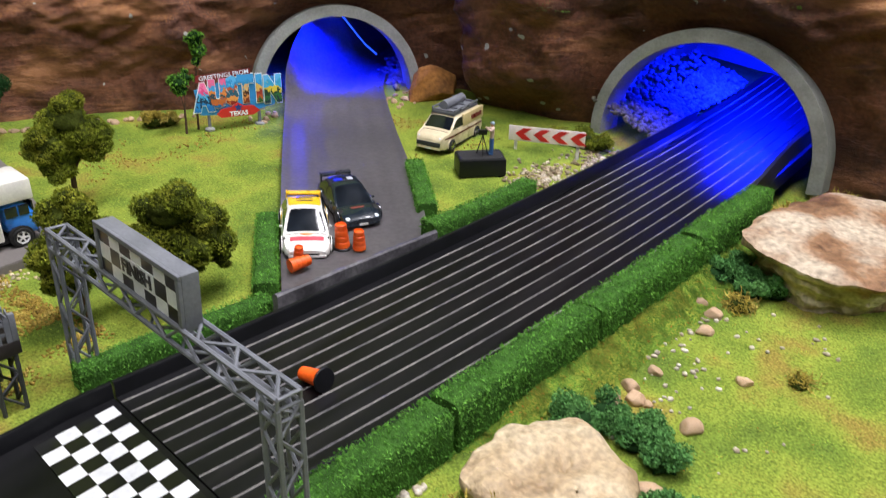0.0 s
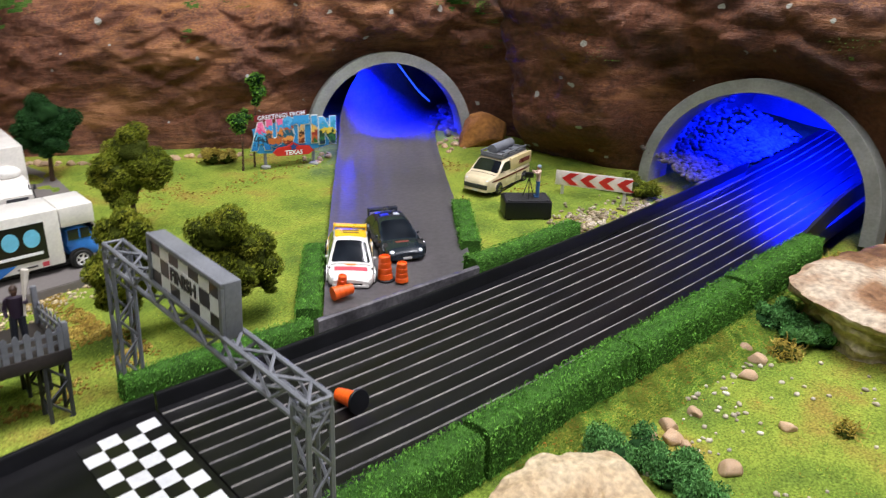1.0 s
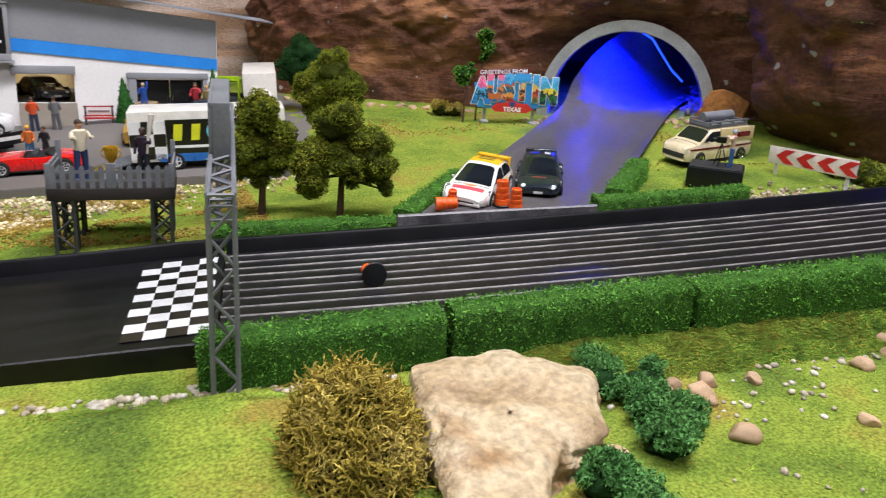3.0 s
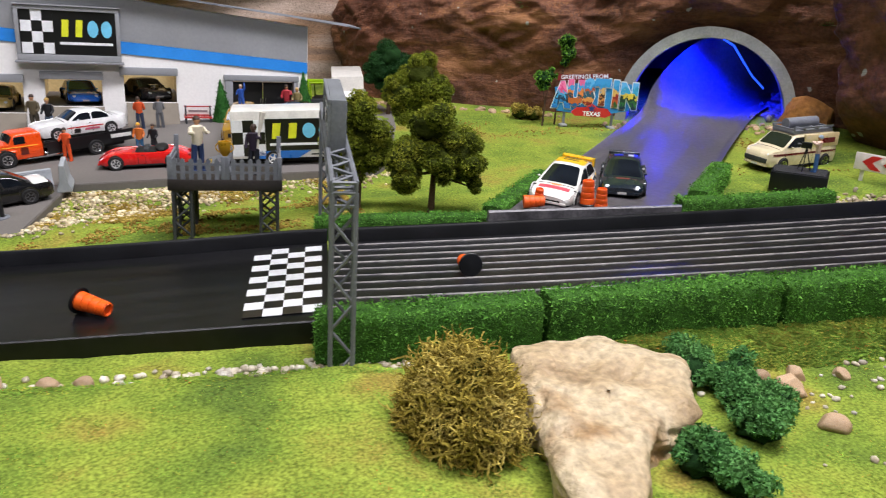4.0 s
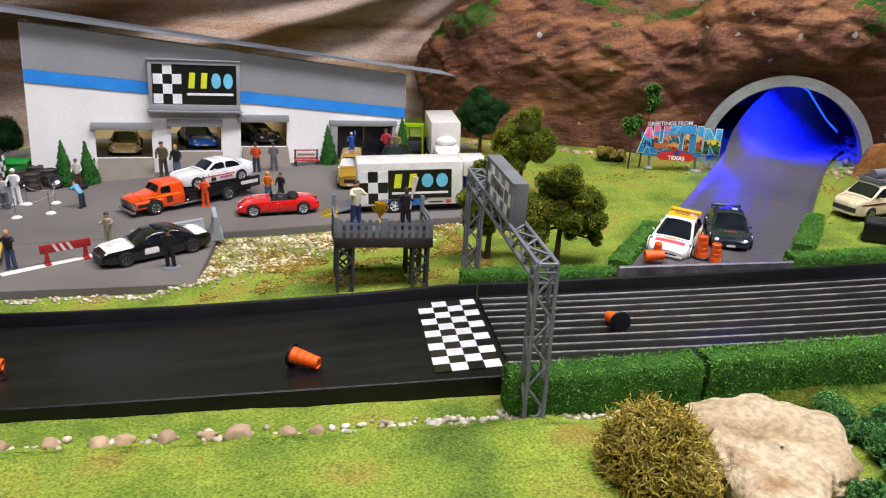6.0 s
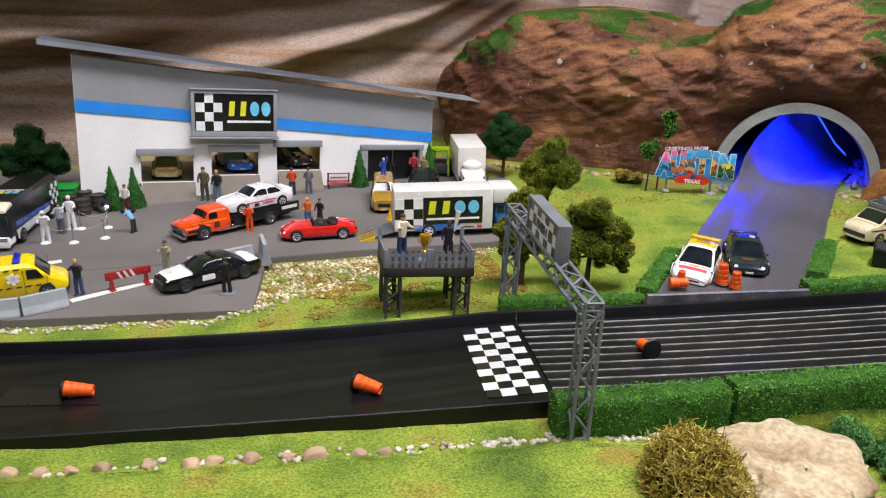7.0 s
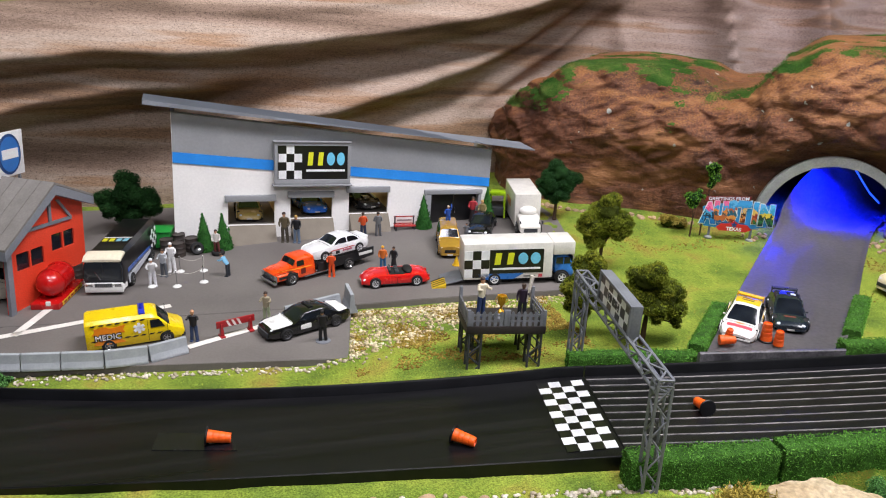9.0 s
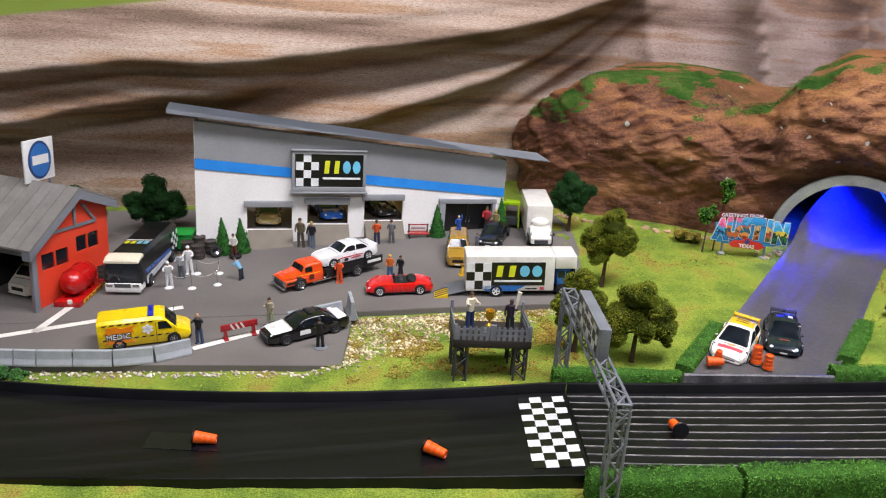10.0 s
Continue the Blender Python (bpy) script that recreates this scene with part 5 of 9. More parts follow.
def tow_truck():
    root = thing("tow_truck", on_slope(-0.016, 0.566, 209), "orange diecast flatbed truck with chrome bumper", "toy truck", "diecast vehicles")
    org = colour("#e04a10")
    sk = Shell(0.0445, 0.0282, 0.0245, [(-0.52, 0.96), (-0.5, 0.97), (-0.46, 1.0), (-0.12, 1.0), (-0.06, 0.96), (0.03, 0.70), (0.10, 0.67), (0.36, 0.64), (0.46, 0.58), (0.5, 0.50), (0.52, 0.5)], 0.645,
               [(-0.5, 0.96), (-0.1, 0.96), (0.06, 0.90), (0.16, 0.74), (0.46, 0.72), (0.5, 0.66)], 0.0045, 0.80)
    cab = sk.mesh(60)
    for s in (1, -1):
        add(cab, tube((0.0050, s * 0.010, 0.0064), (0.0050, s * 0.0143, 0.0064), 0.0072, sides=24), None, 1)
    at = Matrix.Translation((0.0292, 0, 0))
    put(part("cab_body", cab, [org, M_DARK], root, smooth=50), at)
    for s in (1, -1):
        fender = box(0.0255, 0.0508, s * 0.0118 - 0.0026, s * 0.0118 + 0.0026, 0.0062, 0.0130, 0.0020, seg=4)
        add(fender, tube((0.034, s * 0.0115, 0.0064), (0.034, s * 0.0146, 0.0064), 0.0070, sides=24), None, 1)
        part("front_fender", fender, [org, M_DARK], root, "orange front fender", smooth=50)
        part("bed_panel", upright([(-0.0655, 0.0085), (-0.042, 0.0072), (-0.025, 0.0072), (0.0045, 0.0062), (0.0045, 0.0158), (-0.0655, 0.0178)], s * 0.0149 - 0.0007, s * 0.0149 + 0.0007, 0.0002), M_BLACK, root, "black bed side panel")
        part("panel_bar", box(-0.0630, -0.0460, s * 0.0159 - 0.0002, s * 0.0159 + 0.0002, 0.0118, 0.0148), colour("#d8d8d4"), root, "white lettering bar")
        part("step", box(0.0060, 0.0200, s * 0.0128 - 0.0016, s * 0.0128 + 0.0016, 0.0045, 0.0058, 0.0003), M_CHROME, root, "chrome step")
    for k in range(5):
        part("grille_bar", box(0.0512, 0.0520, -0.0098, 0.0098, 0.0073 + k * 0.0012, 0.0076 + k * 0.0012), M_DGREY, root)
    put(part("windscreen", sk.top_patch(0.0012, -0.0020, 0.88, 0.84), M_GLASS, root, "dark windscreen"), at)
    for s in (1, -1):
        put(part("side_window", sk.side_patch(-0.0105, -0.0022, 0.0168, 0.0222, s), M_GLASS, root, "dark window"), at)
        part("headlight", ball((0.0505, s * 0.0085, 0.0105), 0.002, (0.6, 1, 1)), M_CHROME, root)
        put(part("door_badge", sk.side_patch(-0.0115, -0.0060, 0.0085, 0.0140, s), colour("#5c1a10"), root, "dark painted door badge"), at)
        put(part("door_stripe", sk.side_patch(-0.019, 0.018, 0.0145, 0.0151, s), colour("#e8a030"), root, "yellow pinstripe"), at)
        part("fuel_tank", tube((-0.012, s * 0.0125, 0.0062), (0.006, s * 0.0125, 0.0062), 0.0026, sides=12), M_CHROME, root, "chrome side tank")
    part("grille", box(0.0500, 0.0516, -0.0138, 0.0138, 0.0066, 0.0124, 0.0006), M_CHROME, root, "chrome grille")
    part("bumper", box(0.0505, 0.0535, -0.0135, 0.0135, 0.0035, 0.0066, 0.0008), M_CHROME, root, "chrome bumper")
    part("chassis", box(-0.06, 0.03, -0.008, 0.008, 0.004, 0.0085), M_DARK, root)
    part("flatbed", box(-0.0645, 0.0065, -0.0145, 0.0145, 0.0112, 0.0145, 0.0006), M_BLACK, root, "black flatbed")
    for s in (1, -1):
        part("side_rail", box(-0.0645, 0.0065, s * 0.0142 - 0.0008, s * 0.0142 + 0.0008, 0.0146, 0.0168, 0.0003), M_BLACK, root)
        wheel(root, 0.034, s * 0.0128, 0.0062, 0.0052)
        wheel(root, -0.033, s * 0.0140, 0.0062, 0.0052)
    m = on_slope(-0.016, 0.566, 209) @ Matrix.Translation((-0.027, 0, 0.0147)) @ pose(0, 0, 0, 0, 0, 0)
    r2, zt = car("rally_coupe", "white diecast rally coupe riding on the flatbed", m, 0.070, 0.0275, 0.0208, "#dedede", rim="#d8d8d8", belt=0.65, cabin=(-0.37, 0.18, -0.23, 0.04),
                 top=[(-0.52, 0.55), (-0.5, 0.60), (-0.48, 0.66), (-0.42, 0.68), (-0.36, 0.69), (-0.23, 0.97), (-0.17, 1.0), (-0.01, 1.0), (0.04, 0.97), (0.18, 0.67), (0.22, 0.65), (0.42, 0.60), (0.48, 0.54), (0.5, 0.44), (0.52, 0.4)])
    sk = SKINS[r2.name]
    part("spoiler", box(-0.0355, -0.0300, -0.0105, 0.0105, 0.0128, 0.0150, 0.0008), colour("#dedede"), r2)
    for s in (1, -1):
        part("side_stripe", sk.side_patch(-0.015, 0.014, 0.0086, 0.0096, s), colour("#b02a2a"), r2, "red side stripe")
        part("side_stripe", sk.side_patch(-0.012, 0.000, 0.0062, 0.0078, s), colour("#b8566a"), r2, "pink side stripe")
        part("door_roundel", sk.side_patch(0.0035, 0.0085, 0.0046, 0.0080, s), colour("#202020"), r2, "dark door roundel")


tow_truck()
r_, z_ = car("pickup_van", "gold diecast utility van with open roof hatch", on_slope(0.1375, 0.613, 259), 0.074, 0.025, 0.026, "#a07c2c", belt=0.60, nose=0.85, tail=0.8, cabin=(-0.47, 0.22, -0.45, 0.12), rim="#c8c8c8", category="toy van")
car("sports_coupe", "black diecast coupe parked beside the box truck", on_slope(0.191, 0.664, 245), 0.07, 0.028, 0.0195, "#101012")
GM = Matrix.Translation((0, 0.690, 0.0095)) @ pose(0, 0, 0, 0, 0, GY)
car("sports_coupe", "gold diecast coupe inside the garage bay", GM @ Matrix.Translation((-0.077, 0.046, 0.0115)) @ pose(0, 0, 0, 0, 0, -92), 0.068, 0.029, 0.020, "#c8ae68")
car("sports_coupe", "bright blue diecast coupe inside the garage bay", GM @ Matrix.Translation((-0.006, 0.046, 0.018)) @ pose(0, 0, 0, 0, 0, -80), 0.068, 0.029, 0.020, "#2a74e0")
r_, z_ = car("muscle_car", "dark grey diecast muscle car inside the garage bay", GM @ Matrix.Translation((0.056, 0.046, 0.0225)) @ pose(0, 0, 0, 0, 0, -70), 0.068, 0.029, 0.019, "#3a3a3e")
part("engine_scoop", box(0.010, 0.020, -0.004, 0.004, 0.0095, 0.0145, 0.0008), M_CHROME, r_, "chrome engine scoop")
ROADUP = 0.0087
r_, z_ = car("rally_car", "white and yellow diecast rally hatchback stopped among cones", on_slope(0.3320, 0.3470, 228, ROADUP - 0.0012) @ pose(0, 0, 0, -4, 1, 0), 0.067, 0.030, 0.0205, "#dcdad4", wing="#e0b41a", nose=0.66, tail=0.85, cabin=(-0.44, 0.25, -0.30, -0.02), rim="#e8e8e8", lean_in=0.70)
sk = SKINS[r_.name]
part("bonnet_bar", sk.top_patch(0.0215, 0.0255, 0.74, 0.74), colour("#c04a5a"), r_, "red bonnet marking")
part("bonnet_bar", sk.top_patch(0.0180, 0.0200, 0.34, 0.14), colour("#d87a28"), r_, "orange bonnet marking")
part("roof", sk.top_patch(-0.0285, -0.0055, 0.97, 0.97, 0.00022), colour("#e0b41a"), r_, "yellow roof")
for x_ in (-0.0190, -0.0150, -0.0110):
    part("roof_bar", sk.top_patch(x_ - 0.0009, x_ + 0.0009, 0.50, 0.50, 0.0004), colour("#6a5c30"), r_, "dark roof markings")
for s_ in (1, -1):
    part("rear_quarter", sk.side_patch(-0.032, -0.006, 0.0055, 0.0108, s_), colour("#dcb01c"), r_, "yellow rear quarter")
r_, z_ = car("rally_car", "dark blue-black diecast rally car behind the cones", on_slope(0.3805, 0.3535, 240, ROADUP - 0.001), 0.066, 0.029, 0.0192, "#16202a", wing="#16202a", nose=0.66, tail=0.85, lean_in=0.70, cabin=(-0.44, 0.25, -0.30, -0.02), rim="#3a3a3c")
part("roof_panel", SKINS[r_.name].top_patch(-0.0125, -0.0085, 0.30, 0.30, 0.0003, -0.004), colour("#1c2cc0"), r_, "blue roof sticker")
part("roof_panel", SKINS[r_.name].top_patch(-0.0125, -0.0085, 0.20, 0.20, 0.0003, 0.0045), colour("#c8ccd0"), r_, "pale roof sticker")
part("bonnet_bar", SKINS[r_.name].top_patch(0.0195, 0.0215, 0.38, 0.30), colour("#7a3a34"), r_, "dull red bonnet marking")


def news_van():
    root, zt = car("camper_van", "cream diecast van with dark stripe and roof rack", Matrix.Translation((0.5575, 0.396, ground_z(0.5575, 0.396))) @ lean() @ pose(0, 0, 0, 0, 0, 186), 0.0725, 0.0305, 0.0270, "#d4c6a6", belt=0.62, nose=0.75, tail=0.9, cabin=(-0.47, 0.315, -0.455, 0.165), category="toy van", lean_in=0.86,
                   top=[(-0.52, 0.86), (-0.5, 0.90), (-0.48, 0.97), (-0.44, 1.0), (0.12, 1.0), (0.165, 0.97), (0.315, 0.63), (0.34, 0.60), (0.45, 0.56), (0.485, 0.48), (0.5, 0.38), (0.52, 0.34)])
    for s in (1, -1):
        part("side_panel", box(-0.0345, 0.002, s * 0.0136 - 0.0012, s * 0.0136 + 0.0012, 0.0165, 0.0272, 0.0006), colour("#d6c292"), root)
        part("side_stripe", SKINS[root.name].side_patch(-0.0345, 0.0320, 0.0122, 0.0136, s, 0.0003), colour("#5a1c1c"), root, "dark red stripe")
        part("marking_bar", box(-0.030, -0.012, s * 0.0150 - 0.0002, s * 0.0150 + 0.0002, 0.0195, 0.0235), colour("#70202a"), root)
    part("roof_rack", box(-0.030, 0.012, -0.011, 0.011, 0.0276, 0.0300, 0.0003), M_GREYPL, root)
    bm = tube((-0.024, -0.002, 0.0338), (0.008, -0.002, 0.0338), 0.0042, sides=16)
    part("roof_drum", bm, M_GREYPL, root, "grey roof drum")
    for x in (-0.028, -0.014, 0.0, 0.011):
        part("rack_bar", box(x - 0.0007, x + 0.0007, -0.0112, 0.0112, 0.0300, 0.0316), M_GREYPL, root)
    for s in (1, -1):
        part("rack_rail", box(-0.030, 0.012, s * 0.011 - 0.0006, s * 0.011 + 0.0006, 0.0316, 0.0328), M_GREYPL, root)
    part("grille", box(0.0352, 0.0368, -0.0115, 0.0115, 0.0062, 0.0100, 0.0004), M_DGREY, root)


news_van()


def box_van(name, label, m, L, W, H, box_hex, cab_hex, category, cab=0.2):
    """A lorry with a tall body over its cab, nose towards +x. Returns its root."""
    root = thing(name, m, label, category, "diecast vehicles")
    part("cargo_box", box(-L / 2, L / 2 - L * cab, -W / 2, W / 2, 0.0062, H, 0.0012), colour(box_hex, 0.4), root)
    part("chassis", box(-L * 0.48, L * 0.45, -W * 0.36, W * 0.36, 0.0028, 0.0062), M_DARK, root)
    return root


def emblem_truck():
    turn = -6.5
    m = on_slope(0.1825, 0.5095, turn)
    L, W, H = 0.1125, 0.031, 0.0435
    root = box_van("race_transporter", "white box transporter with blue cab and checkered side panel", m, L, W, H, "#dcd9d2", "#2468b4", "toy truck", 0.205)
    part("over_cab", box(L / 2 - L * 0.203, L / 2 - 0.001, -W / 2, W / 2, 0.0300, H, 0.0014), colour("#dcd9d2", 0.4), root)
    bm = loft([(L / 2 - L * 0.2, 0.0050, 0.0298, W * 0.96), (L / 2 - 0.008, 0.0050, 0.0298, W * 0.96), (L / 2 - 0.002, 0.0050, 0.0230, W * 0.93), (L / 2, 0.0055, 0.0150, W * 0.9)])
    rounded(part("cab", bm, colour("#2f7cd8"), root, "blue cab"), 1)
    for s in (1, -1):
        for x0, x1 in ((L / 2 - 0.0195, L / 2 - 0.0125), (L / 2 - 0.0115, L / 2 - 0.0055)):
            part("window", box(x0, x1, s * W * 0.48 - 0.0003, s * W * 0.48 + 0.0003, 0.0205, 0.0275, 0.0002), M_GLASS, root)
        part("headlight", ball((L / 2 - 0.0004, s * 0.010, 0.0115), 0.0016, (0.6, 1.2, 1)), M_CHROME, root)
        for wx in (L * 0.385, -L * 0.225):
            arch = tube((wx, s * (W / 2 - 0.003), 0.0064), (wx, s * (W / 2 + 0.0002), 0.0064), 0.0075, sides=20)
            part("wheel_arch", arch, M_DARK, root)
            wheel(root, wx, s * (W / 2 - 0.0014), 0.0063, 0.0048, "#d8d8d4")
    part("windscreen", box(L / 2 - 0.0030, L / 2 - 0.0018, -W * 0.42, W * 0.42, 0.0195, 0.0275, 0.0003), M_GLASS, root)
    part("bumper", box(L / 2 - 0.002, L / 2 + 0.0012, -W * 0.46, W * 0.46, 0.0045, 0.0085, 0.0006), M_GREYPL, root)
    side = Matrix.Translation((0, -W / 2 - 0.0001, 0))
    checks(root, side, -L / 2 + 0.0005, 0.0085, 0.0083, 0.0093, 3, 3, 1)
    put(part("sign_panel", box(-0.0305, 0.0235, -0.0004, 0, 0.0125, 0.0372), M_BLACK, root, "black emblem panel"), side)
    mark_blocks(root, side @ Matrix.Translation((-0.0035, -0.0004, 0.0245)), 0.050, 0.024, 1)
    put(part("skirt_panel", upright([(-L / 2 + 0.021, 0.0062), (-0.006, 0.0062), (0.004, 0.0122), (-L / 2 + 0.012, 0.0122)], -0.0004, 0), colour("#2468b4"), root, "blue skirt panel", smooth=0), side)
    put(part("marking_bar", box(0.004, 0.016, -0.0003, 0, 0.0084, 0.0094), M_BLACK, root), side)
    put(part("marking_bar", box(0.019, 0.023, -0.0003, 0, 0.0075, 0.0105), colour("#c04050"), root), side)
    # lowered tail ramp
    z0 = 0.0065
    rp = bmesh.new()
    pts = [(-L / 2 - 0.0004, z0), (-L / 2 - 0.0004, z0 - 0.0012), (-L / 2 - 0.021, 0.0003), (-L / 2 - 0.021, 0.0012)]
    a = [rp.verts.new((x, -W * 0.45, z)) for x, z in pts]
    b = [rp.verts.new((x, W * 0.45, z)) for x, z in pts]
    for k in range(4):
        rp.faces.new((a[k], a[(k + 1) % 4], b[(k + 1) % 4], b[k]))
    rp.faces.new(a), rp.faces.new(b)
    part("tail_ramp", rp, M_GREYPL, root, "lowered grey tail ramp", smooth=0)
    # striped wedge
    w = thing("wheel_ramp", on_slope(0.1015, 0.5085, -8), "yellow and black striped wedge ramp", "ramp")
    wd = upright([(-0.007, 0), (0.007, 0), (-0.0068, 0.004)], -0.009, 0.009)
    wd.transform(Matrix.Rotation(math.pi, 4, "Z"))
    part("wedge", wd, colour("#d8b41c", 0.5), w, smooth=0)
    for k in range(4):
        y = -0.0075 + k * 0.0048
        st = bmesh.new()
        f = [st.verts.new(p) for p in ((-0.0068, y, 0.0004), (0.0066, y + 0.002, 0.0042), (0.0066, y + 0.0042, 0.0042), (-0.0068, y + 0.0022, 0.0004))]
        st.faces.new(f)
        bmesh.ops.solidify(st, geom=st.faces[:], thickness=0.0004)
        part("stripe", st, M_BLACK, w, smooth=0)


emblem_truck()


def white_box_truck():
    L, W, H = 0.098, 0.031, 0.0455
    m = on_slope(0.2475, 0.676, 261)
    root = box_van("box_truck", "plain white diecast box truck facing the lawn", m, L, W, H, "#dcd8d0", "#e0e0dc", "toy truck", 0.24)
    part("cab", loft([(L * 0.26, 0.005, 0.0225, W * 0.86), (L * 0.40, 0.005, 0.0215, W * 0.84), (L * 0.46, 0.005, 0.0135, W * 0.82), (L * 0.5, 0.0055, 0.012, W * 0.78)]), colour("#dcd8d0", 0.4), root, "white cab")
    sp = bmesh.new()
    add(sp, lump((L * 0.27, 0, 0.0255), 0.008, (0.9, 1.35, 0.7), 2, 0.05))
    part("wind_deflector", sp, colour("#e4e2dc", 0.4), root, "rounded white wind deflector")
    ws = loft([(L * 0.402, 0.0142, 0.0208, W * 0.78), (L * 0.448, 0.0136, 0.0150, W * 0.78)])
    part("windscreen", ws, M_GLASS, root)
    part("grille", box(L * 0.495, L * 0.505, -W * 0.26, W * 0.26, 0.006, 0.0105), M_DGREY, root)
    for s in (1, -1):
        part("mirror", box(L * 0.41, L * 0.42, s * W * 0.5 - 0.001, s * W * 0.5 + 0.001, 0.013, 0.017, 0.0003), M_DGREY, root)
        put(part("side_marking", box(-0.03, -0.005, s * (W / 2 + 0.0001) - 0.0002, s * (W / 2 + 0.0001) + 0.0002, 0.022, 0.031), colour("#c87c3c"), root, "orange side marking"), Matrix())
        for wx in (L * 0.36, -L * 0.3):
            wheel(root, wx, s * (W / 2 - 0.003), 0.0062, 0.005)


white_box_truck()


def coach():
    L, W, H = 0.118, 0.0365, 0.0385
    root = thing("coach", on_slope(-0.2025, 0.606, 261), "black and white diecast coach with checkered tail", "toy bus", "diecast vehicles")
    part("body", loft([(-L / 2, 0.004, H * 0.97, W * 0.95), (-L * 0.47, 0.004, H, W), (L * 0.42, 0.004, H, W), (L * 0.465, 0.004, H * 0.93, W), (L * 0.495, 0.004, H * 0.45, W * 0.98), (L * 0.5, 0.0045, H * 0.40, W * 0.94)]), M_BLACK, root, "glossy black body")
    part("front_lower", loft([(L * 0.43, 0.0035, H * 0.34, W * 1.012), (L * 0.507, 0.0035, H * 0.34, W * 1.0), (L * 0.522, 0.004, H * 0.31, W * 0.95)]), colour("#dcdcd8"), root, "white lower front")
    part("bumper", box(L * 0.50, L * 0.525, -W * 0.48, W * 0.48, 0.0032, 0.0085, 0.001), colour("#dcdcd8"), root)
    part("windscreen", loft([(L * 0.455, H * 0.34, H * 0.88, W * 0.96), (L * 0.497, H * 0.335, H * 0.84, W * 0.96), (L * 0.512, H * 0.33, H * 0.42, W * 0.95)]), M_GLASS, root, "large black windscreen")
    part("windscreen_bar", box(L * 0.500, L * 0.5065, -0.0003, 0.0003, H * 0.40, H * 0.80), M_DARK, root)
    part("wiper", tube((L * 0.515, -0.002, H * 0.40), (L * 0.5055, -0.007, H * 0.60), 0.00025, sides=5), M_CHROME, root)
    part("visor", loft([(L * 0.38, H * 0.90, H * 1.015, W * 0.97), (L * 0.455, H * 0.88, H * 1.0, W * 0.97), (L * 0.498, H * 0.85, H * 0.91, W * 0.95)]), colour("#d8d0b8"), root, "cream roof visor")
    part("grille", box(L * 0.516, L * 0.526, -W * 0.22, W * 0.22, 0.0086, 0.0122, 0.0003), M_DGREY, root, "dark barred grille")
    for k in range(9):
        part("grille_bar", box(L * 0.5255, L * 0.5275, -W * 0.20 + k * W * 0.05 - 0.0003, -W * 0.20 + k * W * 0.05 + 0.0003, 0.0088, 0.0120), M_CHROME, root)
    for s in (1, -1):
        part("headlight", box(L * 0.514, L * 0.5255, s * W * 0.36 - 0.0032, s * W * 0.36 + 0.0032, 0.0090, 0.0116, 0.0004), M_CHROME, root)
        for wx in (L * 0.30, -L * 0.28):
            part("wheel_arch", tube((wx, s * (W / 2 - 0.004), 0.0066), (wx, s * (W / 2 + 0.0003), 0.0066), 0.0076, sides=20), M_DARK, root)
            wheel(root, wx, s * (W / 2 - 0.0010), 0.0065, 0.0046)
        part("side_stripe", upright([(-0.03, 0.010), (0.045, 0.006), (0.045, 0.014), (-0.03, 0.0135)], s * (W / 2 + 0.0002) - 0.0002, s * (W / 2 + 0.0002) + 0.0002), colour("#c4c8d0"), root, "silver swoosh", smooth=0)
        part("side_stripe", upright([(-0.03, 0.015), (0.045, 0.017), (0.045, 0.021), (-0.03, 0.017)], s * (W / 2 + 0.0002) - 0.0002, s * (W / 2 + 0.0002) + 0.0002), colour("#3c62b0"), root, "blue swoosh", smooth=0)
        checks(root, Matrix.Translation((0, s * (W / 2 + 0.0002), 0)) @ (Matrix() if s < 0 else Matrix.Rotation(0, 4, "Z")), -0.055, 0.012, 0.0052, 0.0048, 4, 4, 0, -0.0002)
    for k, c in enumerate(("#c8c428", "#c8c428", "#7ab0c0", "#7ab0c0")):
        part("roof_emblem", box(0.018 - 0.009, 0.018 - 0.001, -0.0125 + k * 0.0065, -0.0080 + k * 0.0065, H, H + 0.0004), colour(c, 0.5), root, smooth=0)
    part("roof_emblem", box(0.005, 0.0065, -0.013, 0.013, H, H + 0.0004), colour("#d8d8d4", 0.5), root, smooth=0)


coach()


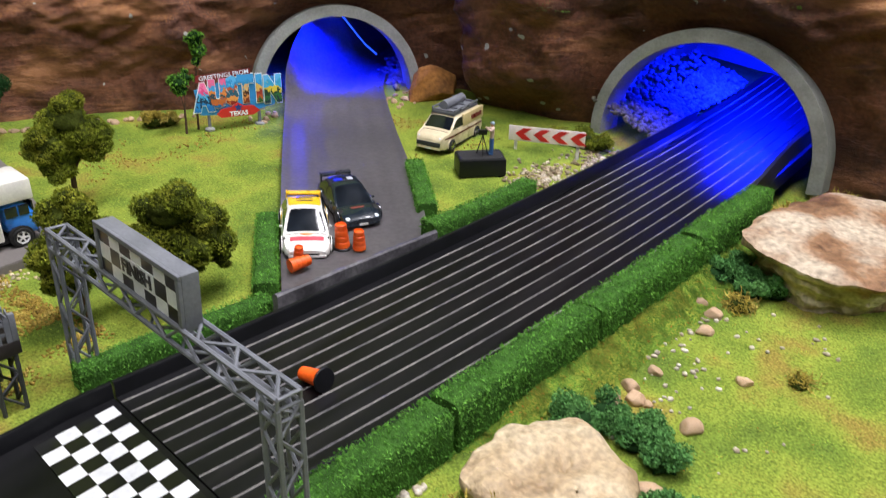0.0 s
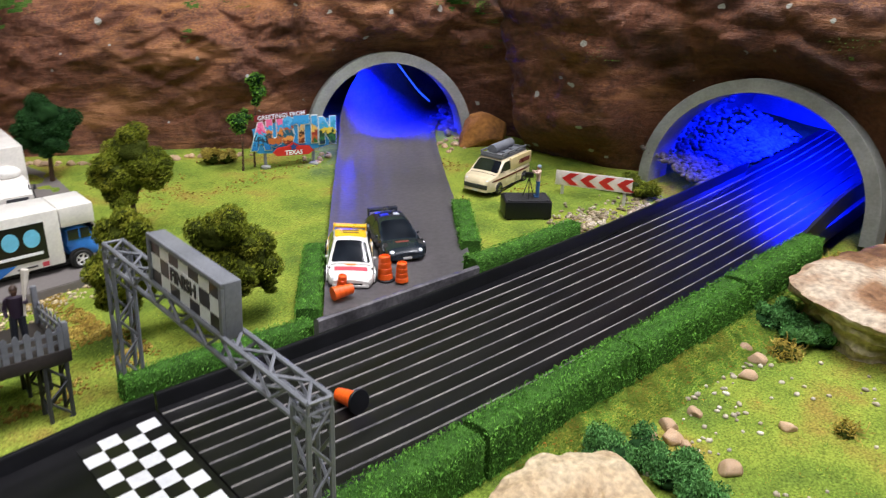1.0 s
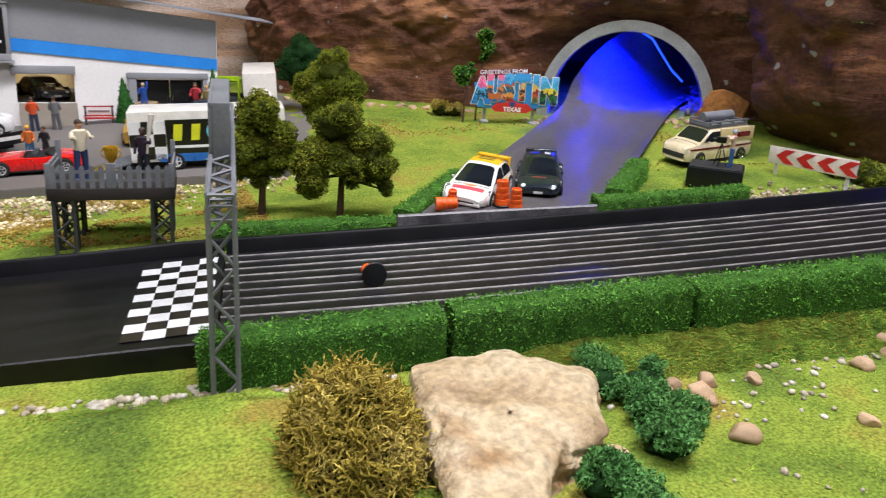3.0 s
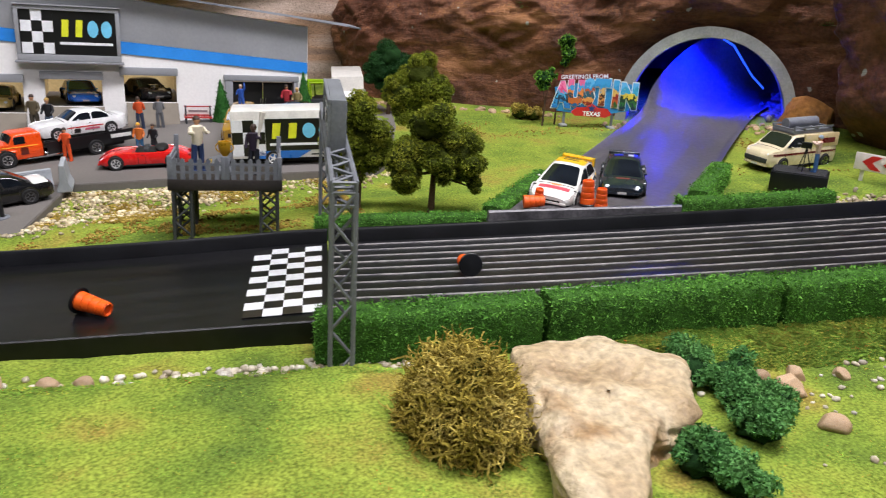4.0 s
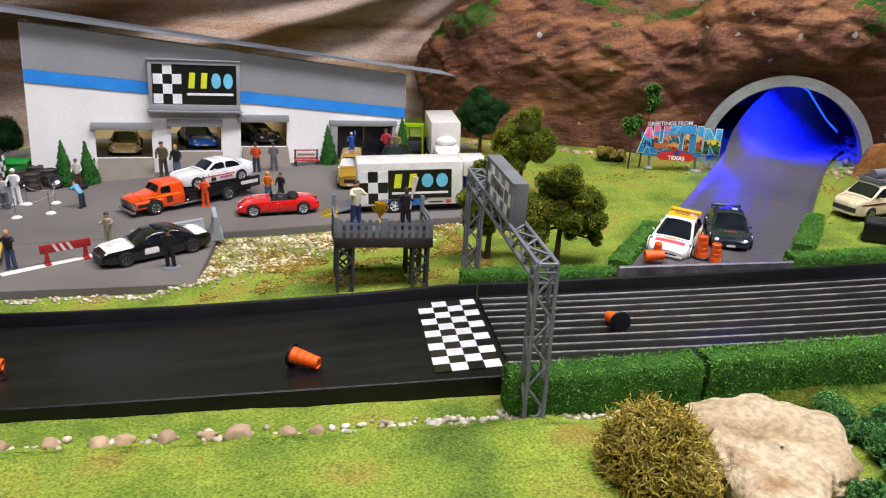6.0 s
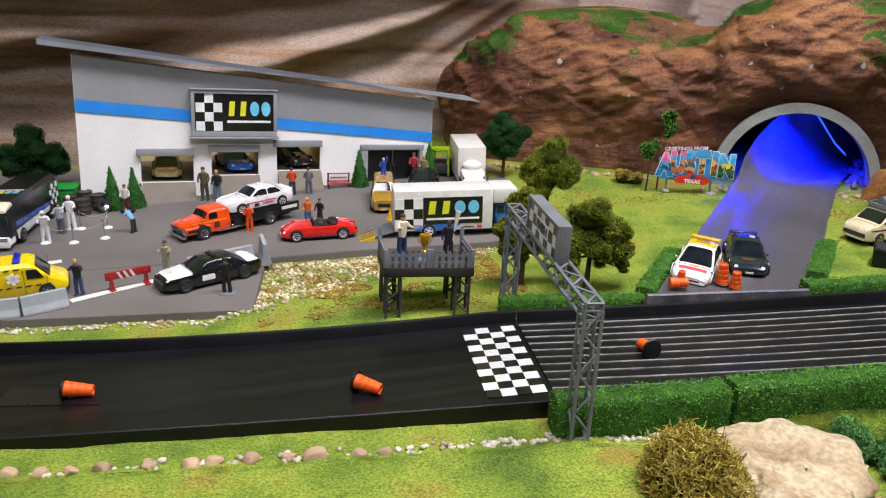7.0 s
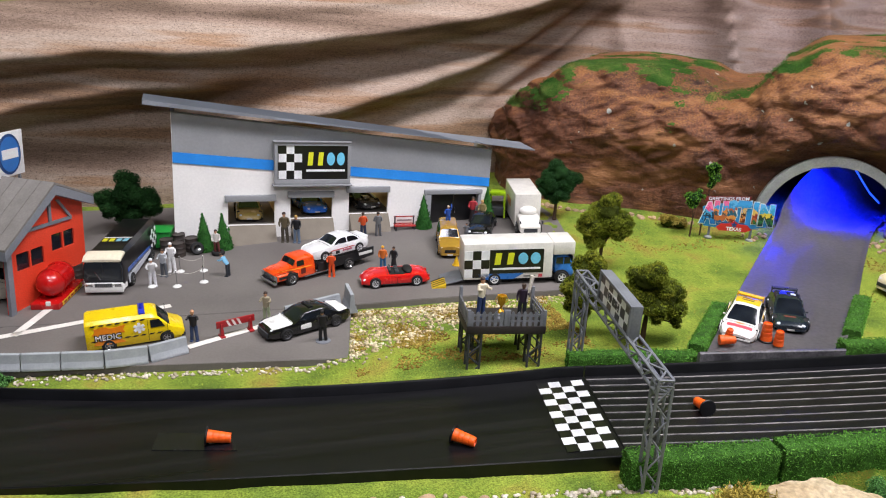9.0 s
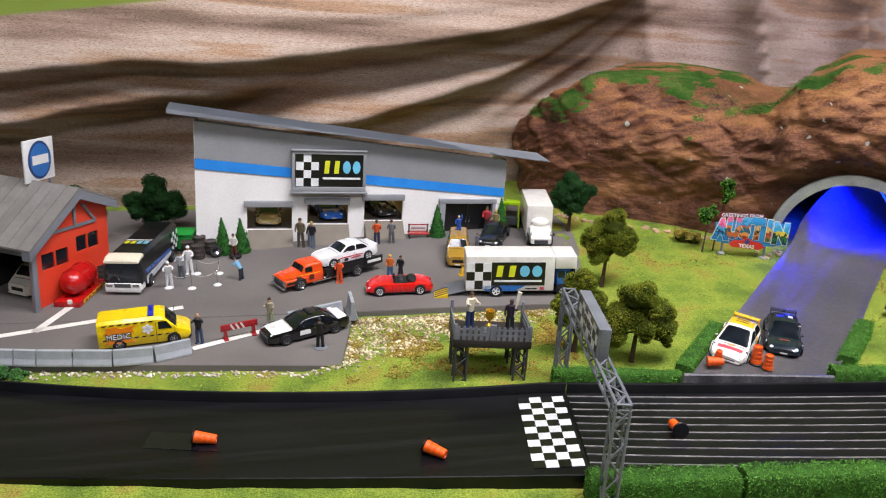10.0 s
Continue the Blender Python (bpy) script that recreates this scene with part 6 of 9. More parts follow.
def medic_van():
    L, W, H = 0.075, 0.030, 0.0262
    root = thing("ambulance_van", on_slope(-0.1715, 0.4450, 9.5), "yellow diecast ambulance van with blue beacon", "toy van", "diecast vehicles")
    yel = colour("#e6c60a")
    bm = loft([(-L / 2, 0.0020, H * 0.96, W * 0.96), (-L * 0.47, 0.0020, H, W), (L * 0.16, 0.0020, H, W), (L * 0.22, 0.0020, H * 0.96, W), (L * 0.36, 0.0020, H * 0.56, W * 0.99), (L * 0.46, 0.0020, H * 0.45, W * 0.95), (L * 0.5, 0.0045, H * 0.34, W * 0.85)])
    for wx in (L * 0.31, -L * 0.28):
        for s in (1, -1):
            add(bm, tube((wx, s * (W / 2 - 0.004), 0.0046), (wx, s * (W / 2 + 0.0002), 0.0046), 0.0056, sides=20), None, 1)
            wheel(root, wx, s * (W / 2 - 0.0016), 0.0048, 0.0044)
    part("body", bm, [yel, M_DARK], root, "yellow body")
    part("windscreen", loft([(L * 0.235, H * 0.86, H * 0.945, W * 0.80), (L * 0.352, H * 0.50, H * 0.585, W * 0.86)]), M_GLASS, root)
    part("bumper", box(L * 0.44, L * 0.51, -W * 0.44, W * 0.44, 0.003, 0.0062, 0.0008), M_DGREY, root)
    part("beacon", tube((0.006, 0, H), (0.006, 0, H + 0.0052), 0.0022, 0.0012, sides=10), colour("#1c2ca8"), root, "blue beacon")
    part("beacon", box(0.0035, 0.0085, -0.011, 0.011, H - 0.0002, H + 0.0012, 0.0004), colour("#1c2ca8"), root)
    for s in (1, -1):
        y = s * (W / 2 + 0.0001)
        part("window", upright([(0.0115, H * 0.58), (0.0225, H * 0.58), (0.0185, H * 0.84), (0.0115, H * 0.84)], y - 0.0003, y + 0.0003), M_GLASS, root, smooth=0)
        part("marking", upright([(-0.033, 0.0150), (-0.026, 0.0146), (-0.020, 0.0152), (-0.008, 0.0148), (-0.0095, 0.0178), (-0.007, 0.0212), (-0.013, 0.0204), (-0.0190, 0.0196), (-0.022, 0.0214), (-0.031, 0.0208), (-0.0305, 0.0178)], y - 0.0002, y + 0.0002), colour("#e8861a"), root, "orange side marking")
        part("marking", upright([(-0.032, 0.0062), (-0.020, 0.0058), (-0.008, 0.0064), (-0.011, 0.0090), (-0.020, 0.0098), (-0.030, 0.0096)], y - 0.0002, y + 0.0002), colour("#e8861a"), root, "orange side marking")
        for k in range(7):
            part("marking", upright([(-0.034 + k * 0.0062, 0.0225), (-0.0305 + k * 0.0062, 0.0225), (-0.0290 + k * 0.0062, 0.0236), (-0.0325 + k * 0.0062, 0.0236)], y - 0.0002, y + 0.0002), M_DARK, root, smooth=0)
        for k in range(10):
            part("marking", upright([(-0.034 + k * 0.0062, 0.0094), (-0.0305 + k * 0.0062, 0.0094), (-0.0290 + k * 0.0062, 0.0104), (-0.0325 + k * 0.0062, 0.0104)], y - 0.0003, y + 0.0003), M_DARK, root, smooth=0)
        for x in (0.0095, 0.0245):
            part("door_seam", box(x - 0.00015, x + 0.00015, y - 0.0002, y + 0.0002, 0.004, H * 0.86), M_DARK, root)
        for a in range(3):
            st = box(-0.0012, 0.0012, -0.0002, 0.0002, -0.0045, 0.0045)
            st.transform(Matrix.Translation((0.0028, y + s * 0.0003, 0.0165)) @ Matrix.Rotation(a * math.pi / 3, 4, "Y"))
            part("star", st, colour("#e8e8e8"), root, smooth=0)
        ob = part("lettering", text_mesh("MEDIC", 0.0066, 0.0001, 0.0007), M_DARK, root, "dark lettering outline")
        ob.matrix_local = Matrix.Translation((-0.021, y + s * 0.0004, 0.0122)) @ (FRONT if s < 0 else Matrix.Rotation(math.pi, 4, "Z") @ FRONT)
        me = text_mesh("MEDIC", 0.0066)
        ob = part("lettering", me, colour("#e8e6e0"), root, "white block lettering")
        ob.matrix_local = Matrix.Translation((-0.021, y + s * 0.0007, 0.0122)) @ (FRONT if s < 0 else Matrix.Rotation(math.pi, 4, "Z") @ FRONT)


medic_van()

# ---- finish gantry and camera deck ----
def lattice(bm, p, q, r_main, half, n, zig=True, up=None):
    """A square lattice girder from p to q."""
    p, q = Vector(p), Vector(q)
    t = (q - p).normalized()
    a = (up or Vector((0, 0, 1))).cross(t).normalized()
    b = t.cross(a).normalized()
    corners = [a * half + b * half, a * half - b * half, -a * half - b * half, -a * half + b * half]
    for c in corners:
        tube(p + c, q + c, r_main, sides=6, bm=bm)
    for k in range(n + 1):
        o = p.lerp(q, k / n)
        for i in range(4):
            if k in (0, n) or not zig:
                tube(o + corners[i], o + corners[(i + 1) % 4], r_main * 0.7, sides=5, bm=bm)
            if k < n:
                o2 = p.lerp(q, (k + 1) / n)
                c0, c1 = (corners[i], corners[(i + 1) % 4]) if k % 2 else (corners[(i + 1) % 4], corners[i])
                tube(o + c0, o2 + c1, r_main * 0.7, sides=5, bm=bm)
    return bm


def gantry():
    near, far = Vector((0.1495, 0.167, 0)), Vector((0.1705, 0.330, 0))
    root = thing("finish_gantry", Matrix.Translation((near.x, near.y, -0.006)), "grey plastic lattice finish gantry with checkered board", "gantry")
    d = far - near
    t = d.normalized()
    zt = 0.0725
    part("post", lattice(bmesh.new(), (0, 0, -0.004), (0, 0, zt), 0.0010, 0.0044, 7, up=t), M_GREYPL, root)
    part("post", lattice(bmesh.new(), (d.x, d.y, 0.006), (d.x, d.y, zt + 0.008), 0.0010, 0.0044, 7, up=t), M_GREYPL, root)
    a = Vector((0, 0, zt - 0.0005)) - t * 0.0044
    b = Vector((d.x, d.y, zt + 0.0075)) + t * 0.0044
    part("beam", lattice(bmesh.new(), a, b, 0.0010, 0.0044, 15), M_GREYPL, root)
    yaw = math.degrees(math.atan2(t.y, t.x))
    m = Matrix.Translation(t * 0.083 + Vector((0, 0, zt + 0.0065))) @ pose(0, 0, 0, 0, 0, yaw - 180) @ pose(0, 0, 0, 0, 2.8, 0)
    w, h = 0.065, 0.0228
    fr = box(-w / 2, w / 2, -0.0035, 0.0035, 0, h, 0.0008)
    put(part("board", fr, M_GREYPL, root, "thick grey sign board"), m)
    face = m @ Matrix.Translation((0, -0.0036, 0))
    # raised rim round seven by three checks
    for x0, x1, z0, z1 in ((-w / 2, w / 2, 0, 0.0024), (-w / 2, w / 2, h - 0.0022, h), (-w / 2, -w / 2 + 0.0024, 0.0024, h - 0.0022), (w / 2 - 0.0024, w / 2, 0.0024, h - 0.0022)):
        put(part("rim", box(x0, x1, -0.0012, 0.0002, z0, z1, 0.0003), M_GREYPL, root), face)
    sx, rows = (w - 0.0048) / 7, (0.0024, 0.0081, 0.0150, h - 0.0022)
    for i in range(7):
        for j in range(3):
            bm = box(-w / 2 + 0.0024 + i * sx, -w / 2 + 0.0024 + (i + 1) * sx, -0.0003, 0, rows[j], rows[j + 1])
            put(part("check_square", bm, M_CHECKW if (i + j) % 2 else M_BLACK, root, smooth=0), face)
    put(part("name_plate", box(-1.5 * sx, 1.5 * sx, -0.0006, -0.0003, rows[1] - 0.0006, rows[2] + 0.0006), M_CHECKW, root, "white name plate"), face)
    ob = part("lettering", text_mesh("FINISH", 0.0078, 0.0002, 0.0002), M_BLACK, root, "black block lettering")
    ob.matrix_local = face @ Matrix.Translation((0, -0.0008, 0.01155)) @ FRONT


gantry()


def deck():
    root = thing("camera_deck", Matrix.Translation((0.1145, 0.353, 0.0)) @ pose(0, 0, 0, 0, 0, -5), "raised black deck with grey picket rail on lattice legs", "platform")
    w, dp, z1 = 0.0315, 0.0205, 0.0345
    part("floor_board", box(-w, w, -dp, dp, z1 - 0.0065, z1, 0.0006), mat("deck_board", ["#1d1816", "#2c2522"], 0.6, scale=60, fine=500, fine_mix=0.3, stretch=(1, 8, 1)), root, "black deck board")
    for sx in (-1, 1):
        for sy in (-1, 1):
            part("leg", lattice(bmesh.new(), (sx * 0.0240, sy * 0.0145, -0.008), (sx * 0.0240, sy * 0.0145, z1 - 0.0066), 0.0010, 0.0048, 4, up=Vector((0, 1, 0))), M_DGREY, root)

    def rail(p, q, n):
        p, q = Vector(p), Vector(q)
        t = (q - p).normalized()
        rot = Matrix.Rotation(math.atan2(t.y, t.x), 4, "Z")
        ln = (q - p).length
        for z in (0.0032, 0.0078):
            b = box(0, ln, -0.0004, 0.0004, z1 + z, z1 + z + 0.0014)
            b.transform(Matrix.Translation(p) @ rot)
            part("rail", b, M_GREYPL, root)
        for k in range(n):
            x = ln * (k + 0.5) / n
            b = upright([(x - 0.0013, z1), (x + 0.0013, z1), (x + 0.0013, z1 + 0.0108), (x, z1 + 0.0122), (x - 0.0013, z1 + 0.0108)], -0.0010, -0.0004)
            b.transform(Matrix.Translation(p) @ rot)
            part("picket", b, M_GREYPL, root, smooth=0)
    e = 0.0015
    rail((-w + e, -dp + e, 0), (-0.0022, -dp + e, 0), 6)
    rail((0.0022, -dp + e, 0), (w - e, -dp + e, 0), 6)
    rail((w - e, -dp + e, 0), (w - e, dp - e, 0), 7)
    rail((-w + e, dp - e, 0), (-w + e, -dp + e, 0), 7)
    for x, y, h in ((-w + e, -dp + e, 0.013), (w - e, -dp + e, 0.013), (-w + e, dp - e, 0.019), (w - e, dp - e, 0.019), (-0.0012, -dp + e, 0.013), (0.0012, -dp + e, 0.013)):
        part("rail_post", box(x - 0.0013, x + 0.0013, y - 0.0013, y + 0.0013, z1, z1 + h, 0.0003), M_GREYPL, root)


deck()
DECK = Matrix.Translation((0.1145, 0.353, 0.0345)) @ pose(0, 0, 0, 0, 0, -5)


def trophy():
    root = thing("trophy", DECK @ Matrix.Translation((-0.001, -0.002, 0.0)) @ Matrix.Diagonal((0.85, 0.85, 1.3, 1)), "golden trophy cup on a grey round base", "trophy")
    gold = mat("gold", ["#c8941c", "#e0b43a"], 0.3, metal=0.45, scale=200, fine=900, fine_mix=0.06)
    part("base", lathe([(0.0075, 0), (0.0075, 0.001), (0.005, 0.003), (0.0045, 0.0032)], 16), M_GREYPL, root)
    part("cup", lathe([(0.003, 0.0032), (0.003, 0.0045), (0.001, 0.0060), (0.001, 0.0072), (0.003, 0.009), (0.0042, 0.0118), (0.0044, 0.0145), (0.0038, 0.0145), (0.0034, 0.012), (0.0005, 0.0105)], 16), gold, root, "polished gold cup")
    for s in (1, -1):
        bm = bmesh.new()
        pts = [Vector((s * (0.0035 + 0.0025 * math.sin(k / 6 * math.pi)), 0, 0.0095 + 0.0045 * k / 6)) for k in range(7)]
        for a, b in zip(pts, pts[1:]):
            tube(a, b, 0.0004, sides=5, bm=bm)
        part("handle", bm, gold, root)


trophy()


# ---- figurines: plain painted shapes, one mesh each ----
def figurine(m, h, top, legs, head="#b98a68", label="", base=False, arms=(20, 20), stoop=0, hat=None, long=False, hold=None):
    bm = bmesh.new()
    w = h * 0.11
    if long:
        tube((0, 0, 0.02 * h), (0, 0, 0.5 * h), w * 1.3, w * 0.8, 10, bm)
    else:
        for s in (1, -1):
            tube((0, s * w * 0.75, 0), (0, s * w * 0.5, 0.5 * h), w * 0.42, w * 0.55, 8, bm)
            add(bm, box(-w * 0.4, w * 0.9, s * w * 0.75 - w * 0.4, s * w * 0.75 + w * 0.4, 0, 0.035 * h, 0.0001))
    up = bmesh.new()
    t = bmesh.new()
    bmesh.ops.create_cone(t, cap_ends=True, segments=12, radius1=w * 0.85, radius2=w * 1.15, depth=0.34 * h)
    t.transform(Matrix.Translation((0, 0, 0.65 * h)) @ Matrix.Diagonal((0.62, 1, 1, 1)))
    add(up, t)
    add(up, ball((0, 0, 0.80 * h), w * 1.1, (0.6, 1.02, 0.42)))
    for s, a in zip((1, -1), arms):
        sh = Vector((0, s * w * 1.05, 0.79 * h))
        el = sh + Vector((0.06 * h * math.sin(radians(a)), s * 0.04 * h, -0.16 * h * math.cos(radians(a))))
        hand_at = el + Vector((0.13 * h * math.sin(radians(a + 40)), -s * 0.02 * h, -0.13 * h * math.cos(radians(a + 40))))
        tube(sh, el, w * 0.36, w * 0.32, 7, up)
        tube(el, hand_at, w * 0.32, w * 0.24, 7, up)
    head_bm = ball((0, 0, 0.925 * h), 0.068 * h, (0.95, 0.85, 1.1))
    tube((0, 0, 0.82 * h), (0, 0, 0.88 * h), w * 0.35, sides=8, bm=head_bm)
    cap = ball((-0.006 * h, 0, 0.945 * h), 0.069 * h, (1, 0.9, 0.95))
    bend = Matrix.Translation((0, 0, 0.5 * h)) @ Matrix.Rotation(radians(stoop), 4, "Y") @ Matrix.Translation((0, 0, -0.5 * h))
    add(bm, up, bend, 1)
    add(bm, head_bm, bend, 2)
    add(bm, cap, bend, 3)
    if base:
        add(bm, lathe([(0.22 * h, 0), (0.22 * h, 0.02 * h), (0.2 * h, 0.03 * h), (0.002, 0.03 * h)], 20), None, 4)
    if hold:
        for p, q, r, r2 in hold:
            tube(p, q, r, r2, 8, up := bmesh.new())
            add(bm, up, None, 4)
    cap_hex = hat or "#3a2a20"
    ob = part("figurine", bm, [colour(legs, 0.6, 0), colour(top, 0.6, 0), colour(head, 0.6, 0), colour(cap_hex, 0.6, 0), M_GREYPL if not hold else colour("#d8d0c4", 0.6, 0)])
    ob.matrix_world = m
    return tagged(ob, label, "figurine", "painted figurines")


def stand(x, y, turn, h, top, legs, label, dz=0.0, **k):
    figurine(on_slope(x, y, turn, dz), h, top, legs, label=label, **k)


figurine(DECK @ Matrix.Translation((-0.0165, 0.002, 0)) @ pose(0, 0, 0, 0, 0, -60), 0.0325, "#d8cdb4", "#24365c", label="painted figurine in cream shirt standing on the deck", arms=(60, 60))
figurine(DECK @ Matrix.Translation((0.0155, -0.004, 0)) @ pose(0, 0, 0, 0, 0, -110), 0.0295, "#2a1c30", "#1c2028", head="#5a4034", label="painted figurine in purple shirt raising a pale flag", arms=(70, -10),
         hold=[((0.003, 0.0035, 0.016), (0.0022, 0.0045, 0.028), 0.0006, 0.0007), ((0.0022, 0.0045, 0.026), (0.001, 0.0060, 0.037), 0.0010, 0.0019)])
stand(-0.1705, 0.560, -80, 0.030, "#d8d8d8", "#d4d4d8", "white-suited figurine by the rope line", arms=(70, 60), stoop=10, hat="#d8d8d8")
stand(-0.1625, 0.585, 250, 0.029, "#b0b4b8", "#50555c", "grey painted figurine by the rope line", arms=(60, 50))
stand(-0.1555, 0.595, 260, 0.032, "#dcdcdc", "#dcdcdc", "white-suited figurine beside the barrels", arms=(50, 50), hat="#dcdcdc")
stand(-0.1005, 0.573, 150, 0.026, "#74aed0", "#2c3038", "stooping figurine in light blue shirt", arms=(80, 80), stoop=38)
stand(-0.1135, 0.640, 260, 0.027, "#d0ccc4", "#5a2c28", "figurine in white top standing in a tyre", dz=0.001)
stand(-0.1245, 0.4315, 260, 0.028, "#16161a", "#2c3c5c", "figurine in black vest with folded arms", arms=(70, 70), hat="#b98a68")
stand(-0.0650, 0.4575, 250, 0.0285, "#9a9078", "#8c9478", "figurine in khaki uniform behind the police car", arms=(60, 60))
stand(-0.0205, 0.4095, 80, 0.0285, "#18181a", "#141416", "figurine in black uniform on a round base", base=True, arms=(60, 30), hat="#141416")
stand(0.0010, 0.5515, 260, 0.0265, "#d8501c", "#d8501c", "figurine in orange overalls beside the flatbed", arms=(60, 40))
stand(0.0545, 0.5595, 260, 0.0265, "#d0702c", "#34648c", "figurine with yellow hair behind the convertible", hat="#e0a82c")
stand(0.0655, 0.5575, 240, 0.0255, "#1c1c20", "#1c1c20", "figurine in black dress behind the convertible", long=True)
stand(-0.0400, 0.667, 260, 0.035, "#5c523c", "#4a4438", "figurine in brown jacket before the garage")
stand(-0.0270, 0.6610, 250, 0.0325, "#1a1a1e", "#5c6c80", "figurine in black top before the garage", hat="#a88848")
stand(0.0490, 0.6660, 90, 0.030, "#d05020", "#28324a", "figurine in orange shirt near the ramp")
stand(0.0665, 0.6665, 90, 0.0295, "#6c6e70", "#5a5c60", "grey painted figurine near the ramp")
stand(0.1890, 0.6975, 255, 0.032, "#a83038", "#22181a", "figurine in red dress by the dark door", long=True, arms=(60, 30))
stand(0.1985, 0.6890, 245, 0.030, "#8a7c50", "#7a7248", "figurine in straw hat by the dark door", long=True, hat="#c8a060")
stand(0.1640, 0.6345, 250, 0.020, "#70747a", "#5c6066", "small grey figurine beside the coupe", arms=(80, 80))
figurine(on_slope(0.1395, 0.628, 255, 0.0200), 0.024, "#2050a8", "#2050a8", label="figurine in blue suit standing in the van hatch", arms=(165, 40), hat="#c8b49c")


# ---- loose things on the pavement ----
def barrel(x, y, dz=0.0, m=None, h=0.0155, r=0.0068):
    root = thing("barrel", m or on_slope(x, y, 0, dz), "dark weathered ribbed oil barrel", "barrel", "oil barrels")
    prof = [(r * 0.9, 0), (r, 0.0006)]
    for k in range(1, 3):
        z = h * k / 3
        prof += [(r, z - 0.0008), (r * 1.06, z), (r, z + 0.0008)]
    prof += [(r, h - 0.0006), (r * 1.04, h), (r * 0.95, h), (r * 0.93, h - 0.0008), (0.0003, h - 0.0008)]
    part("drum", lathe(prof, 20), M_BARREL, root)


for bx, by in ((-0.1660, 0.656), (-0.1525, 0.642), (-0.1405, 0.656), (-0.1545, 0.671), (-0.2585, 0.604), (-0.2455, 0.596)):
    barrel(bx, by)


def tyre_ring(x, y, tilt):
    m = on_slope(x, y, 0, 0.0022 if not tilt else 0.0068) @ pose(0, 0, 0, tilt, 0, 20)
    root = thing("tyre", m, "loose black rubber tyre", "tyre", "loose tyres")
    part("ring", lathe([(0.0038, -0.002), (0.0062, -0.0022), (0.0070, -0.001), (0.0070, 0.001), (0.0062, 0.0022), (0.0038, 0.002), (0.0038, 0.0)], 22), M_TYRE, root)
    if tilt:
        part("rim", lathe([(0.0037, -0.0012), (0.0037, 0.0014), (0.0005, 0.0010)], 18), M_CHROME, root)


tyre_ring(-0.1125, 0.6385, 0)
tyre_ring(-0.1345, 0.6435, 68)


def skip():
    m = on_slope(-0.185, 0.678, -6)
    root = thing("skip", m, "bright green open waste skip behind the coach", "skip")
    part("shell", upright([(-0.010, 0.003), (0.022, 0.003), (0.024, 0.020), (-0.016, 0.014)], -0.012, 0.012, 0.0006), colour("#1c8a34", 0.5), root)
    part("rim", box(-0.017, 0.025, -0.013, 0.013, 0.0196, 0.0212, 0.0004), colour("#1c8a34", 0.5), root)


skip()


def rope_post(x, y):
    root = thing("barrier_post", on_slope(x, y), "small white rope barrier post on round foot", "post", "rope posts")
    part("foot", lathe([(0.0042, 0), (0.0042, 0.0006), (0.0025, 0.0018), (0.0005, 0.0022)], 16), colour("#d8d8d4", 0.4), root)
    part("stem", tube((0, 0, 0.002), (0, 0, 0.0165), 0.0004, sides=8), M_CHROME, root)
    part("knob", ball((0, 0, 0.0168), 0.0008), M_CHROME, root)


POSTS = [(-0.1715, 0.559), (-0.1480, 0.5545), (-0.1235, 0.561), (-0.1250, 0.592), (-0.1480, 0.594)]
for px, py in POSTS:
    rope_post(px, py)


def rope(a, b):
    pa, pb = on_slope(*a).translation, on_slope(*b).translation
    bm = bmesh.new()
    pts = [pa.lerp(pb, k / 10) + Vector((0, 0, 0.0155 - 0.004 * math.sin(k / 10 * math.pi))) for k in range(11)]
    for p, q in zip(pts, pts[1:]):
        tube(p, q, 0.00016, sides=5, bm=bm)
    tagged(part("rope", bm, colour("#cfcac0", 0.7)), "thin pale rope slung between barrier posts", "rope", "ropes")


for a, b in zip(POSTS, POSTS[1:]):
    rope(a, b)


def jersey(p, q, h=0.0135, label="grey concrete barrier block on the pavement edge"):
    p, q = Vector((*p, 0)), Vector((*q, 0))
    t = q - p
    mid = (p + q) / 2
    m = on_slope(mid.x, mid.y, math.degrees(math.atan2(t.y, t.x)))
    ob = bmesh.new()
    L = t.length / 2 - 0.0004
    prof = [(-0.0048, 0), (0.0048, 0), (0.0048, 0.0022), (0.0024, 0.0060), (0.0016, h), (-0.0016, h), (-0.0024, 0.0060), (-0.0048, 0.0022)]
    a = [ob.verts.new((-L, y, z)) for y, z in prof]
    b = [ob.verts.new((L, y, z)) for y, z in prof]
    for k in range(8):
        ob.faces.new((a[k], a[(k + 1) % 8], b[(k + 1) % 8], b[k]))
    ob.faces.new(a), ob.faces.new(b)
    bmesh.ops.bevel(ob, geom=ob.edges[:], offset=0.0004, segments=1, affect="EDGES")
    o = part("concrete_barrier", ob, M_JERSEY)
    o.matrix_world = m
    tagged(o, label, "barrier", "concrete barriers")


JB = [(-0.330, 0.4235), (-0.299, 0.417), (-0.268, 0.412), (-0.2494, 0.4085), (-0.2203, 0.4045), (-0.1888, 0.4005), (-0.1570, 0.4025), (-0.1290, 0.4140)]
for a, b in zip(JB, JB[1:]):
    jersey(a, b)
jersey((-0.0500, 0.4560), (0.0010, 0.4760), 0.0135, "grey concrete barrier behind the police car")
jersey((0.0105, 0.4580), (0.0085, 0.4860), 0.0190, "tall grey concrete barrier end on")


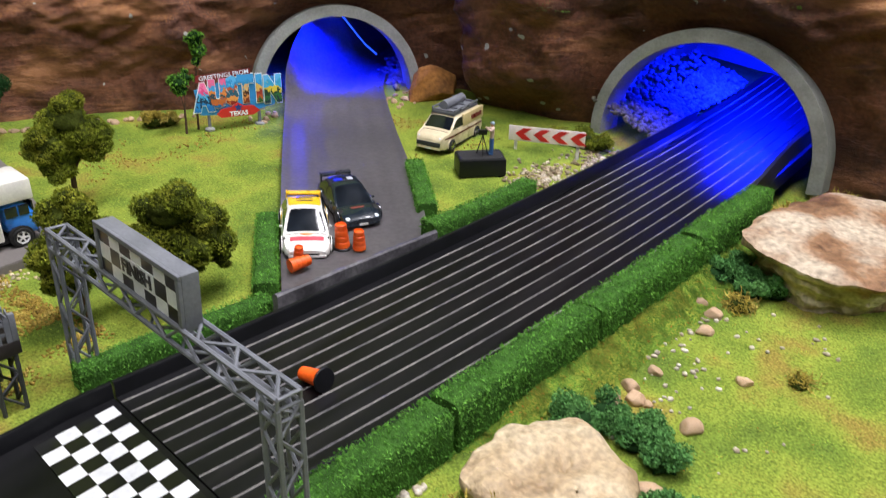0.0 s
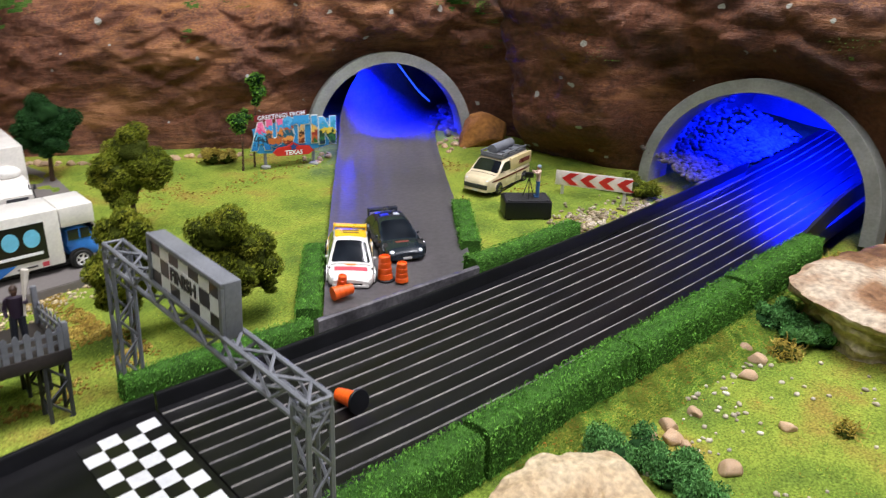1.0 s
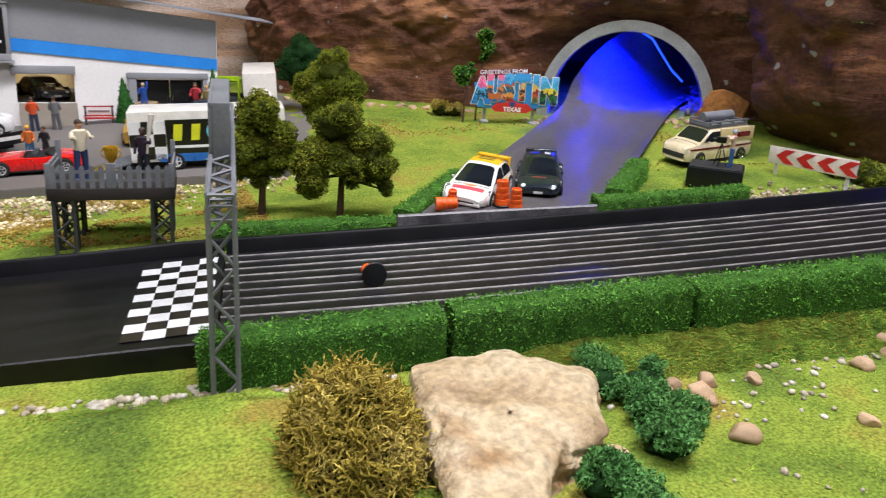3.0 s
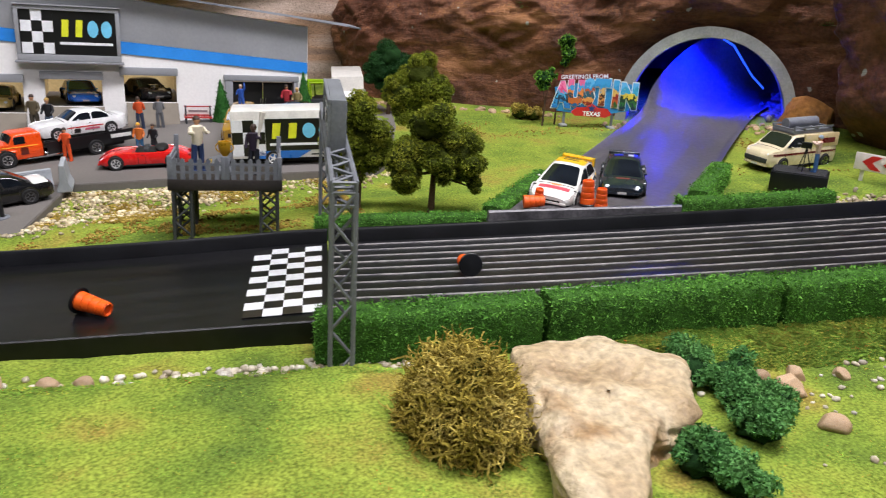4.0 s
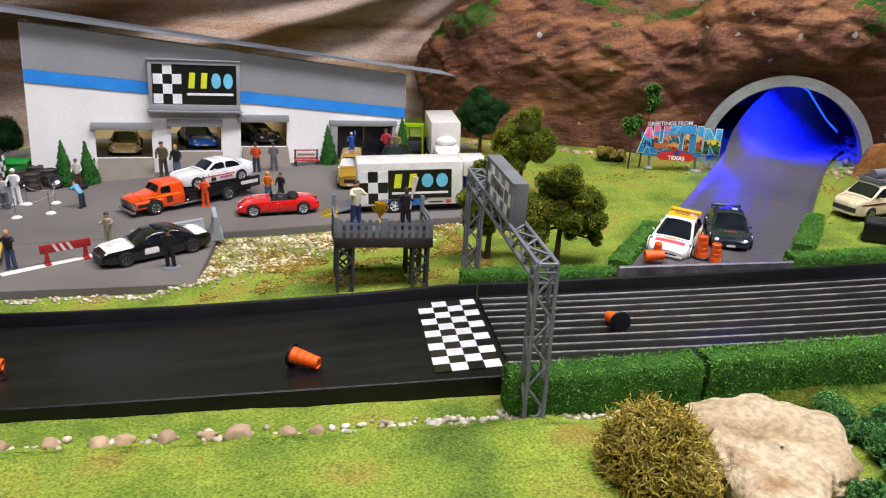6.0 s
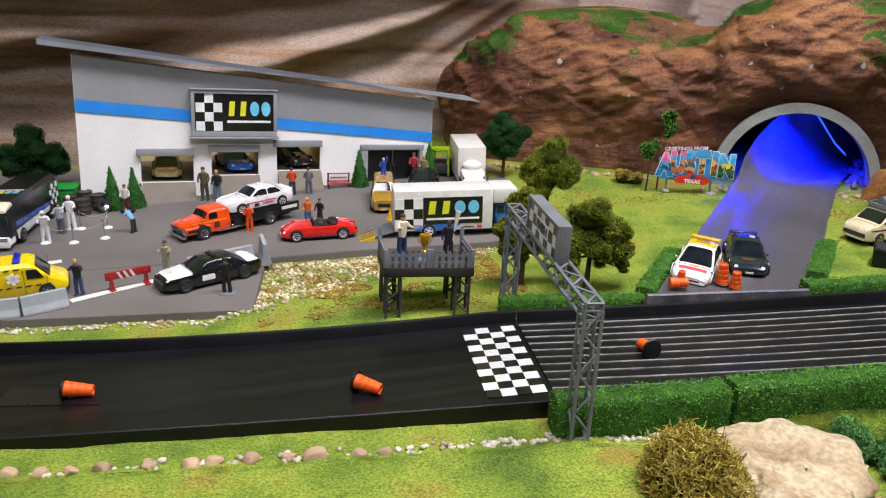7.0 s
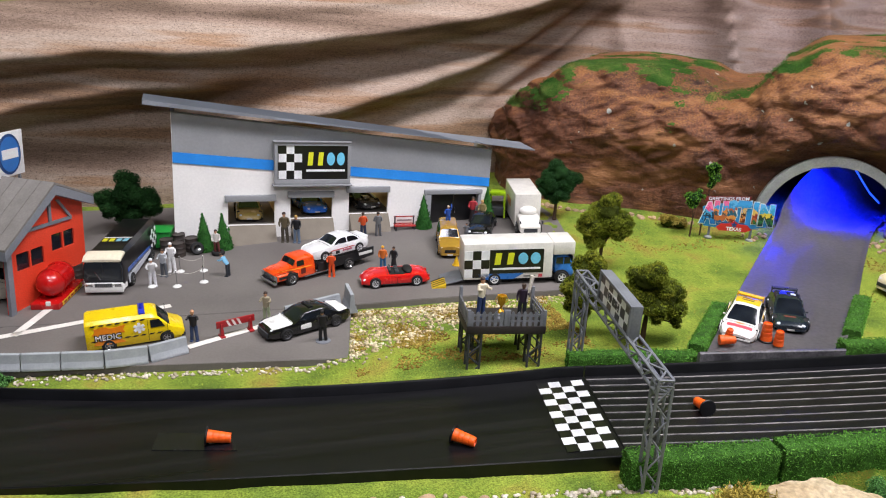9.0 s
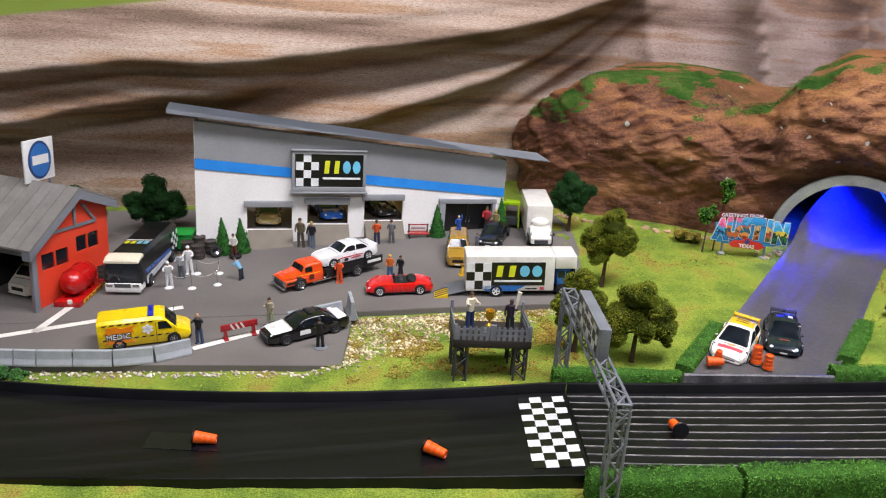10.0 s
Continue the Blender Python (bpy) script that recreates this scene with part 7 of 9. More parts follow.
def road_block():
    p, q = Vector((-0.1045, 0.4335, 0)), Vector((-0.0775, 0.4435, 0))
    t = q - p
    root = thing("road_barricade", on_slope((p.x + q.x) / 2, (p.y + q.y) / 2, math.degrees(math.atan2(t.y, t.x))), "dark red barricade with diagonal white bars", "barricade")
    red = colour("#9a1c20", 0.5)
    part("plank", box(-0.0165, 0.0165, -0.0008, 0.0008, 0.0085, 0.0145, 0.0003), red, root)
    for k in range(3):
        x = -0.006 + k * 0.0045
        part("stripe", upright([(x, 0.0088), (x + 0.002, 0.0088), (x - 0.0005, 0.0142), (x - 0.0025, 0.0142)], -0.0011, -0.0008), colour("#d8ccc8", 0.5), root, smooth=0)
    for x in (-0.0125, 0.0125):
        part("leg", upright([(x - 0.0016, 0), (x + 0.0016, 0), (x + 0.0008, 0.012), (x - 0.0008, 0.012)], -0.002, 0.002), red, root, smooth=0)
        part("foot", box(x - 0.002, x + 0.002, -0.0045, 0.0045, 0, 0.0016, 0.0003), red, root)


road_block()


def road_line(p, q, w):
    a, b = Vector((*p, 0)), Vector((*q, 0))
    s = Vector((-(b - a).y, (b - a).x, 0)).normalized() * w / 2
    bm = bmesh.new()
    f = bm.faces.new([bm.verts.new((v.x, v.y, plane_z(v.x, v.y) + 0.0003)) for v in (a - s, b - s, b + s, a + s)])
    g = bmesh.ops.extrude_face_region(bm, geom=[f])["geom"]
    bmesh.ops.translate(bm, verts=[v for v in g if isinstance(v, bmesh.types.BMVert)], vec=(0, 0, 0.0003))
    tagged(part("road_marking", bm, M_LINE, smooth=0), "white painted line on the pavement", "road marking", kind="structure")


road_line((-0.340, 0.4540), (-0.1500, 0.5085), 0.0075)
road_line((-0.272, 0.470), (-0.2350, 0.590), 0.0075)
road_line((-0.1290, 0.4200), (-0.0600, 0.4530), 0.0070)


def drum_cone(m, label, group="orange cones", base=True, h=0.0148, fat=1.0):
    root = thing("traffic_cone", m, label, "traffic cone", group)
    r0, r1 = h * 0.29 * fat, h * 0.215 * fat
    prof = [(r0, 0)]
    for k in range(4):
        z0, z1 = h * k / 4, h * (k + 1) / 4
        ra, rb = r0 + (r1 - r0) * k / 4, r0 + (r1 - r0) * (k + 1) / 4
        prof += [(ra, z0 + 0.0002), (rb + 0.0001, z1 - 0.0004), (rb - 0.0002, z1 - 0.0002)]
    prof += [(r1 * 0.9, h), (r1 * 0.8, h), (r1 * 0.75, h - 0.001), (0.0003, h - 0.001)]
    part("drum", lathe(prof, 18), M_ORANGE, root)
    if base:
        part("foot", lathe([(0.0003, -0.0016), (h * 0.38, -0.0013), (h * 0.405, -0.0009), (h * 0.405, -0.0003), (h * 0.38, 0.0), (h * 0.29, 0.0)], 20), M_WALLBLK, root, "black round foot")


def track_pose(x, y, lift):
    return Matrix.Translation((x, y, track_z(x) + lift)) @ lean(TZX, 0)


drum_cone(track_pose(-0.1070, 0.2690, 0.0058) @ pose(0, 0, 0, 0, 100, -6), "orange drum cone lying on the race track")
drum_cone(track_pose(0.0470, 0.2330, 0.0058) @ pose(0, 0, 0, 0, 100, -36), "orange drum cone lying on the race track")
drum_cone(track_pose(0.2235, 0.2245, 0.0058) @ pose(0, 0, 0, 0, 100, 86), "orange drum cone lying on its side, black foot showing")


def road_pose(x, y, lift=0.0):
    return on_slope(x, y, 0, ROADUP + 0.0015 + lift)


drum_cone(road_pose(0.2900, 0.3160, 0.0045) @ pose(0, 0, 0, 0, 88, -15), "orange drum cone knocked over on the road", base=False, h=0.0130, fat=1.1)
drum_cone(road_pose(0.3030, 0.3230, 0.0) @ pose(0, 0, 0, 6, 3, 0), "orange drum cone beside the rally car", base=False, h=0.0105, fat=1.1)
drum_cone(road_pose(0.3345, 0.3165, 0.0) @ pose(0, 0, 0, -3, 0, 0), "orange drum cone in front of the rally car", h=0.0150, fat=1.1)
drum_cone(road_pose(0.3385, 0.3060, 0.0), "orange drum cone in front of the rally car", base=False, h=0.0125, fat=1.15)


# clear tape patch stuck on the lane
def lane_tape():
    q = [(-0.1395, 0.2900), (-0.0935, 0.2785), (-0.0885, 0.2560), (-0.1412, 0.2692)]
    bm = bmesh.new()
    top = [bm.verts.new((x, y, track_z(x) + 0.0004)) for x, y in q]
    low = [bm.verts.new((x, y, track_z(x) - 0.0002)) for x, y in q]
    bm.faces.new(top), bm.faces.new(low)
    for k in range(4):
        bm.faces.new((top[k], top[(k + 1) % 4], low[(k + 1) % 4], low[k]))
    tape = mat("clear_tape", ["#0c0c10", "#121217"], 0.24, scale=60, fine=300, fine_mix=0.1, spec=0.5)
    tagged(part("tape_patch", bm, tape, smooth=0), "glossy dark tape patch stuck on the track", "tape")


lane_tape()


# ---- red station, tank, roof sign ----
M_PLANK = mat("roof_plank_grey", ["#6e6a66", "#7c7874"], 0.7, scale=60, fine=500, fine_mix=0.1, object_random=0.06)


def station():
    o = Vector((-0.2851, 0.5163, -0.016))
    m = Matrix.Translation(o) @ pose(0, 0, 0, 0, 0, 62.1)
    root = thing("fire_station", m, "red gabled station building with grey roof and trim", "building")
    L, ev, ap, am = 0.100, 0.066, 0.104, 0.055
    wins = [(0.012, 0.0275, 0.037, 0.053), (0.0295, 0.045, 0.037, 0.053), (0.056, 0.070, 0.044, 0.060), (0.072, 0.086, 0.044, 0.060)]
    xs = sorted({0.0, L, am} | {v for w in wins for v in w[:2]})

    def top(x):
        return ev + (ap - ev) * x / am if x < am else ap - (ap - 0.083) * (x - am) / (L - am)
    for a, b in zip(xs, xs[1:]):
        w = next((w for w in wins if w[0] <= a and b <= w[1]), None)
        if w:
            part("wall_panel", upright([(a, -0.01), (b, -0.01), (b, w[2]), (a, w[2])], 0, 0.003), M_REDB, root, smooth=0)
            part("wall_panel", upright([(a, w[3]), (b, w[3]), (b, top(b)), (a, top(a))], 0, 0.003), M_REDB, root, smooth=0)
        else:
            part("wall_panel", upright([(a, -0.01), (b, -0.01), (b, top(b)), (a, top(a))], 0, 0.003), M_REDB, root, smooth=0)
    part("wall", box(0.0, 0.003, 0.080, 0.15, -0.01, ev - 0.001), M_REDB, root)
    part("lintel", box(-0.001, 0.004, 0.0032, 0.0798, ev - 0.012, ev - 0.001), M_ROOF, root, "grey beam over the open bay")
    part("wall", box(L - 0.003, L, 0.0032, 0.15, -0.01, ev - 0.001), M_REDB, root)
    part("wall", box(0.0, L, 0.15, 0.153, -0.01, ev), M_REDB, root)
    part("inside", box(0.004, L - 0.004, 0.080, 0.083, 0.0, 0.06), M_DARK, root)
    for w in wins:
        part("window", box(w[0], w[1], 0.0015, 0.0022, w[2], w[3]), M_GLASS, root)
    # grey barge boards and roof planes with seams
    for a, b in (((-0.010, ev - 0.012), (am, ap + 0.002)), ((L + 0.005, ev + 0.0145), (am, ap + 0.002))):
        A, B = Vector((a[0], a[1])), Vector((b[0], b[1]))
        part("barge_board", upright([(A.x, A.y), (B.x, B.y - 0.006), (B.x, B.y + 0.003), (A.x, A.y + 0.008)], -0.010, -0.0006), M_ROOF, root, smooth=0)
        for k in range(12):
            y0 = -0.0098 + k * 0.0142
            part("roof_plank", upright([(A.x, A.y + 0.0084), (B.x, B.y + 0.0034), (B.x, B.y + 0.0054), (A.x, A.y + 0.0104)], y0, y0 + 0.0137), M_PLANK, root, smooth=0)
    for u in (-0.9, 0.0, 0.9):
        x = am + u * 0.030
        part("gable_trim", upright([(x - 0.0016, ap - 0.032), (x + 0.0016, ap - 0.032), (am + 0.0016 + u * 0.012, ap - 0.004 - abs(u) * 0.009), (am - 0.0016 + u * 0.012, ap - 0.004 - abs(u) * 0.009)], -0.0019, -0.0003), M_ROOF, root, smooth=0)
    part("gable_trim", upright([(am - 0.030, ap - 0.034), (am + 0.028, ap - 0.034), (am + 0.028, ap - 0.031), (am - 0.030, ap - 0.031)], -0.0016, -0.0003), M_ROOF, root, smooth=0)
    part("corner_post", box(-0.003, 0.003, -0.004, -0.0004, -0.006, ev - 0.004, 0.0004), M_ROOF, root)
    return m


STATION = station()
car("delivery_truck", "cream white diecast truck parked inside the station bay", STATION @ Matrix.Translation((0.055, 0.042, 0.0)) @ pose(0, 0, 0, 0, 0, 180), 0.070, 0.030, 0.029, "#d8d4c4", belt=0.60, nose=0.8, tail=0.9, cabin=(-0.45, 0.36, -0.43, 0.26), category="toy truck")


def roof_sign():
    root = thing("roof_sign", STATION @ Matrix.Translation((0.0675, 0.050, 0.1045)) @ pose(0, 0, 0, 0, 0, 8), "white roof board with blue oval emblem", "sign")
    part("board", box(-0.0215, 0.0215, -0.001, 0.001, 0.004, 0.046, 0.0005), colour("#dcdcdc", 0.5), root)
    el = upright([(0.0165 * math.cos(t), 0.025 + 0.019 * math.sin(t)) for t in [2 * math.pi * k / 28 for k in range(28)]], -0.0016, -0.0010)
    part("emblem", el, colour("#16386c", 0.4), root, "dark blue oval")
    el = upright([(0.0140 * math.cos(t), 0.025 + 0.0165 * math.sin(t)) for t in [2 * math.pi * k / 28 for k in range(28)]], -0.0020, -0.0016)
    part("emblem", el, colour("#2a68b0", 0.4), root, "blue oval")
    part("emblem_bar", box(-0.0115, 0.0115, -0.0024, -0.0020, 0.021, 0.030), colour("#dcdcdc", 0.4), root)
    for x in (-0.014, 0.014):
        part("strut", box(x - 0.001, x + 0.001, -0.001, 0.001, -0.003, 0.004), M_GREYPL, root)


roof_sign()


def red_tank():
    root = thing("storage_tank", on_slope(-0.2535, 0.5515, 80), "glossy red storage tank on a red plinth", "tank")
    red = colour("#b01414", 0.25)
    part("plinth", box(-0.030, 0.030, -0.0125, 0.0125, 0, 0.0055, 0.0005), red, root)
    t = lathe([(0.0005, -0.023), (0.006, -0.022), (0.0105, -0.018), (0.0125, -0.012), (0.0125, 0.012), (0.0105, 0.018), (0.006, 0.022), (0.0005, 0.023)], 28)
    t.transform(Matrix.Translation((0, 0, 0.0185)) @ Matrix.Rotation(radians(90), 4, "Y"))
    part("vessel", t, red, root, "glossy red round-ended vessel")
    for x in (-0.009, 0.009):
        b = lathe([(0.0126, -0.0015), (0.0132, -0.0015), (0.0132, 0.0015), (0.0126, 0.0015)], 28)
        b.transform(Matrix.Translation((x, 0, 0.0185)) @ Matrix.Rotation(radians(90), 4, "Y"))
        part("band", b, red, root)
        part("saddle", box(x - 0.003, x + 0.003, -0.009, 0.009, 0.0053, 0.010), red, root)
    part("lettered_strip", box(-0.022, 0.024, -0.0129, -0.0126, 0.0010, 0.0046), colour("#d8a814", 0.5), root, "yellow strip with unreadable marks")
    for k in range(5):
        part("mark_bar", box(-0.019 + k * 0.008, -0.014 + k * 0.008, -0.0131, -0.0129, 0.0018, 0.0036), colour("#8c1c10", 0.5), root)
    part("valve", box(-0.0322, -0.0300, -0.006, -0.002, 0.0045, 0.0085, 0.0004), colour("#d8d8d0", 0.4), root)


red_tank()


def forklift():
    root = thing("forklift", on_slope(0.225, 0.712, 250), "lime green diecast forklift beside the garage", "toy forklift")
    g = colour("#a0c814", 0.35)
    part("mast", box(0.010, 0.0125, -0.0105, -0.0085, 0.002, 0.036, 0.0004), g, root)
    part("mast", box(0.010, 0.0125, 0.0085, 0.0105, 0.002, 0.036, 0.0004), g, root)
    part("cross_bar", box(0.010, 0.0125, -0.0085, 0.0085, 0.033, 0.036, 0.0004), g, root)
    part("body", box(-0.020, 0.009, -0.0095, 0.0095, 0.004, 0.0150, 0.001), M_DGREY, root)
    part("roof", box(-0.014, 0.008, -0.009, 0.009, 0.0300, 0.0318, 0.0005), g, root)
    for x in (-0.013, 0.007):
        for y in (-0.0082, 0.0082):
            part("roof_post", tube((x, y, 0.015), (x, y, 0.030), 0.0008, sides=6), g, root)
    for x in (-0.014, 0.004):
        for s in (1, -1):
            wheel(root, x, s * 0.0095, 0.0045, 0.004)


forklift()


def small_cone():
    root = thing("safety_cone", on_slope(0.1325, 0.5575), "plain yellow cone beside the transporter", "cone")
    part("body", lathe([(0.0045, 0), (0.0045, 0.0008), (0.0034, 0.0010), (0.0008, 0.0095), (0.0002, 0.0096)], 16), colour("#d8a814", 0.5), root)


small_cone()


# ---- signs and things by the tunnels ----
def picture_print(cols, seed):
    """A small printed landscape inside one big letter: uneven bands of colour, low to high."""
    m = mat("postcard_print", cols[0], 0.45, scale=120, fine=700, fine_mix=0.2)
    N, L = m.node_tree.nodes, m.node_tree.links
    tc = N.new("ShaderNodeTexCoord")
    mp = N.new("ShaderNodeMapping")
    mp.inputs["Location"].default_value = (seed * 0.37, seed * 0.11, 0)
    L.new(tc.outputs["Object"], mp.inputs["Vector"])
    sx = N.new("ShaderNodeSeparateXYZ")
    L.new(tc.outputs["Object"], sx.inputs[0])
    ns = N.new("ShaderNodeTexNoise")
    ns.inputs["Scale"].default_value = 210
    L.new(mp.outputs[0], ns.inputs["Vector"])
    ad = N.new("ShaderNodeMath")
    ad.operation = "MULTIPLY_ADD"
    ad.inputs[1].default_value = 0.020
    L.new(ns.outputs[0], ad.inputs[0])
    L.new(sx.outputs[1], ad.inputs[2])
    mr = N.new("ShaderNodeMapRange")
    mr.inputs["From Min"].default_value, mr.inputs["From Max"].default_value = -0.004, 0.024
    L.new(ad.outputs[0], mr.inputs[0])
    rp = N.new("ShaderNodeValToRGB")
    cr = rp.color_ramp
    cr.interpolation = "CONSTANT"
    cr.elements[0].position, cr.elements[0].color = 0.0, (*hexcol(cols[0]), 1)
    cr.elements[1].position, cr.elements[1].color = 0.80, (*hexcol(cols[-1]), 1)
    for k, c in enumerate(cols[1:-1]):
        cr.elements.new(0.2 + 0.6 * k / (len(cols) - 2)).color = (*hexcol(c), 1)
    L.new(mr.outputs[0], rp.inputs[0])
    L.new(rp.outputs[0], N["Principled BSDF"].inputs["Base Color"])
    return m


def postcard_sign():
    m = Matrix.Translation((0.432, 0.588, 0.031)) @ pose(0, 0, 0, 0, 0, -22)
    root = thing("postcard_sign", m, "colourful postcard billboard with large letters on two posts", "billboard")
    white = colour("#e8ece8", 0.5)
    prints = [("#1f6fb4", "#2a86c4", "#18324a", "#4aa8d8", "#e04a86", "#f07cae"), ("#1c5e94", "#b4622c", "#26404e", "#d8843c", "#3c9cd8", "#e86a9c"),
              ("#7c2c1c", "#d09048", "#2a5c70", "#b85a2c", "#2c8cc8", "#5cb4e4"), ("#6a3018", "#c88a4c", "#3c2418", "#d4b070", "#2c8cc8", "#3c9cd8"),
              ("#2c5a2a", "#b0562a", "#8c2c1c", "#d8b45c", "#2c8cc8", "#44a4d8"), ("#12303c", "#2c6c38", "#1c3a24", "#d8c040", "#38a0c8", "#5cb4e4")]
    part("board", upright([(0.006, 0.0150), (0.026, 0.0135), (0.055, 0.0145), (0.076, 0.0190), (0.0820, 0.0440), (0.056, 0.0460), (0.030, 0.0440), (0.0025, 0.0375)], -0.0005, 0.0008), colour("#2c86c0", 0.5), root, smooth=0)
    part("top_banner", upright([(0.004, 0.0440), (0.054, 0.0485), (0.0545, 0.0535), (0.005, 0.0500)], -0.0016, -0.0006), colour("#7c1c20", 0.5), root, "dark red top banner", smooth=0)
    ob = part("lettering", text_mesh("GREETINGS FROM", 0.0056, 0.0001, 0.0001), colour("#dfe6ee", 0.5), root)
    ob.matrix_local = Matrix.Translation((0.030, -0.0018, 0.0490)) @ Matrix.Rotation(radians(-4.5), 4, "Y") @ FRONT
    for k, ch in enumerate("AUSTIN"):
        x = 0.0100 + k * 0.0129
        z = 0.0295 + 0.0035 * math.sin(k / 5 * math.pi) + k * 0.0005
        shape = FRONT @ Matrix.Diagonal((0.68, 1.0, 1, 1))
        ob = part("letter_edge", text_mesh(ch, 0.030, 0.0002, 0.0036), white, root, "white letter outline")
        ob.matrix_local = Matrix.Translation((x, -0.0010 - 0.0003 * (k % 2), z)) @ shape
        ob = part("letter", text_mesh(ch, 0.030, 0.0002, 0.0027), picture_print(prints[k], k + 1), root, "letter filled with a coloured picture")
        ob.matrix_local = Matrix.Translation((x, -0.0018 - 0.0003 * (k % 2), z)) @ shape
    part("bottom_banner", upright([(0.024, 0.0115), (0.054, 0.0115), (0.060, 0.0150), (0.055, 0.0200), (0.046, 0.0205), (0.040, 0.0240), (0.034, 0.0205), (0.025, 0.0195), (0.020, 0.0150)], -0.0036, -0.0026), colour("#c02a20", 0.5), root, "red bottom banner", smooth=0)
    star = [((0.040 + (0.0042 if k % 2 == 0 else 0.0018) * math.sin(k * math.pi / 5)), 0.0195 + (0.0042 if k % 2 == 0 else 0.0018) * math.cos(k * math.pi / 5)) for k in range(10)]
    part("star", upright(star, -0.0042, -0.0036), colour("#1c3c78", 0.5), root, "dark blue star", smooth=0)
    ob = part("lettering", text_mesh("TEXAS", 0.0058, 0.0001, 0.0002), white, root)
    ob.matrix_local = Matrix.Translation((0.040, -0.0044, 0.0142)) @ FRONT
    for x in (0.014, 0.061):
        part("post", box(x - 0.0012, x + 0.0012, 0.0010, 0.0030, -0.002, 0.030), M_GREYPL, root)
        part("foot", lump((x, 0.0015, 0.001), 0.0045, (1, 1, 0.5), int(x * 1000), 0.2), M_CONCRETE, root)


postcard_sign()


def chevron_sign():
    m = Matrix.Translation((0.571, 0.343, 0.0265)) @ pose(0, 0, 0, 0, 0, -75)
    root = thing("chevron_sign", m, "long red and white chevron road sign", "road sign")
    L = 0.066
    part("board", box(0, L, -0.0006, 0.0008, 0.0108, 0.0235, 0.0003), colour("#dcd4cc", 0.5), root, "white board")
    for k in range(4):
        x = 0.0135 + k * 0.0158
        part("chevron", upright([(x - 0.0075, 0.0171), (x - 0.0005, 0.0222), (x + 0.0070, 0.0222), (x + 0.0000, 0.0171), (x + 0.0070, 0.0120), (x - 0.0005, 0.0120)], -0.0010, -0.0006), colour("#c02420", 0.5), root, "red chevron", smooth=0)
    for x in (0.006, 0.060):
        part("leg", box(x - 0.0012, x + 0.0012, 0.0010, 0.0024, -0.003, 0.016), colour("#d0ccc4", 0.5), root)


chevron_sign()


def camera_stand():
    z = ground_z(0.507, 0.330)
    m = Matrix.Translation((0.515, 0.335, z)) @ lean() @ pose(0, 0, 0, 0, 0, -45)
    root = thing("black_case", m, "black ribbed plastic case standing on the lawn", "case")
    part("shell", box(-0.0190, 0.0190, -0.0125, 0.0125, 0.0015, 0.0155, 0.0012), M_WALLBLK, root)
    part("lid_panel", box(-0.0175, 0.0175, -0.0110, 0.0110, 0.0156, 0.0160), mat("rubber_mat", ["#141416", "#202024"], 0.8, scale=300, fine=1800, fine_mix=0.4, bump=0.8, bump_scale=1200), root)
    for sx in (-1, 1):
        for sy in (-1, 1):
            part("foot", box(sx * 0.015 - 0.002, sx * 0.015 + 0.002, sy * 0.0095 - 0.002, sy * 0.0095 + 0.002, -0.001, 0.0016), M_WALLBLK, root)
            part("screw", tube((sx * 0.0155, sy * 0.009, 0.0159), (sx * 0.0155, sy * 0.009, 0.0166), 0.0008, sides=8), M_DGREY, root)
    top = m @ Matrix.Translation((0, 0, 0.0161))
    figurine(top @ Matrix.Translation((0.009, 0.001, 0)) @ pose(0, 0, 0, 0, 0, 175), 0.0265, "#d8b8a8", "#345c8c", label="figurine in pink shirt working a film camera", arms=(80, 70), hat="#8fa0b0")
    t = thing("tripod", top @ Matrix.Translation((0.0015, 0.000, 0)), "tiny black film camera on a tripod", "tripod")
    for k in range(3):
        a = k * 2 * math.pi / 3 + 0.4
        part("leg", tube((0.005 * math.cos(a), 0.005 * math.sin(a), 0), (0, 0, 0.0165), 0.0004, sides=6), M_BLACK, t)
    part("camera_body", box(-0.004, 0.003, -0.0017, 0.0017, 0.0165, 0.0205, 0.0004), M_BLACK, t)
    part("lens_hood", tube((-0.0065, 0, 0.0185), (-0.004, 0, 0.0185), 0.0013, 0.001, 10), M_BLACK, t)


camera_stand()


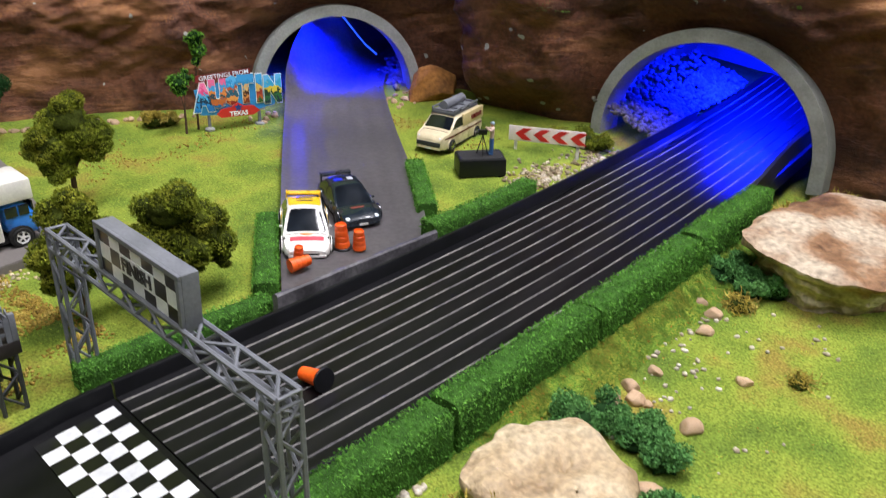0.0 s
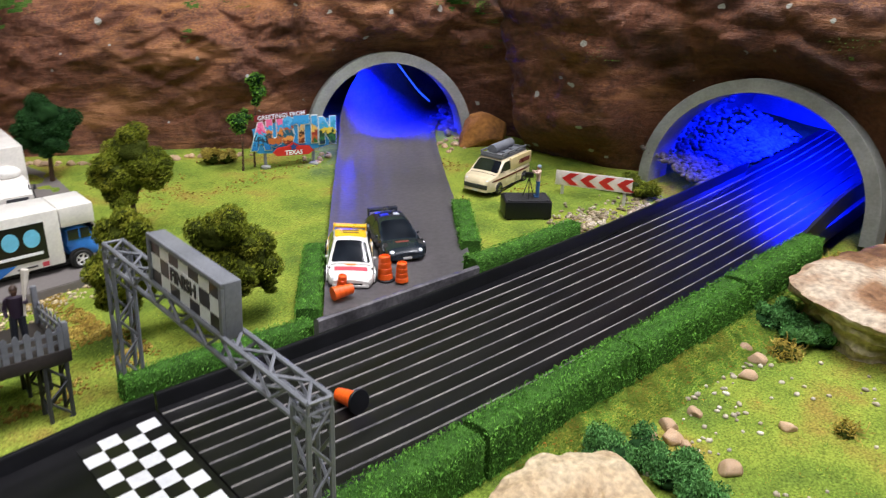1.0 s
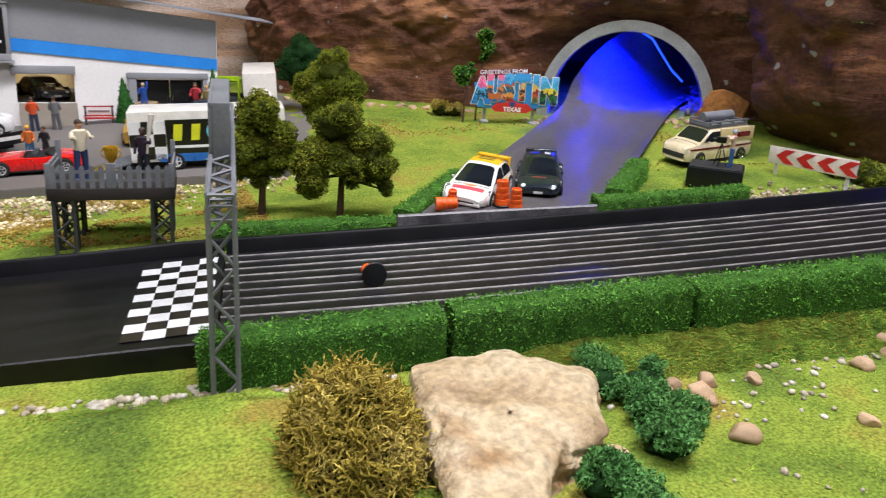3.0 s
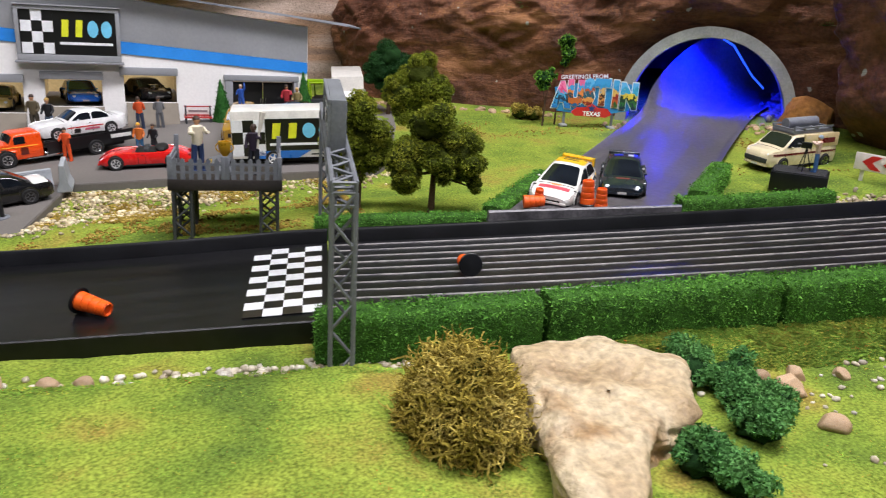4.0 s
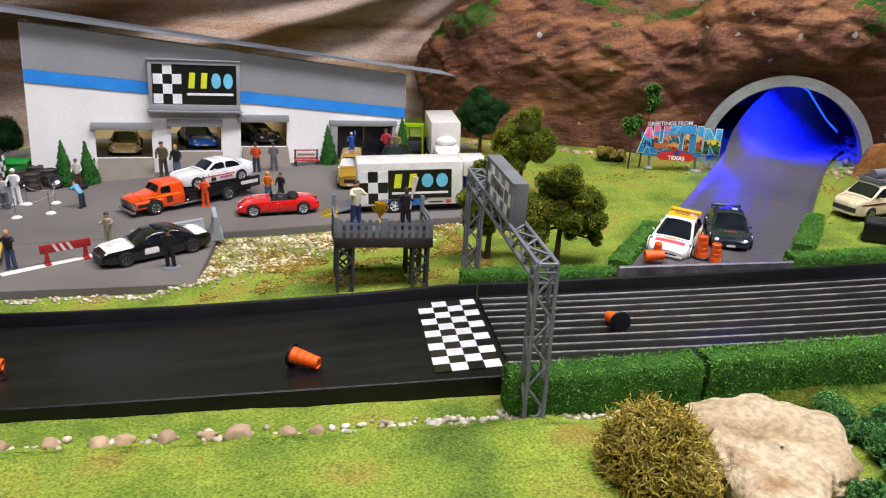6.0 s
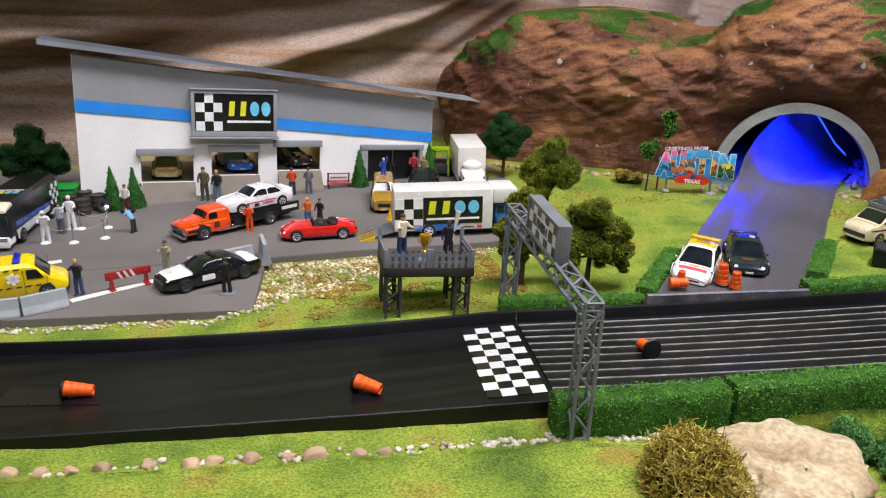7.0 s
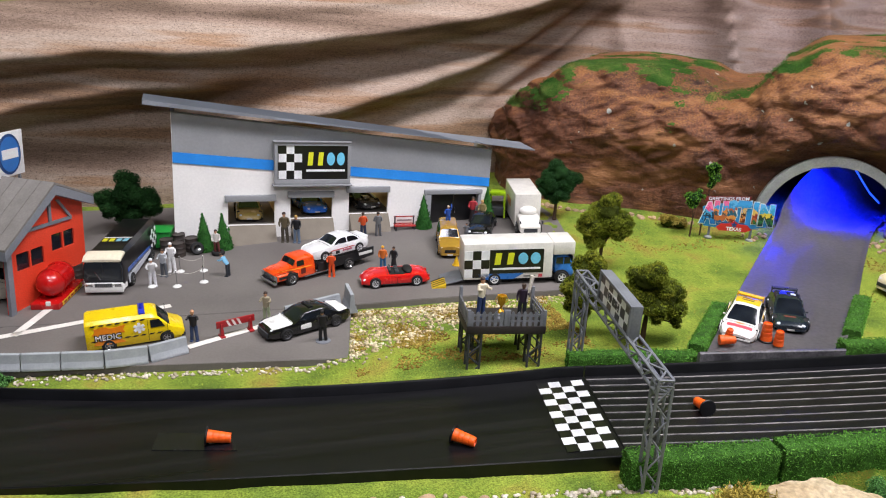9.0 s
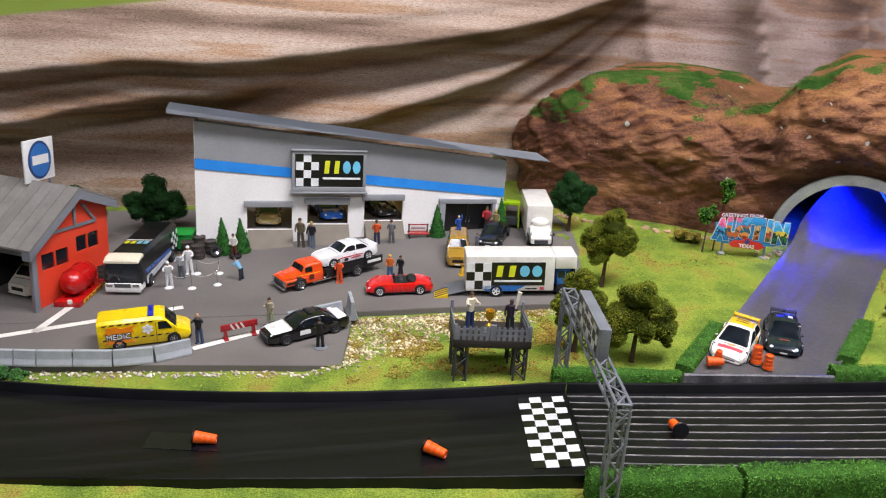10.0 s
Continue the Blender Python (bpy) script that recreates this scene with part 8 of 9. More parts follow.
# ---- hedges ----
def hedge(pts, w, h, label, seed, base=None):
    """A clipped foam hedge along ground points (x, y), top h above z0(x)."""
    path = smooth_path([(x, y, z) for x, y, z in pts], max(6, int((Vector(pts[0]) - Vector(pts[-1])).length / 0.004)))
    root = thing("hedge", Matrix(), label, "hedge", "clipped hedges")
    bm = bmesh.new()
    rings = []
    prof = [(-0.5, 0), (-0.52, 0.5), (-0.47, 0.94), (-0.3, 1.0), (0.3, 1.0), (0.47, 0.94), (0.52, 0.5), (0.5, 0)]
    frames = []
    for k, p in enumerate(path):
        t = (path[min(len(path) - 1, k + 1)] - path[max(0, k - 1)]).normalized()
        side = Vector((-t.y, t.x, 0)).normalized()
        frames.append((p, side))
        ring = []
        for u, v in prof:
            q = p + side * (u * w) + Vector((0, 0, v * h))
            q += side * 0.0009 * noise.noise(q * 160) + Vector((0, 0, 0.0008 * noise.noise(q * 140 + Vector((5, 5, 5)))))
            ring.append(bm.verts.new(q))
        rings.append(ring)
    for a, b in zip(rings, rings[1:]):
        for k in range(8):
            bm.faces.new((a[k], a[(k + 1) % 8], b[(k + 1) % 8], b[k]))
    bm.faces.new(rings[0]), bm.faces.new(rings[-1])
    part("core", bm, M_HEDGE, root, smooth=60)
    rng = np.random.default_rng(seed)
    length = sum((a - b).length for a, b in zip(path, path[1:]))
    n = int(length * (2 * h + w) * 1e6 * 1.5)
    per = [0, h, h + w, 2 * h + w]
    verts, s_all = [], rng.random(n)
    q_all = rng.random(n) * (2 * h + w)
    for s, q in zip(s_all, q_all):
        f = s * (len(frames) - 1)
        i = min(int(f), len(frames) - 2)
        p = frames[i][0].lerp(frames[i + 1][0], f - i)
        side = frames[i][1]
        if q < h:
            c = p + side * (-0.52 * w) + Vector((0, 0, q))
        elif q < h + w:
            c = p + side * (q - h - w / 2) + Vector((0, 0, h))
        else:
            c = p + side * (0.52 * w) + Vector((0, 0, q - h - w))
        verts.append(c)
    for end, (p, side) in ((0, frames[0]), (1, frames[-1])):
        for _ in range(int(w * h * 0.6e6)):
            verts.append(p + side * ((rng.random() - 0.5) * w) + Vector((0, 0, rng.random() * h)))
    p = np.array(verts)
    n = len(p)
    a, b = rng.normal(size=(n, 3)) * 0.00062, rng.normal(size=(n, 3)) * 0.00062
    p = p + rng.normal(size=(n, 3)) * 0.00045
    v = np.stack([p, p + a, p + b], 1).reshape(-1, 3)
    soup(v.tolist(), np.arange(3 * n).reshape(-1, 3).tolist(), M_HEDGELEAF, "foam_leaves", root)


def hz(x, y, dz=-0.004):
    return (x, y, plane_z(x, y) + dz)


HX = [0.1395, 0.2355, 0.3435, 0.4545, 0.5600]


def hedge_y(x):
    """Centre line of the long hedge on the near side of the track."""
    return 0.179 - 0.13 * (x - 0.14) + 0.02 * (x - 0.14) ** 2


for k, (a, b) in enumerate(zip(HX, HX[1:])):
    pts = []
    for i in range(5):
        x = a + (b - a) * i / 4 - (0.0016 if i == 4 else 0) + (0.0016 if i == 0 else 0)
        pts.append((x, hedge_y(x), track_z(x) - 0.015))
    hedge(pts, 0.0165, 0.0245 + 0.001 * (k % 2), "long clipped bright green hedge beside the track", 20 + k)
hedge([hz(0.162, 0.3235), hz(0.21, 0.3155), hz(0.262, 0.3035)], 0.012, 0.017, "low clipped green hedge beside the track wall", 31)
hedge([hz(0.2685, 0.3130), hz(0.30, 0.3475), hz(0.335, 0.385)], 0.0130, 0.018, "clipped green hedge along the grey road", 32)
hedge([(0.3800, 0.2845, 0.0080), (0.430, 0.2750, 0.0120), (0.4790, 0.2680, 0.0158)], 0.0130, 0.0230, "low clipped green hedge beside the track wall", 33)
hedge([hz(0.4110, 0.3085, 0.0), hz(0.444, 0.341, 0.0), hz(0.474, 0.370, 0.0)], 0.0128, 0.0150, "clipped green hedge along the grey road", 34)


# turf bank that climbs to the foot of the long hedge
def bank_at(u, v):
    x = 0.215 + 0.36 * u
    k = ss((x - 0.22) / 0.09)
    y = hedge_y(x) - 0.0075 - (0.004 + 0.017 * k) * v
    z = ground_z(x, y)
    return (x, y, z - 0.001 + 0.0150 * k * (1 - v) ** 1.2 * (0.92 + 0.16 * noise.noise((x * 90, v * 3, 0))))


def grass_bank():
    tagged(part("grass_bank", grid(120, 10, bank_at), mat("bank_turf", ["#4e6e28", "#64822e", "#748c36"], 0.95, scale=40, fine=1300, fine_mix=0.2, bump=0.5, bump_scale=900, spec=0.1, dist=0.0012), smooth=180), "narrow green turf bank along the hedge foot", "bank", kind="structure")
    rng = np.random.default_rng(41)
    verts = []
    for _ in range(60000):
        p = Vector(bank_at(rng.random(), rng.random() * 0.97))
        a = rng.random() * 6.283
        c, s = math.cos(a) * 0.0006, math.sin(a) * 0.0006
        verts += [(p.x - c, p.y - s, p.z), (p.x + c, p.y + s, p.z), (p.x + rng.normal() * 0.0008, p.y + rng.normal() * 0.0008, p.z + 0.0002 + 0.0003 * rng.random())]
    tagged(soup(verts, np.arange(len(verts)).reshape(-1, 3).tolist(), M_FLOCK2, "bank_grass"), "short green flock on the hedge bank", "grass", kind="stuff")


grass_bank()


# ---- trees and bushes ----
def tree(x, y, h, blobs, seed, leaf, core, label, trunk_r=0.0022, bark=0.0, n=46000, size=0.0013):
    z0 = ground_z(x, y)
    root = thing("tree", Matrix.Translation((x, y, z0)), label, "tree", "model trees")
    rng = random.Random(seed)
    bm = bmesh.new()
    fork = h * 0.42
    tube((0, 0, -0.003), (0.0008, 0, fork), trunk_r * 1.15, trunk_r * 0.75, 8, bm)
    for c, r, *s in blobs:
        tube((0.0008, 0, fork * rng.uniform(0.75, 1.0)), Vector(c) * 0.95, trunk_r * 0.55, trunk_r * 0.2, 6, bm)
    part("trunk", bm, M_BARK, root)
    lobes = []
    for c, r, *s in blobs:
        for _ in range(13):
            d = Vector((rng.gauss(0, 1), rng.gauss(0, 1), rng.gauss(0, 0.9))).normalized()
            lobes.append((tuple(Vector(c) + d * r * rng.uniform(0.45, 0.85)), r * rng.uniform(0.36, 0.54), 0.85))
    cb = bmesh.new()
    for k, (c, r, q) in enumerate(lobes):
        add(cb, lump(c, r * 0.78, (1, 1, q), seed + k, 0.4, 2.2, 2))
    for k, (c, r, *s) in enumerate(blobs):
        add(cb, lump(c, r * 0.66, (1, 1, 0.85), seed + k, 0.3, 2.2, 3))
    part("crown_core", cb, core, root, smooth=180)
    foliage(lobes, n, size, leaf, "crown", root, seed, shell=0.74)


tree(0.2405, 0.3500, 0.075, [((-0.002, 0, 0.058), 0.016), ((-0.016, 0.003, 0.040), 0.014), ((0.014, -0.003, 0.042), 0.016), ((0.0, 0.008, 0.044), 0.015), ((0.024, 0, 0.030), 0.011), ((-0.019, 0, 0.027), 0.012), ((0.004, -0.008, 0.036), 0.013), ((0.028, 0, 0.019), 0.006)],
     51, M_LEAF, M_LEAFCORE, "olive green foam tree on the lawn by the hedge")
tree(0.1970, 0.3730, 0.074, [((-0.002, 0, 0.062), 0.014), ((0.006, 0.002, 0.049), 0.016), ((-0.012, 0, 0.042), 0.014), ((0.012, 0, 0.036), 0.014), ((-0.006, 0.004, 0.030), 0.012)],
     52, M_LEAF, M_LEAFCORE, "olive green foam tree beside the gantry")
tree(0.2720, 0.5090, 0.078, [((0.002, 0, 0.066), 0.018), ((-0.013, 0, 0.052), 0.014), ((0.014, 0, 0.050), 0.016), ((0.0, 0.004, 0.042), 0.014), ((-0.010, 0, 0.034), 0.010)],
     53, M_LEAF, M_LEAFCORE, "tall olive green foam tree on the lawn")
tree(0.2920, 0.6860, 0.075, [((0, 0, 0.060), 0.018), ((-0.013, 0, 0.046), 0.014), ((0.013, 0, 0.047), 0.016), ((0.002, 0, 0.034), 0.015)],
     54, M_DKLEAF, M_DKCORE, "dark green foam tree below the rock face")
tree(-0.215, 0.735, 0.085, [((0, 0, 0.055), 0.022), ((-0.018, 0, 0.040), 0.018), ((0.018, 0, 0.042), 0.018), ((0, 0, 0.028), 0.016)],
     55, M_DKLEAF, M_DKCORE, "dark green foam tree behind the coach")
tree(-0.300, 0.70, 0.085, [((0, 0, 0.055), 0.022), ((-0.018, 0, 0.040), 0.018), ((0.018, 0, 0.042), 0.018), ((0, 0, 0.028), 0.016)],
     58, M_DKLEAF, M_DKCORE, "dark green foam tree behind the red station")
tree(0.4285, 0.5960, 0.052, [((-0.004, 0, 0.047), 0.0085), ((0.004, 0, 0.050), 0.0065), ((-0.002, 0, 0.040), 0.006)],
     56, M_LTLEAF, M_DKCORE, "thin sapling with small light green crown", 0.0011, n=1500, size=0.0018)
tree(0.4420, 0.5965, 0.085, [((0.0055, 0, 0.082), 0.0080), ((0.008, 0, 0.070), 0.0075), ((0.005, 0, 0.062), 0.0055)],
     57, M_LTLEAF, M_DKCORE, "thin sapling with small light green crown", 0.0009, n=1700, size=0.0018)


def bush(x, y, blobs, seed, label, leaf=None, core=None, n=4000, size=0.002, dz=0.0):
    root = thing("bush", Matrix.Translation((x, y, ground_z(x, y) + dz)), label, "bush", "foam bushes")
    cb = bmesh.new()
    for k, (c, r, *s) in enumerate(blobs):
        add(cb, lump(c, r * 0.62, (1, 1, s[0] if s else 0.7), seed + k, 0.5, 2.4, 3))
    # dark core behind lighter leaves, its colour carries the shade inside the bush
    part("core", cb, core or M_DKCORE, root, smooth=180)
    rng = random.Random(seed)
    sub = []
    n, size = int(n * 2.0), size * 0.8
    for c, r, *s in blobs:
        for _ in range(16):
            d = Vector((rng.gauss(0, 1), rng.gauss(0, 1), abs(rng.gauss(0, 0.7)))).normalized()
            sub.append((tuple(Vector(c) + d * r * rng.uniform(0.5, 0.85)), r * rng.uniform(0.24, 0.42), 0.8))
    foliage(sub, n, size, leaf or M_BUSH, "leaves", root, seed, shell=0.3)


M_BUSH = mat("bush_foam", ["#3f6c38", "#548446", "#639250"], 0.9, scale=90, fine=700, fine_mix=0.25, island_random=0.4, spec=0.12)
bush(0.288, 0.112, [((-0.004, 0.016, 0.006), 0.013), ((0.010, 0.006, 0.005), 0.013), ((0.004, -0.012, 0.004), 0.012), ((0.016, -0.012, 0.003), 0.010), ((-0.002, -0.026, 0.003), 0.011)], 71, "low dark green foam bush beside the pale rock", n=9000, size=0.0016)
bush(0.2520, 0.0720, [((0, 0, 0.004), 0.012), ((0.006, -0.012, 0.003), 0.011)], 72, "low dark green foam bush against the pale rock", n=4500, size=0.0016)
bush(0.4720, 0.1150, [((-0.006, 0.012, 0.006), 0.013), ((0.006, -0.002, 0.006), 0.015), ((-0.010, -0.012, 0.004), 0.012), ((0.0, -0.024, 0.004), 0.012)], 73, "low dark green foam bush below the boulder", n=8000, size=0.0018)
bush(0.4200, 0.6330, [((0, 0, 0.006), 0.012), ((0.012, -0.006, 0.005), 0.010)], 74, "dry yellowish bush at the rock foot", M_LICHEN, M_LEAFCORE, 3000)
bush(-0.2620, 0.3990, [((0, 0, 0.002), 0.007), ((-0.014, 0.002, 0.002), 0.008), ((-0.028, 0.005, 0.002), 0.009), ((-0.044, 0.009, 0.002), 0.009)], 76, "low green foam bush below the barrier blocks", n=5000, size=0.0016)
bush(0.618, 0.296, [((0, 0, 0.005), 0.014), ((-0.004, 0.022, 0.004), 0.012), ((0.0, -0.016, 0.004), 0.011)], 75, "dark scrubby bush at the tunnel mouth", M_LEAF, M_LEAFCORE, 4500)


def lichen(x, y, rx, ry, h, n, seed, label, r=0.00060, dz=0.0):
    """A tangled clump of dry branching strands."""
    root = thing("moss_clump", Matrix.Translation((x, y, ground_z(x, y) + dz)), label, "moss", "dry moss clumps")
    rng = random.Random(seed)
    verts, faces = [], []

    def strand(p, d, steps, rad):
        prev = None
        for k in range(steps + 1):
            s1 = d.orthogonal().normalized()
            s2 = d.cross(s1)
            rr = rad * (1 - 0.5 * k / steps)
            base = len(verts)
            for a in range(3):
                verts.append(tuple(p + s1 * (rr * math.cos(a * 2.094)) + s2 * (rr * math.sin(a * 2.094))))
            if prev is not None:
                for a in range(3):
                    faces.append((prev + a, prev + (a + 1) % 3, base + (a + 1) % 3, base + a))
            prev = base
            d = (d + Vector((rng.gauss(0, 0.75), rng.gauss(0, 0.75), rng.gauss(0, 0.7)))).normalized()
            p = p + d * 0.0014
    for _ in range(n):
        th, ph = rng.uniform(0, 6.283), math.acos(rng.uniform(0, 1))
        k = rng.uniform(0.55, 0.98)
        q = Vector((rx * math.sin(ph) * math.cos(th), ry * math.sin(ph) * math.sin(th), h * math.cos(ph))) * k
        out = Vector((q.x / rx, q.y / ry, q.z / h)).normalized()
        strand(q, (out + Vector((rng.gauss(0, 0.8), rng.gauss(0, 0.8), rng.gauss(0, 0.5)))).normalized(), rng.randint(4, 8), r * rng.uniform(0.7, 1.2))
    soup(verts, faces, M_LICHEN, "tangle", root)
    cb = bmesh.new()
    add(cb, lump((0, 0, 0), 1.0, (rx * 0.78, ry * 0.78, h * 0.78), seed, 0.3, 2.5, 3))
    # dark core gives the tangle its inner shade by colour
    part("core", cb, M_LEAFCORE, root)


lichen(0.1820, 0.1120, 0.0220, 0.0290, 0.0310, 4600, 81, "tangled yellow-brown dry moss clump beside the pale rock", 0.00046)
lichen(0.575, 0.110, 0.030, 0.020, 0.017, 900, 82, "dry brown moss clump at the tunnel foot")
lichen(0.615, 0.085, 0.030, 0.022, 0.019, 900, 83, "dry brown moss clump at the tunnel foot")
lichen(0.4450, 0.1030, 0.010, 0.009, 0.006, 140, 84, "small dry moss wisp among stones", 0.0004)
lichen(0.3900, 0.0560, 0.009, 0.006, 0.004, 60, 85, "small dry moss wisp on the lawn", 0.0004)


# ---- rocks and stones ----
def boulder(x, y, dims, seed, material, label, turn=0, sink=0.3, sub=5, tilt=(0, 0)):
    ob = part("boulder", rock(dims, seed, 16, sub), material, smooth=32)
    ob.matrix_world = Matrix.Translation((x, y, ground_z(x, y) + dims[2] * sink)) @ pose(0, 0, 0, tilt[0], tilt[1], turn)
    return tagged(ob, label, "boulder", "pale boulders" if material in (M_PALE, M_RUSTY) else "boulders")


def slab_rock(outline, top, foot, undercut, seed, material, label, tilt=(0, 0), pits=()):
    """A broken flat-topped stone: rough upper face inside an outline, and sides that fall to the ground, drawn in by undercut."""
    n = len(outline)
    c = Vector((sum(p[0] for p in outline) / n, sum(p[1] for p in outline) / n))
    off = Vector((seed * 1.9, seed * 0.7, seed * 2.3))

    def reach(th):
        d = Vector((math.cos(th), math.sin(th)))
        best = 0.01
        for k in range(n):
            p, e = Vector(outline[k]) - c, Vector(outline[(k + 1) % n]) - Vector(outline[k])
            det = d.x * -e.y + e.x * d.y
            if abs(det) > 1e-9:
                r, u = (p.x * -e.y + e.x * p.y) / det, (d.x * p.y - d.y * p.x) / det
                if r > 0 and -1e-6 <= u <= 1 + 1e-6:
                    best = r
        return best
    NA, NT, NS = 120, 26, 22
    raw = [reach(2 * math.pi * i / NA) for i in range(NA)]
    rad = [sum(raw[(i + j) % NA] for j in (-2, -1, 0, 1, 2)) / 5 for i in range(NA)]
    bm = bmesh.new()

    def place(i, r, down):
        th = 2 * math.pi * i / NA
        q = Vector((c.x + math.cos(th) * rad[i] * r, c.y + math.sin(th) * rad[i] * r, 0))
        base = ground_z(q.x, q.y) - 0.002
        z = foot + top + tilt[0] * (q.x - c.x) + tilt[1] * (q.y - c.y)
        z += 0.0022 * noise.fractal(Vector((q.x, q.y, 0)) * 55 + off, 1.0, 2.0, 5) - 0.0035 * max(0, r - 0.80) ** 1.5 * 9
        for px, py, pr, pd in pits:
            z -= pd * math.exp(-(((q.x - px) / pr) ** 2 + ((q.y - py) / (pr * 0.6)) ** 2))
        z += (base - z) * down
        k = 0.0035 * noise.fractal(Vector((q.x, q.y, z)) * 60 + off, 1.0, 2.1, 5) + 0.0045 * (noise.ridged_multi_fractal(Vector((q.x, q.y, z * 1.8)) * 38 + off, 1.0, 2.0, 4, 1.0, 2.0) - 0.9) * min(1, down * 3)
        return q + Vector((math.cos(th) * k, math.sin(th) * k, 0)) + Vector((0, 0, z))
    rings = [[bm.verts.new(place(i, 0.02 + 0.98 * (j / NT) ** 0.8, 0.0)) for i in range(NA)] for j in range(NT + 1)]
    for j in range(1, NS + 1):
        v = j / NS
        rings.append([bm.verts.new(place(i, 1.0 + 0.03 * math.sin(math.pi * min(1, v * 4)) - undercut * v ** 0.8, v)) for i in range(NA)])
    for p, q in zip(rings, rings[1:]):
        for i in range(NA):
            bm.faces.new((p[i], p[(i + 1) % NA], q[(i + 1) % NA], q[i]))
    bm.faces.new(rings[0])
    return tagged(part("boulder", bm, material, smooth=40), label, "boulder", "pale boulders")


slab_rock([(0.213, 0.141), (0.243, 0.146), (0.270, 0.133), (0.279, 0.122), (0.261, 0.088), (0.234, 0.074), (0.214, 0.046), (0.195, 0.051), (0.203, 0.088), (0.207, 0.122)], 0.0185, -0.0105, 0.06, 3, M_PALE,
          "large pale cream limestone rock on the lawn", (0.0, 0.10), [(0.245, 0.1135, 0.0045, 0.0034), (0.2085, 0.084, 0.0030, 0.0028), (0.207, 0.103, 0.0025, 0.0024), (0.232, 0.098, 0.004, 0.0016), (0.222, 0.120, 0.003, 0.0014), (0.225, 0.075, 0.003, 0.0016)])
slab_rock([(0.476, 0.118), (0.512, 0.116), (0.548, 0.107), (0.600, 0.086), (0.605, 0.035), (0.530, 0.000), (0.470, 0.030), (0.452, 0.066), (0.462, 0.095)], 0.0340, -0.0010, 0.30, 9, M_RUSTY,
          "large pale cream limestone rock near the tunnel", (0.05, 0.12), [(0.49, 0.07, 0.006, 0.002), (0.52, 0.05, 0.004, 0.002)])
boulder(0.6420, 0.4780, (0.052, 0.034, 0.036), 13, M_SAND, "tan sandstone boulder beside the tunnel mouth", -35, 0.28, 4)

STONES = [finish(rock((0.5, 0.42, 0.34), 100 + k, 7, 3, 0.05), 75) for k in range(6)]
for me in STONES:
    me.materials.append(M_STONE)
STONE_LABELS = "rounded tan and grey river stone on the turf"


def stone(x, y, s, k, dz=0.25, z=None):
    ob = new("stone", STONES[k % 6])
    zz = ground_z(x, y) if z is None else z
    ob.matrix_world = Matrix.Translation((x, y, zz + s * 0.34 * dz)) @ pose(0, 0, 0, 0, 0, (k * 67) % 360) @ Matrix.Diagonal((s / 0.62, s / 0.62, s / 0.62, 1))
    tagged(ob, STONE_LABELS, "stone", "river stones")


rs = random.Random(4)
for k, (x, y, s) in enumerate([(0.434, 0.1235, 0.0095), (0.4275, 0.1130, 0.0095), (0.4065, 0.1105, 0.0085), (0.3540, 0.1175, 0.0075), (0.3335, 0.1220, 0.0085), (0.3255, 0.1165, 0.0100), (0.3180, 0.1240, 0.0070),
                               (0.3110, 0.1225, 0.0080), (0.3210, 0.0865, 0.0100), (0.3730, 0.0780, 0.0075), (0.2640, 0.0840, 0.0120), (0.3260, 0.1100, 0.0055)]):
    stone(x, y, s * 1.3, k)
for k in range(26):                                   # larger stones of the edging line on the near side
    x = -0.34 + 0.0165 * k + rs.uniform(-0.004, 0.004)
    if x < 0.06:
        stone(x, near_edge(x) - 0.0270 + rs.uniform(-0.002, 0.002), rs.uniform(0.008, 0.0165), k)
for k in range(34):                                   # stones along the foot of the rock face
    t = k / 33
    x, y = 0.285 + 0.175 * t + rs.uniform(-0.005, 0.005), 0.768 - 0.120 * t + rs.uniform(-0.006, 0.004)
    stone(x, y - 0.012, rs.uniform(0.005, 0.011), k + 3)
for k in range(22):                                   # stones at the tunnel mouth
    stone(0.625 + rs.uniform(-0.035, 0.02), 0.505 + rs.uniform(-0.022, 0.012), rs.uniform(0.004, 0.009), k + 1)
for k in range(8):
    stone(0.50 + rs.uniform(-0.03, 0.02), 0.578 + rs.uniform(-0.015, 0.01), rs.uniform(0.004, 0.009), k + 1)


def scatter(name, label, spots, smin, smax, material, seed, zfun=None):
    """Joined small pebbles."""
    rng = random.Random(seed)
    base = bmesh.new()
    bmesh.ops.create_icosphere(base, subdivisions=1, radius=1)
    bv = [v.co.copy() for v in base.verts]
    bf = [tuple(v.index for v in f.verts) for f in base.faces]
    base.free()
    verts, faces = [], []
    for x, y in spots:
        s = rng.uniform(smin, smax) / 2
        z = (zfun or ground_z)(x, y) + s * 0.3
        rot = Euler((rng.uniform(-0.4, 0.4), rng.uniform(-0.4, 0.4), rng.uniform(0, 6.28))).to_matrix()
        sx = (rng.uniform(0.8, 1.3), rng.uniform(0.7, 1.0), rng.uniform(0.55, 0.85))
        n = len(verts)
        for v in bv:
            k = rng.uniform(0.85, 1.12)
            q = rot @ Vector((v.x * sx[0] * k, v.y * sx[1] * k, v.z * sx[2] * k))
            verts.append((x + q.x * s, y + q.y * s, z + q.z * s))
        faces += [tuple(i + n for i in f) for f in bf]
    ob = soup(verts, faces, material, name)
    ob.data.polygons.foreach_set("use_smooth", [True] * len(faces))
    tagged(ob, label, "gravel", kind="stuff")


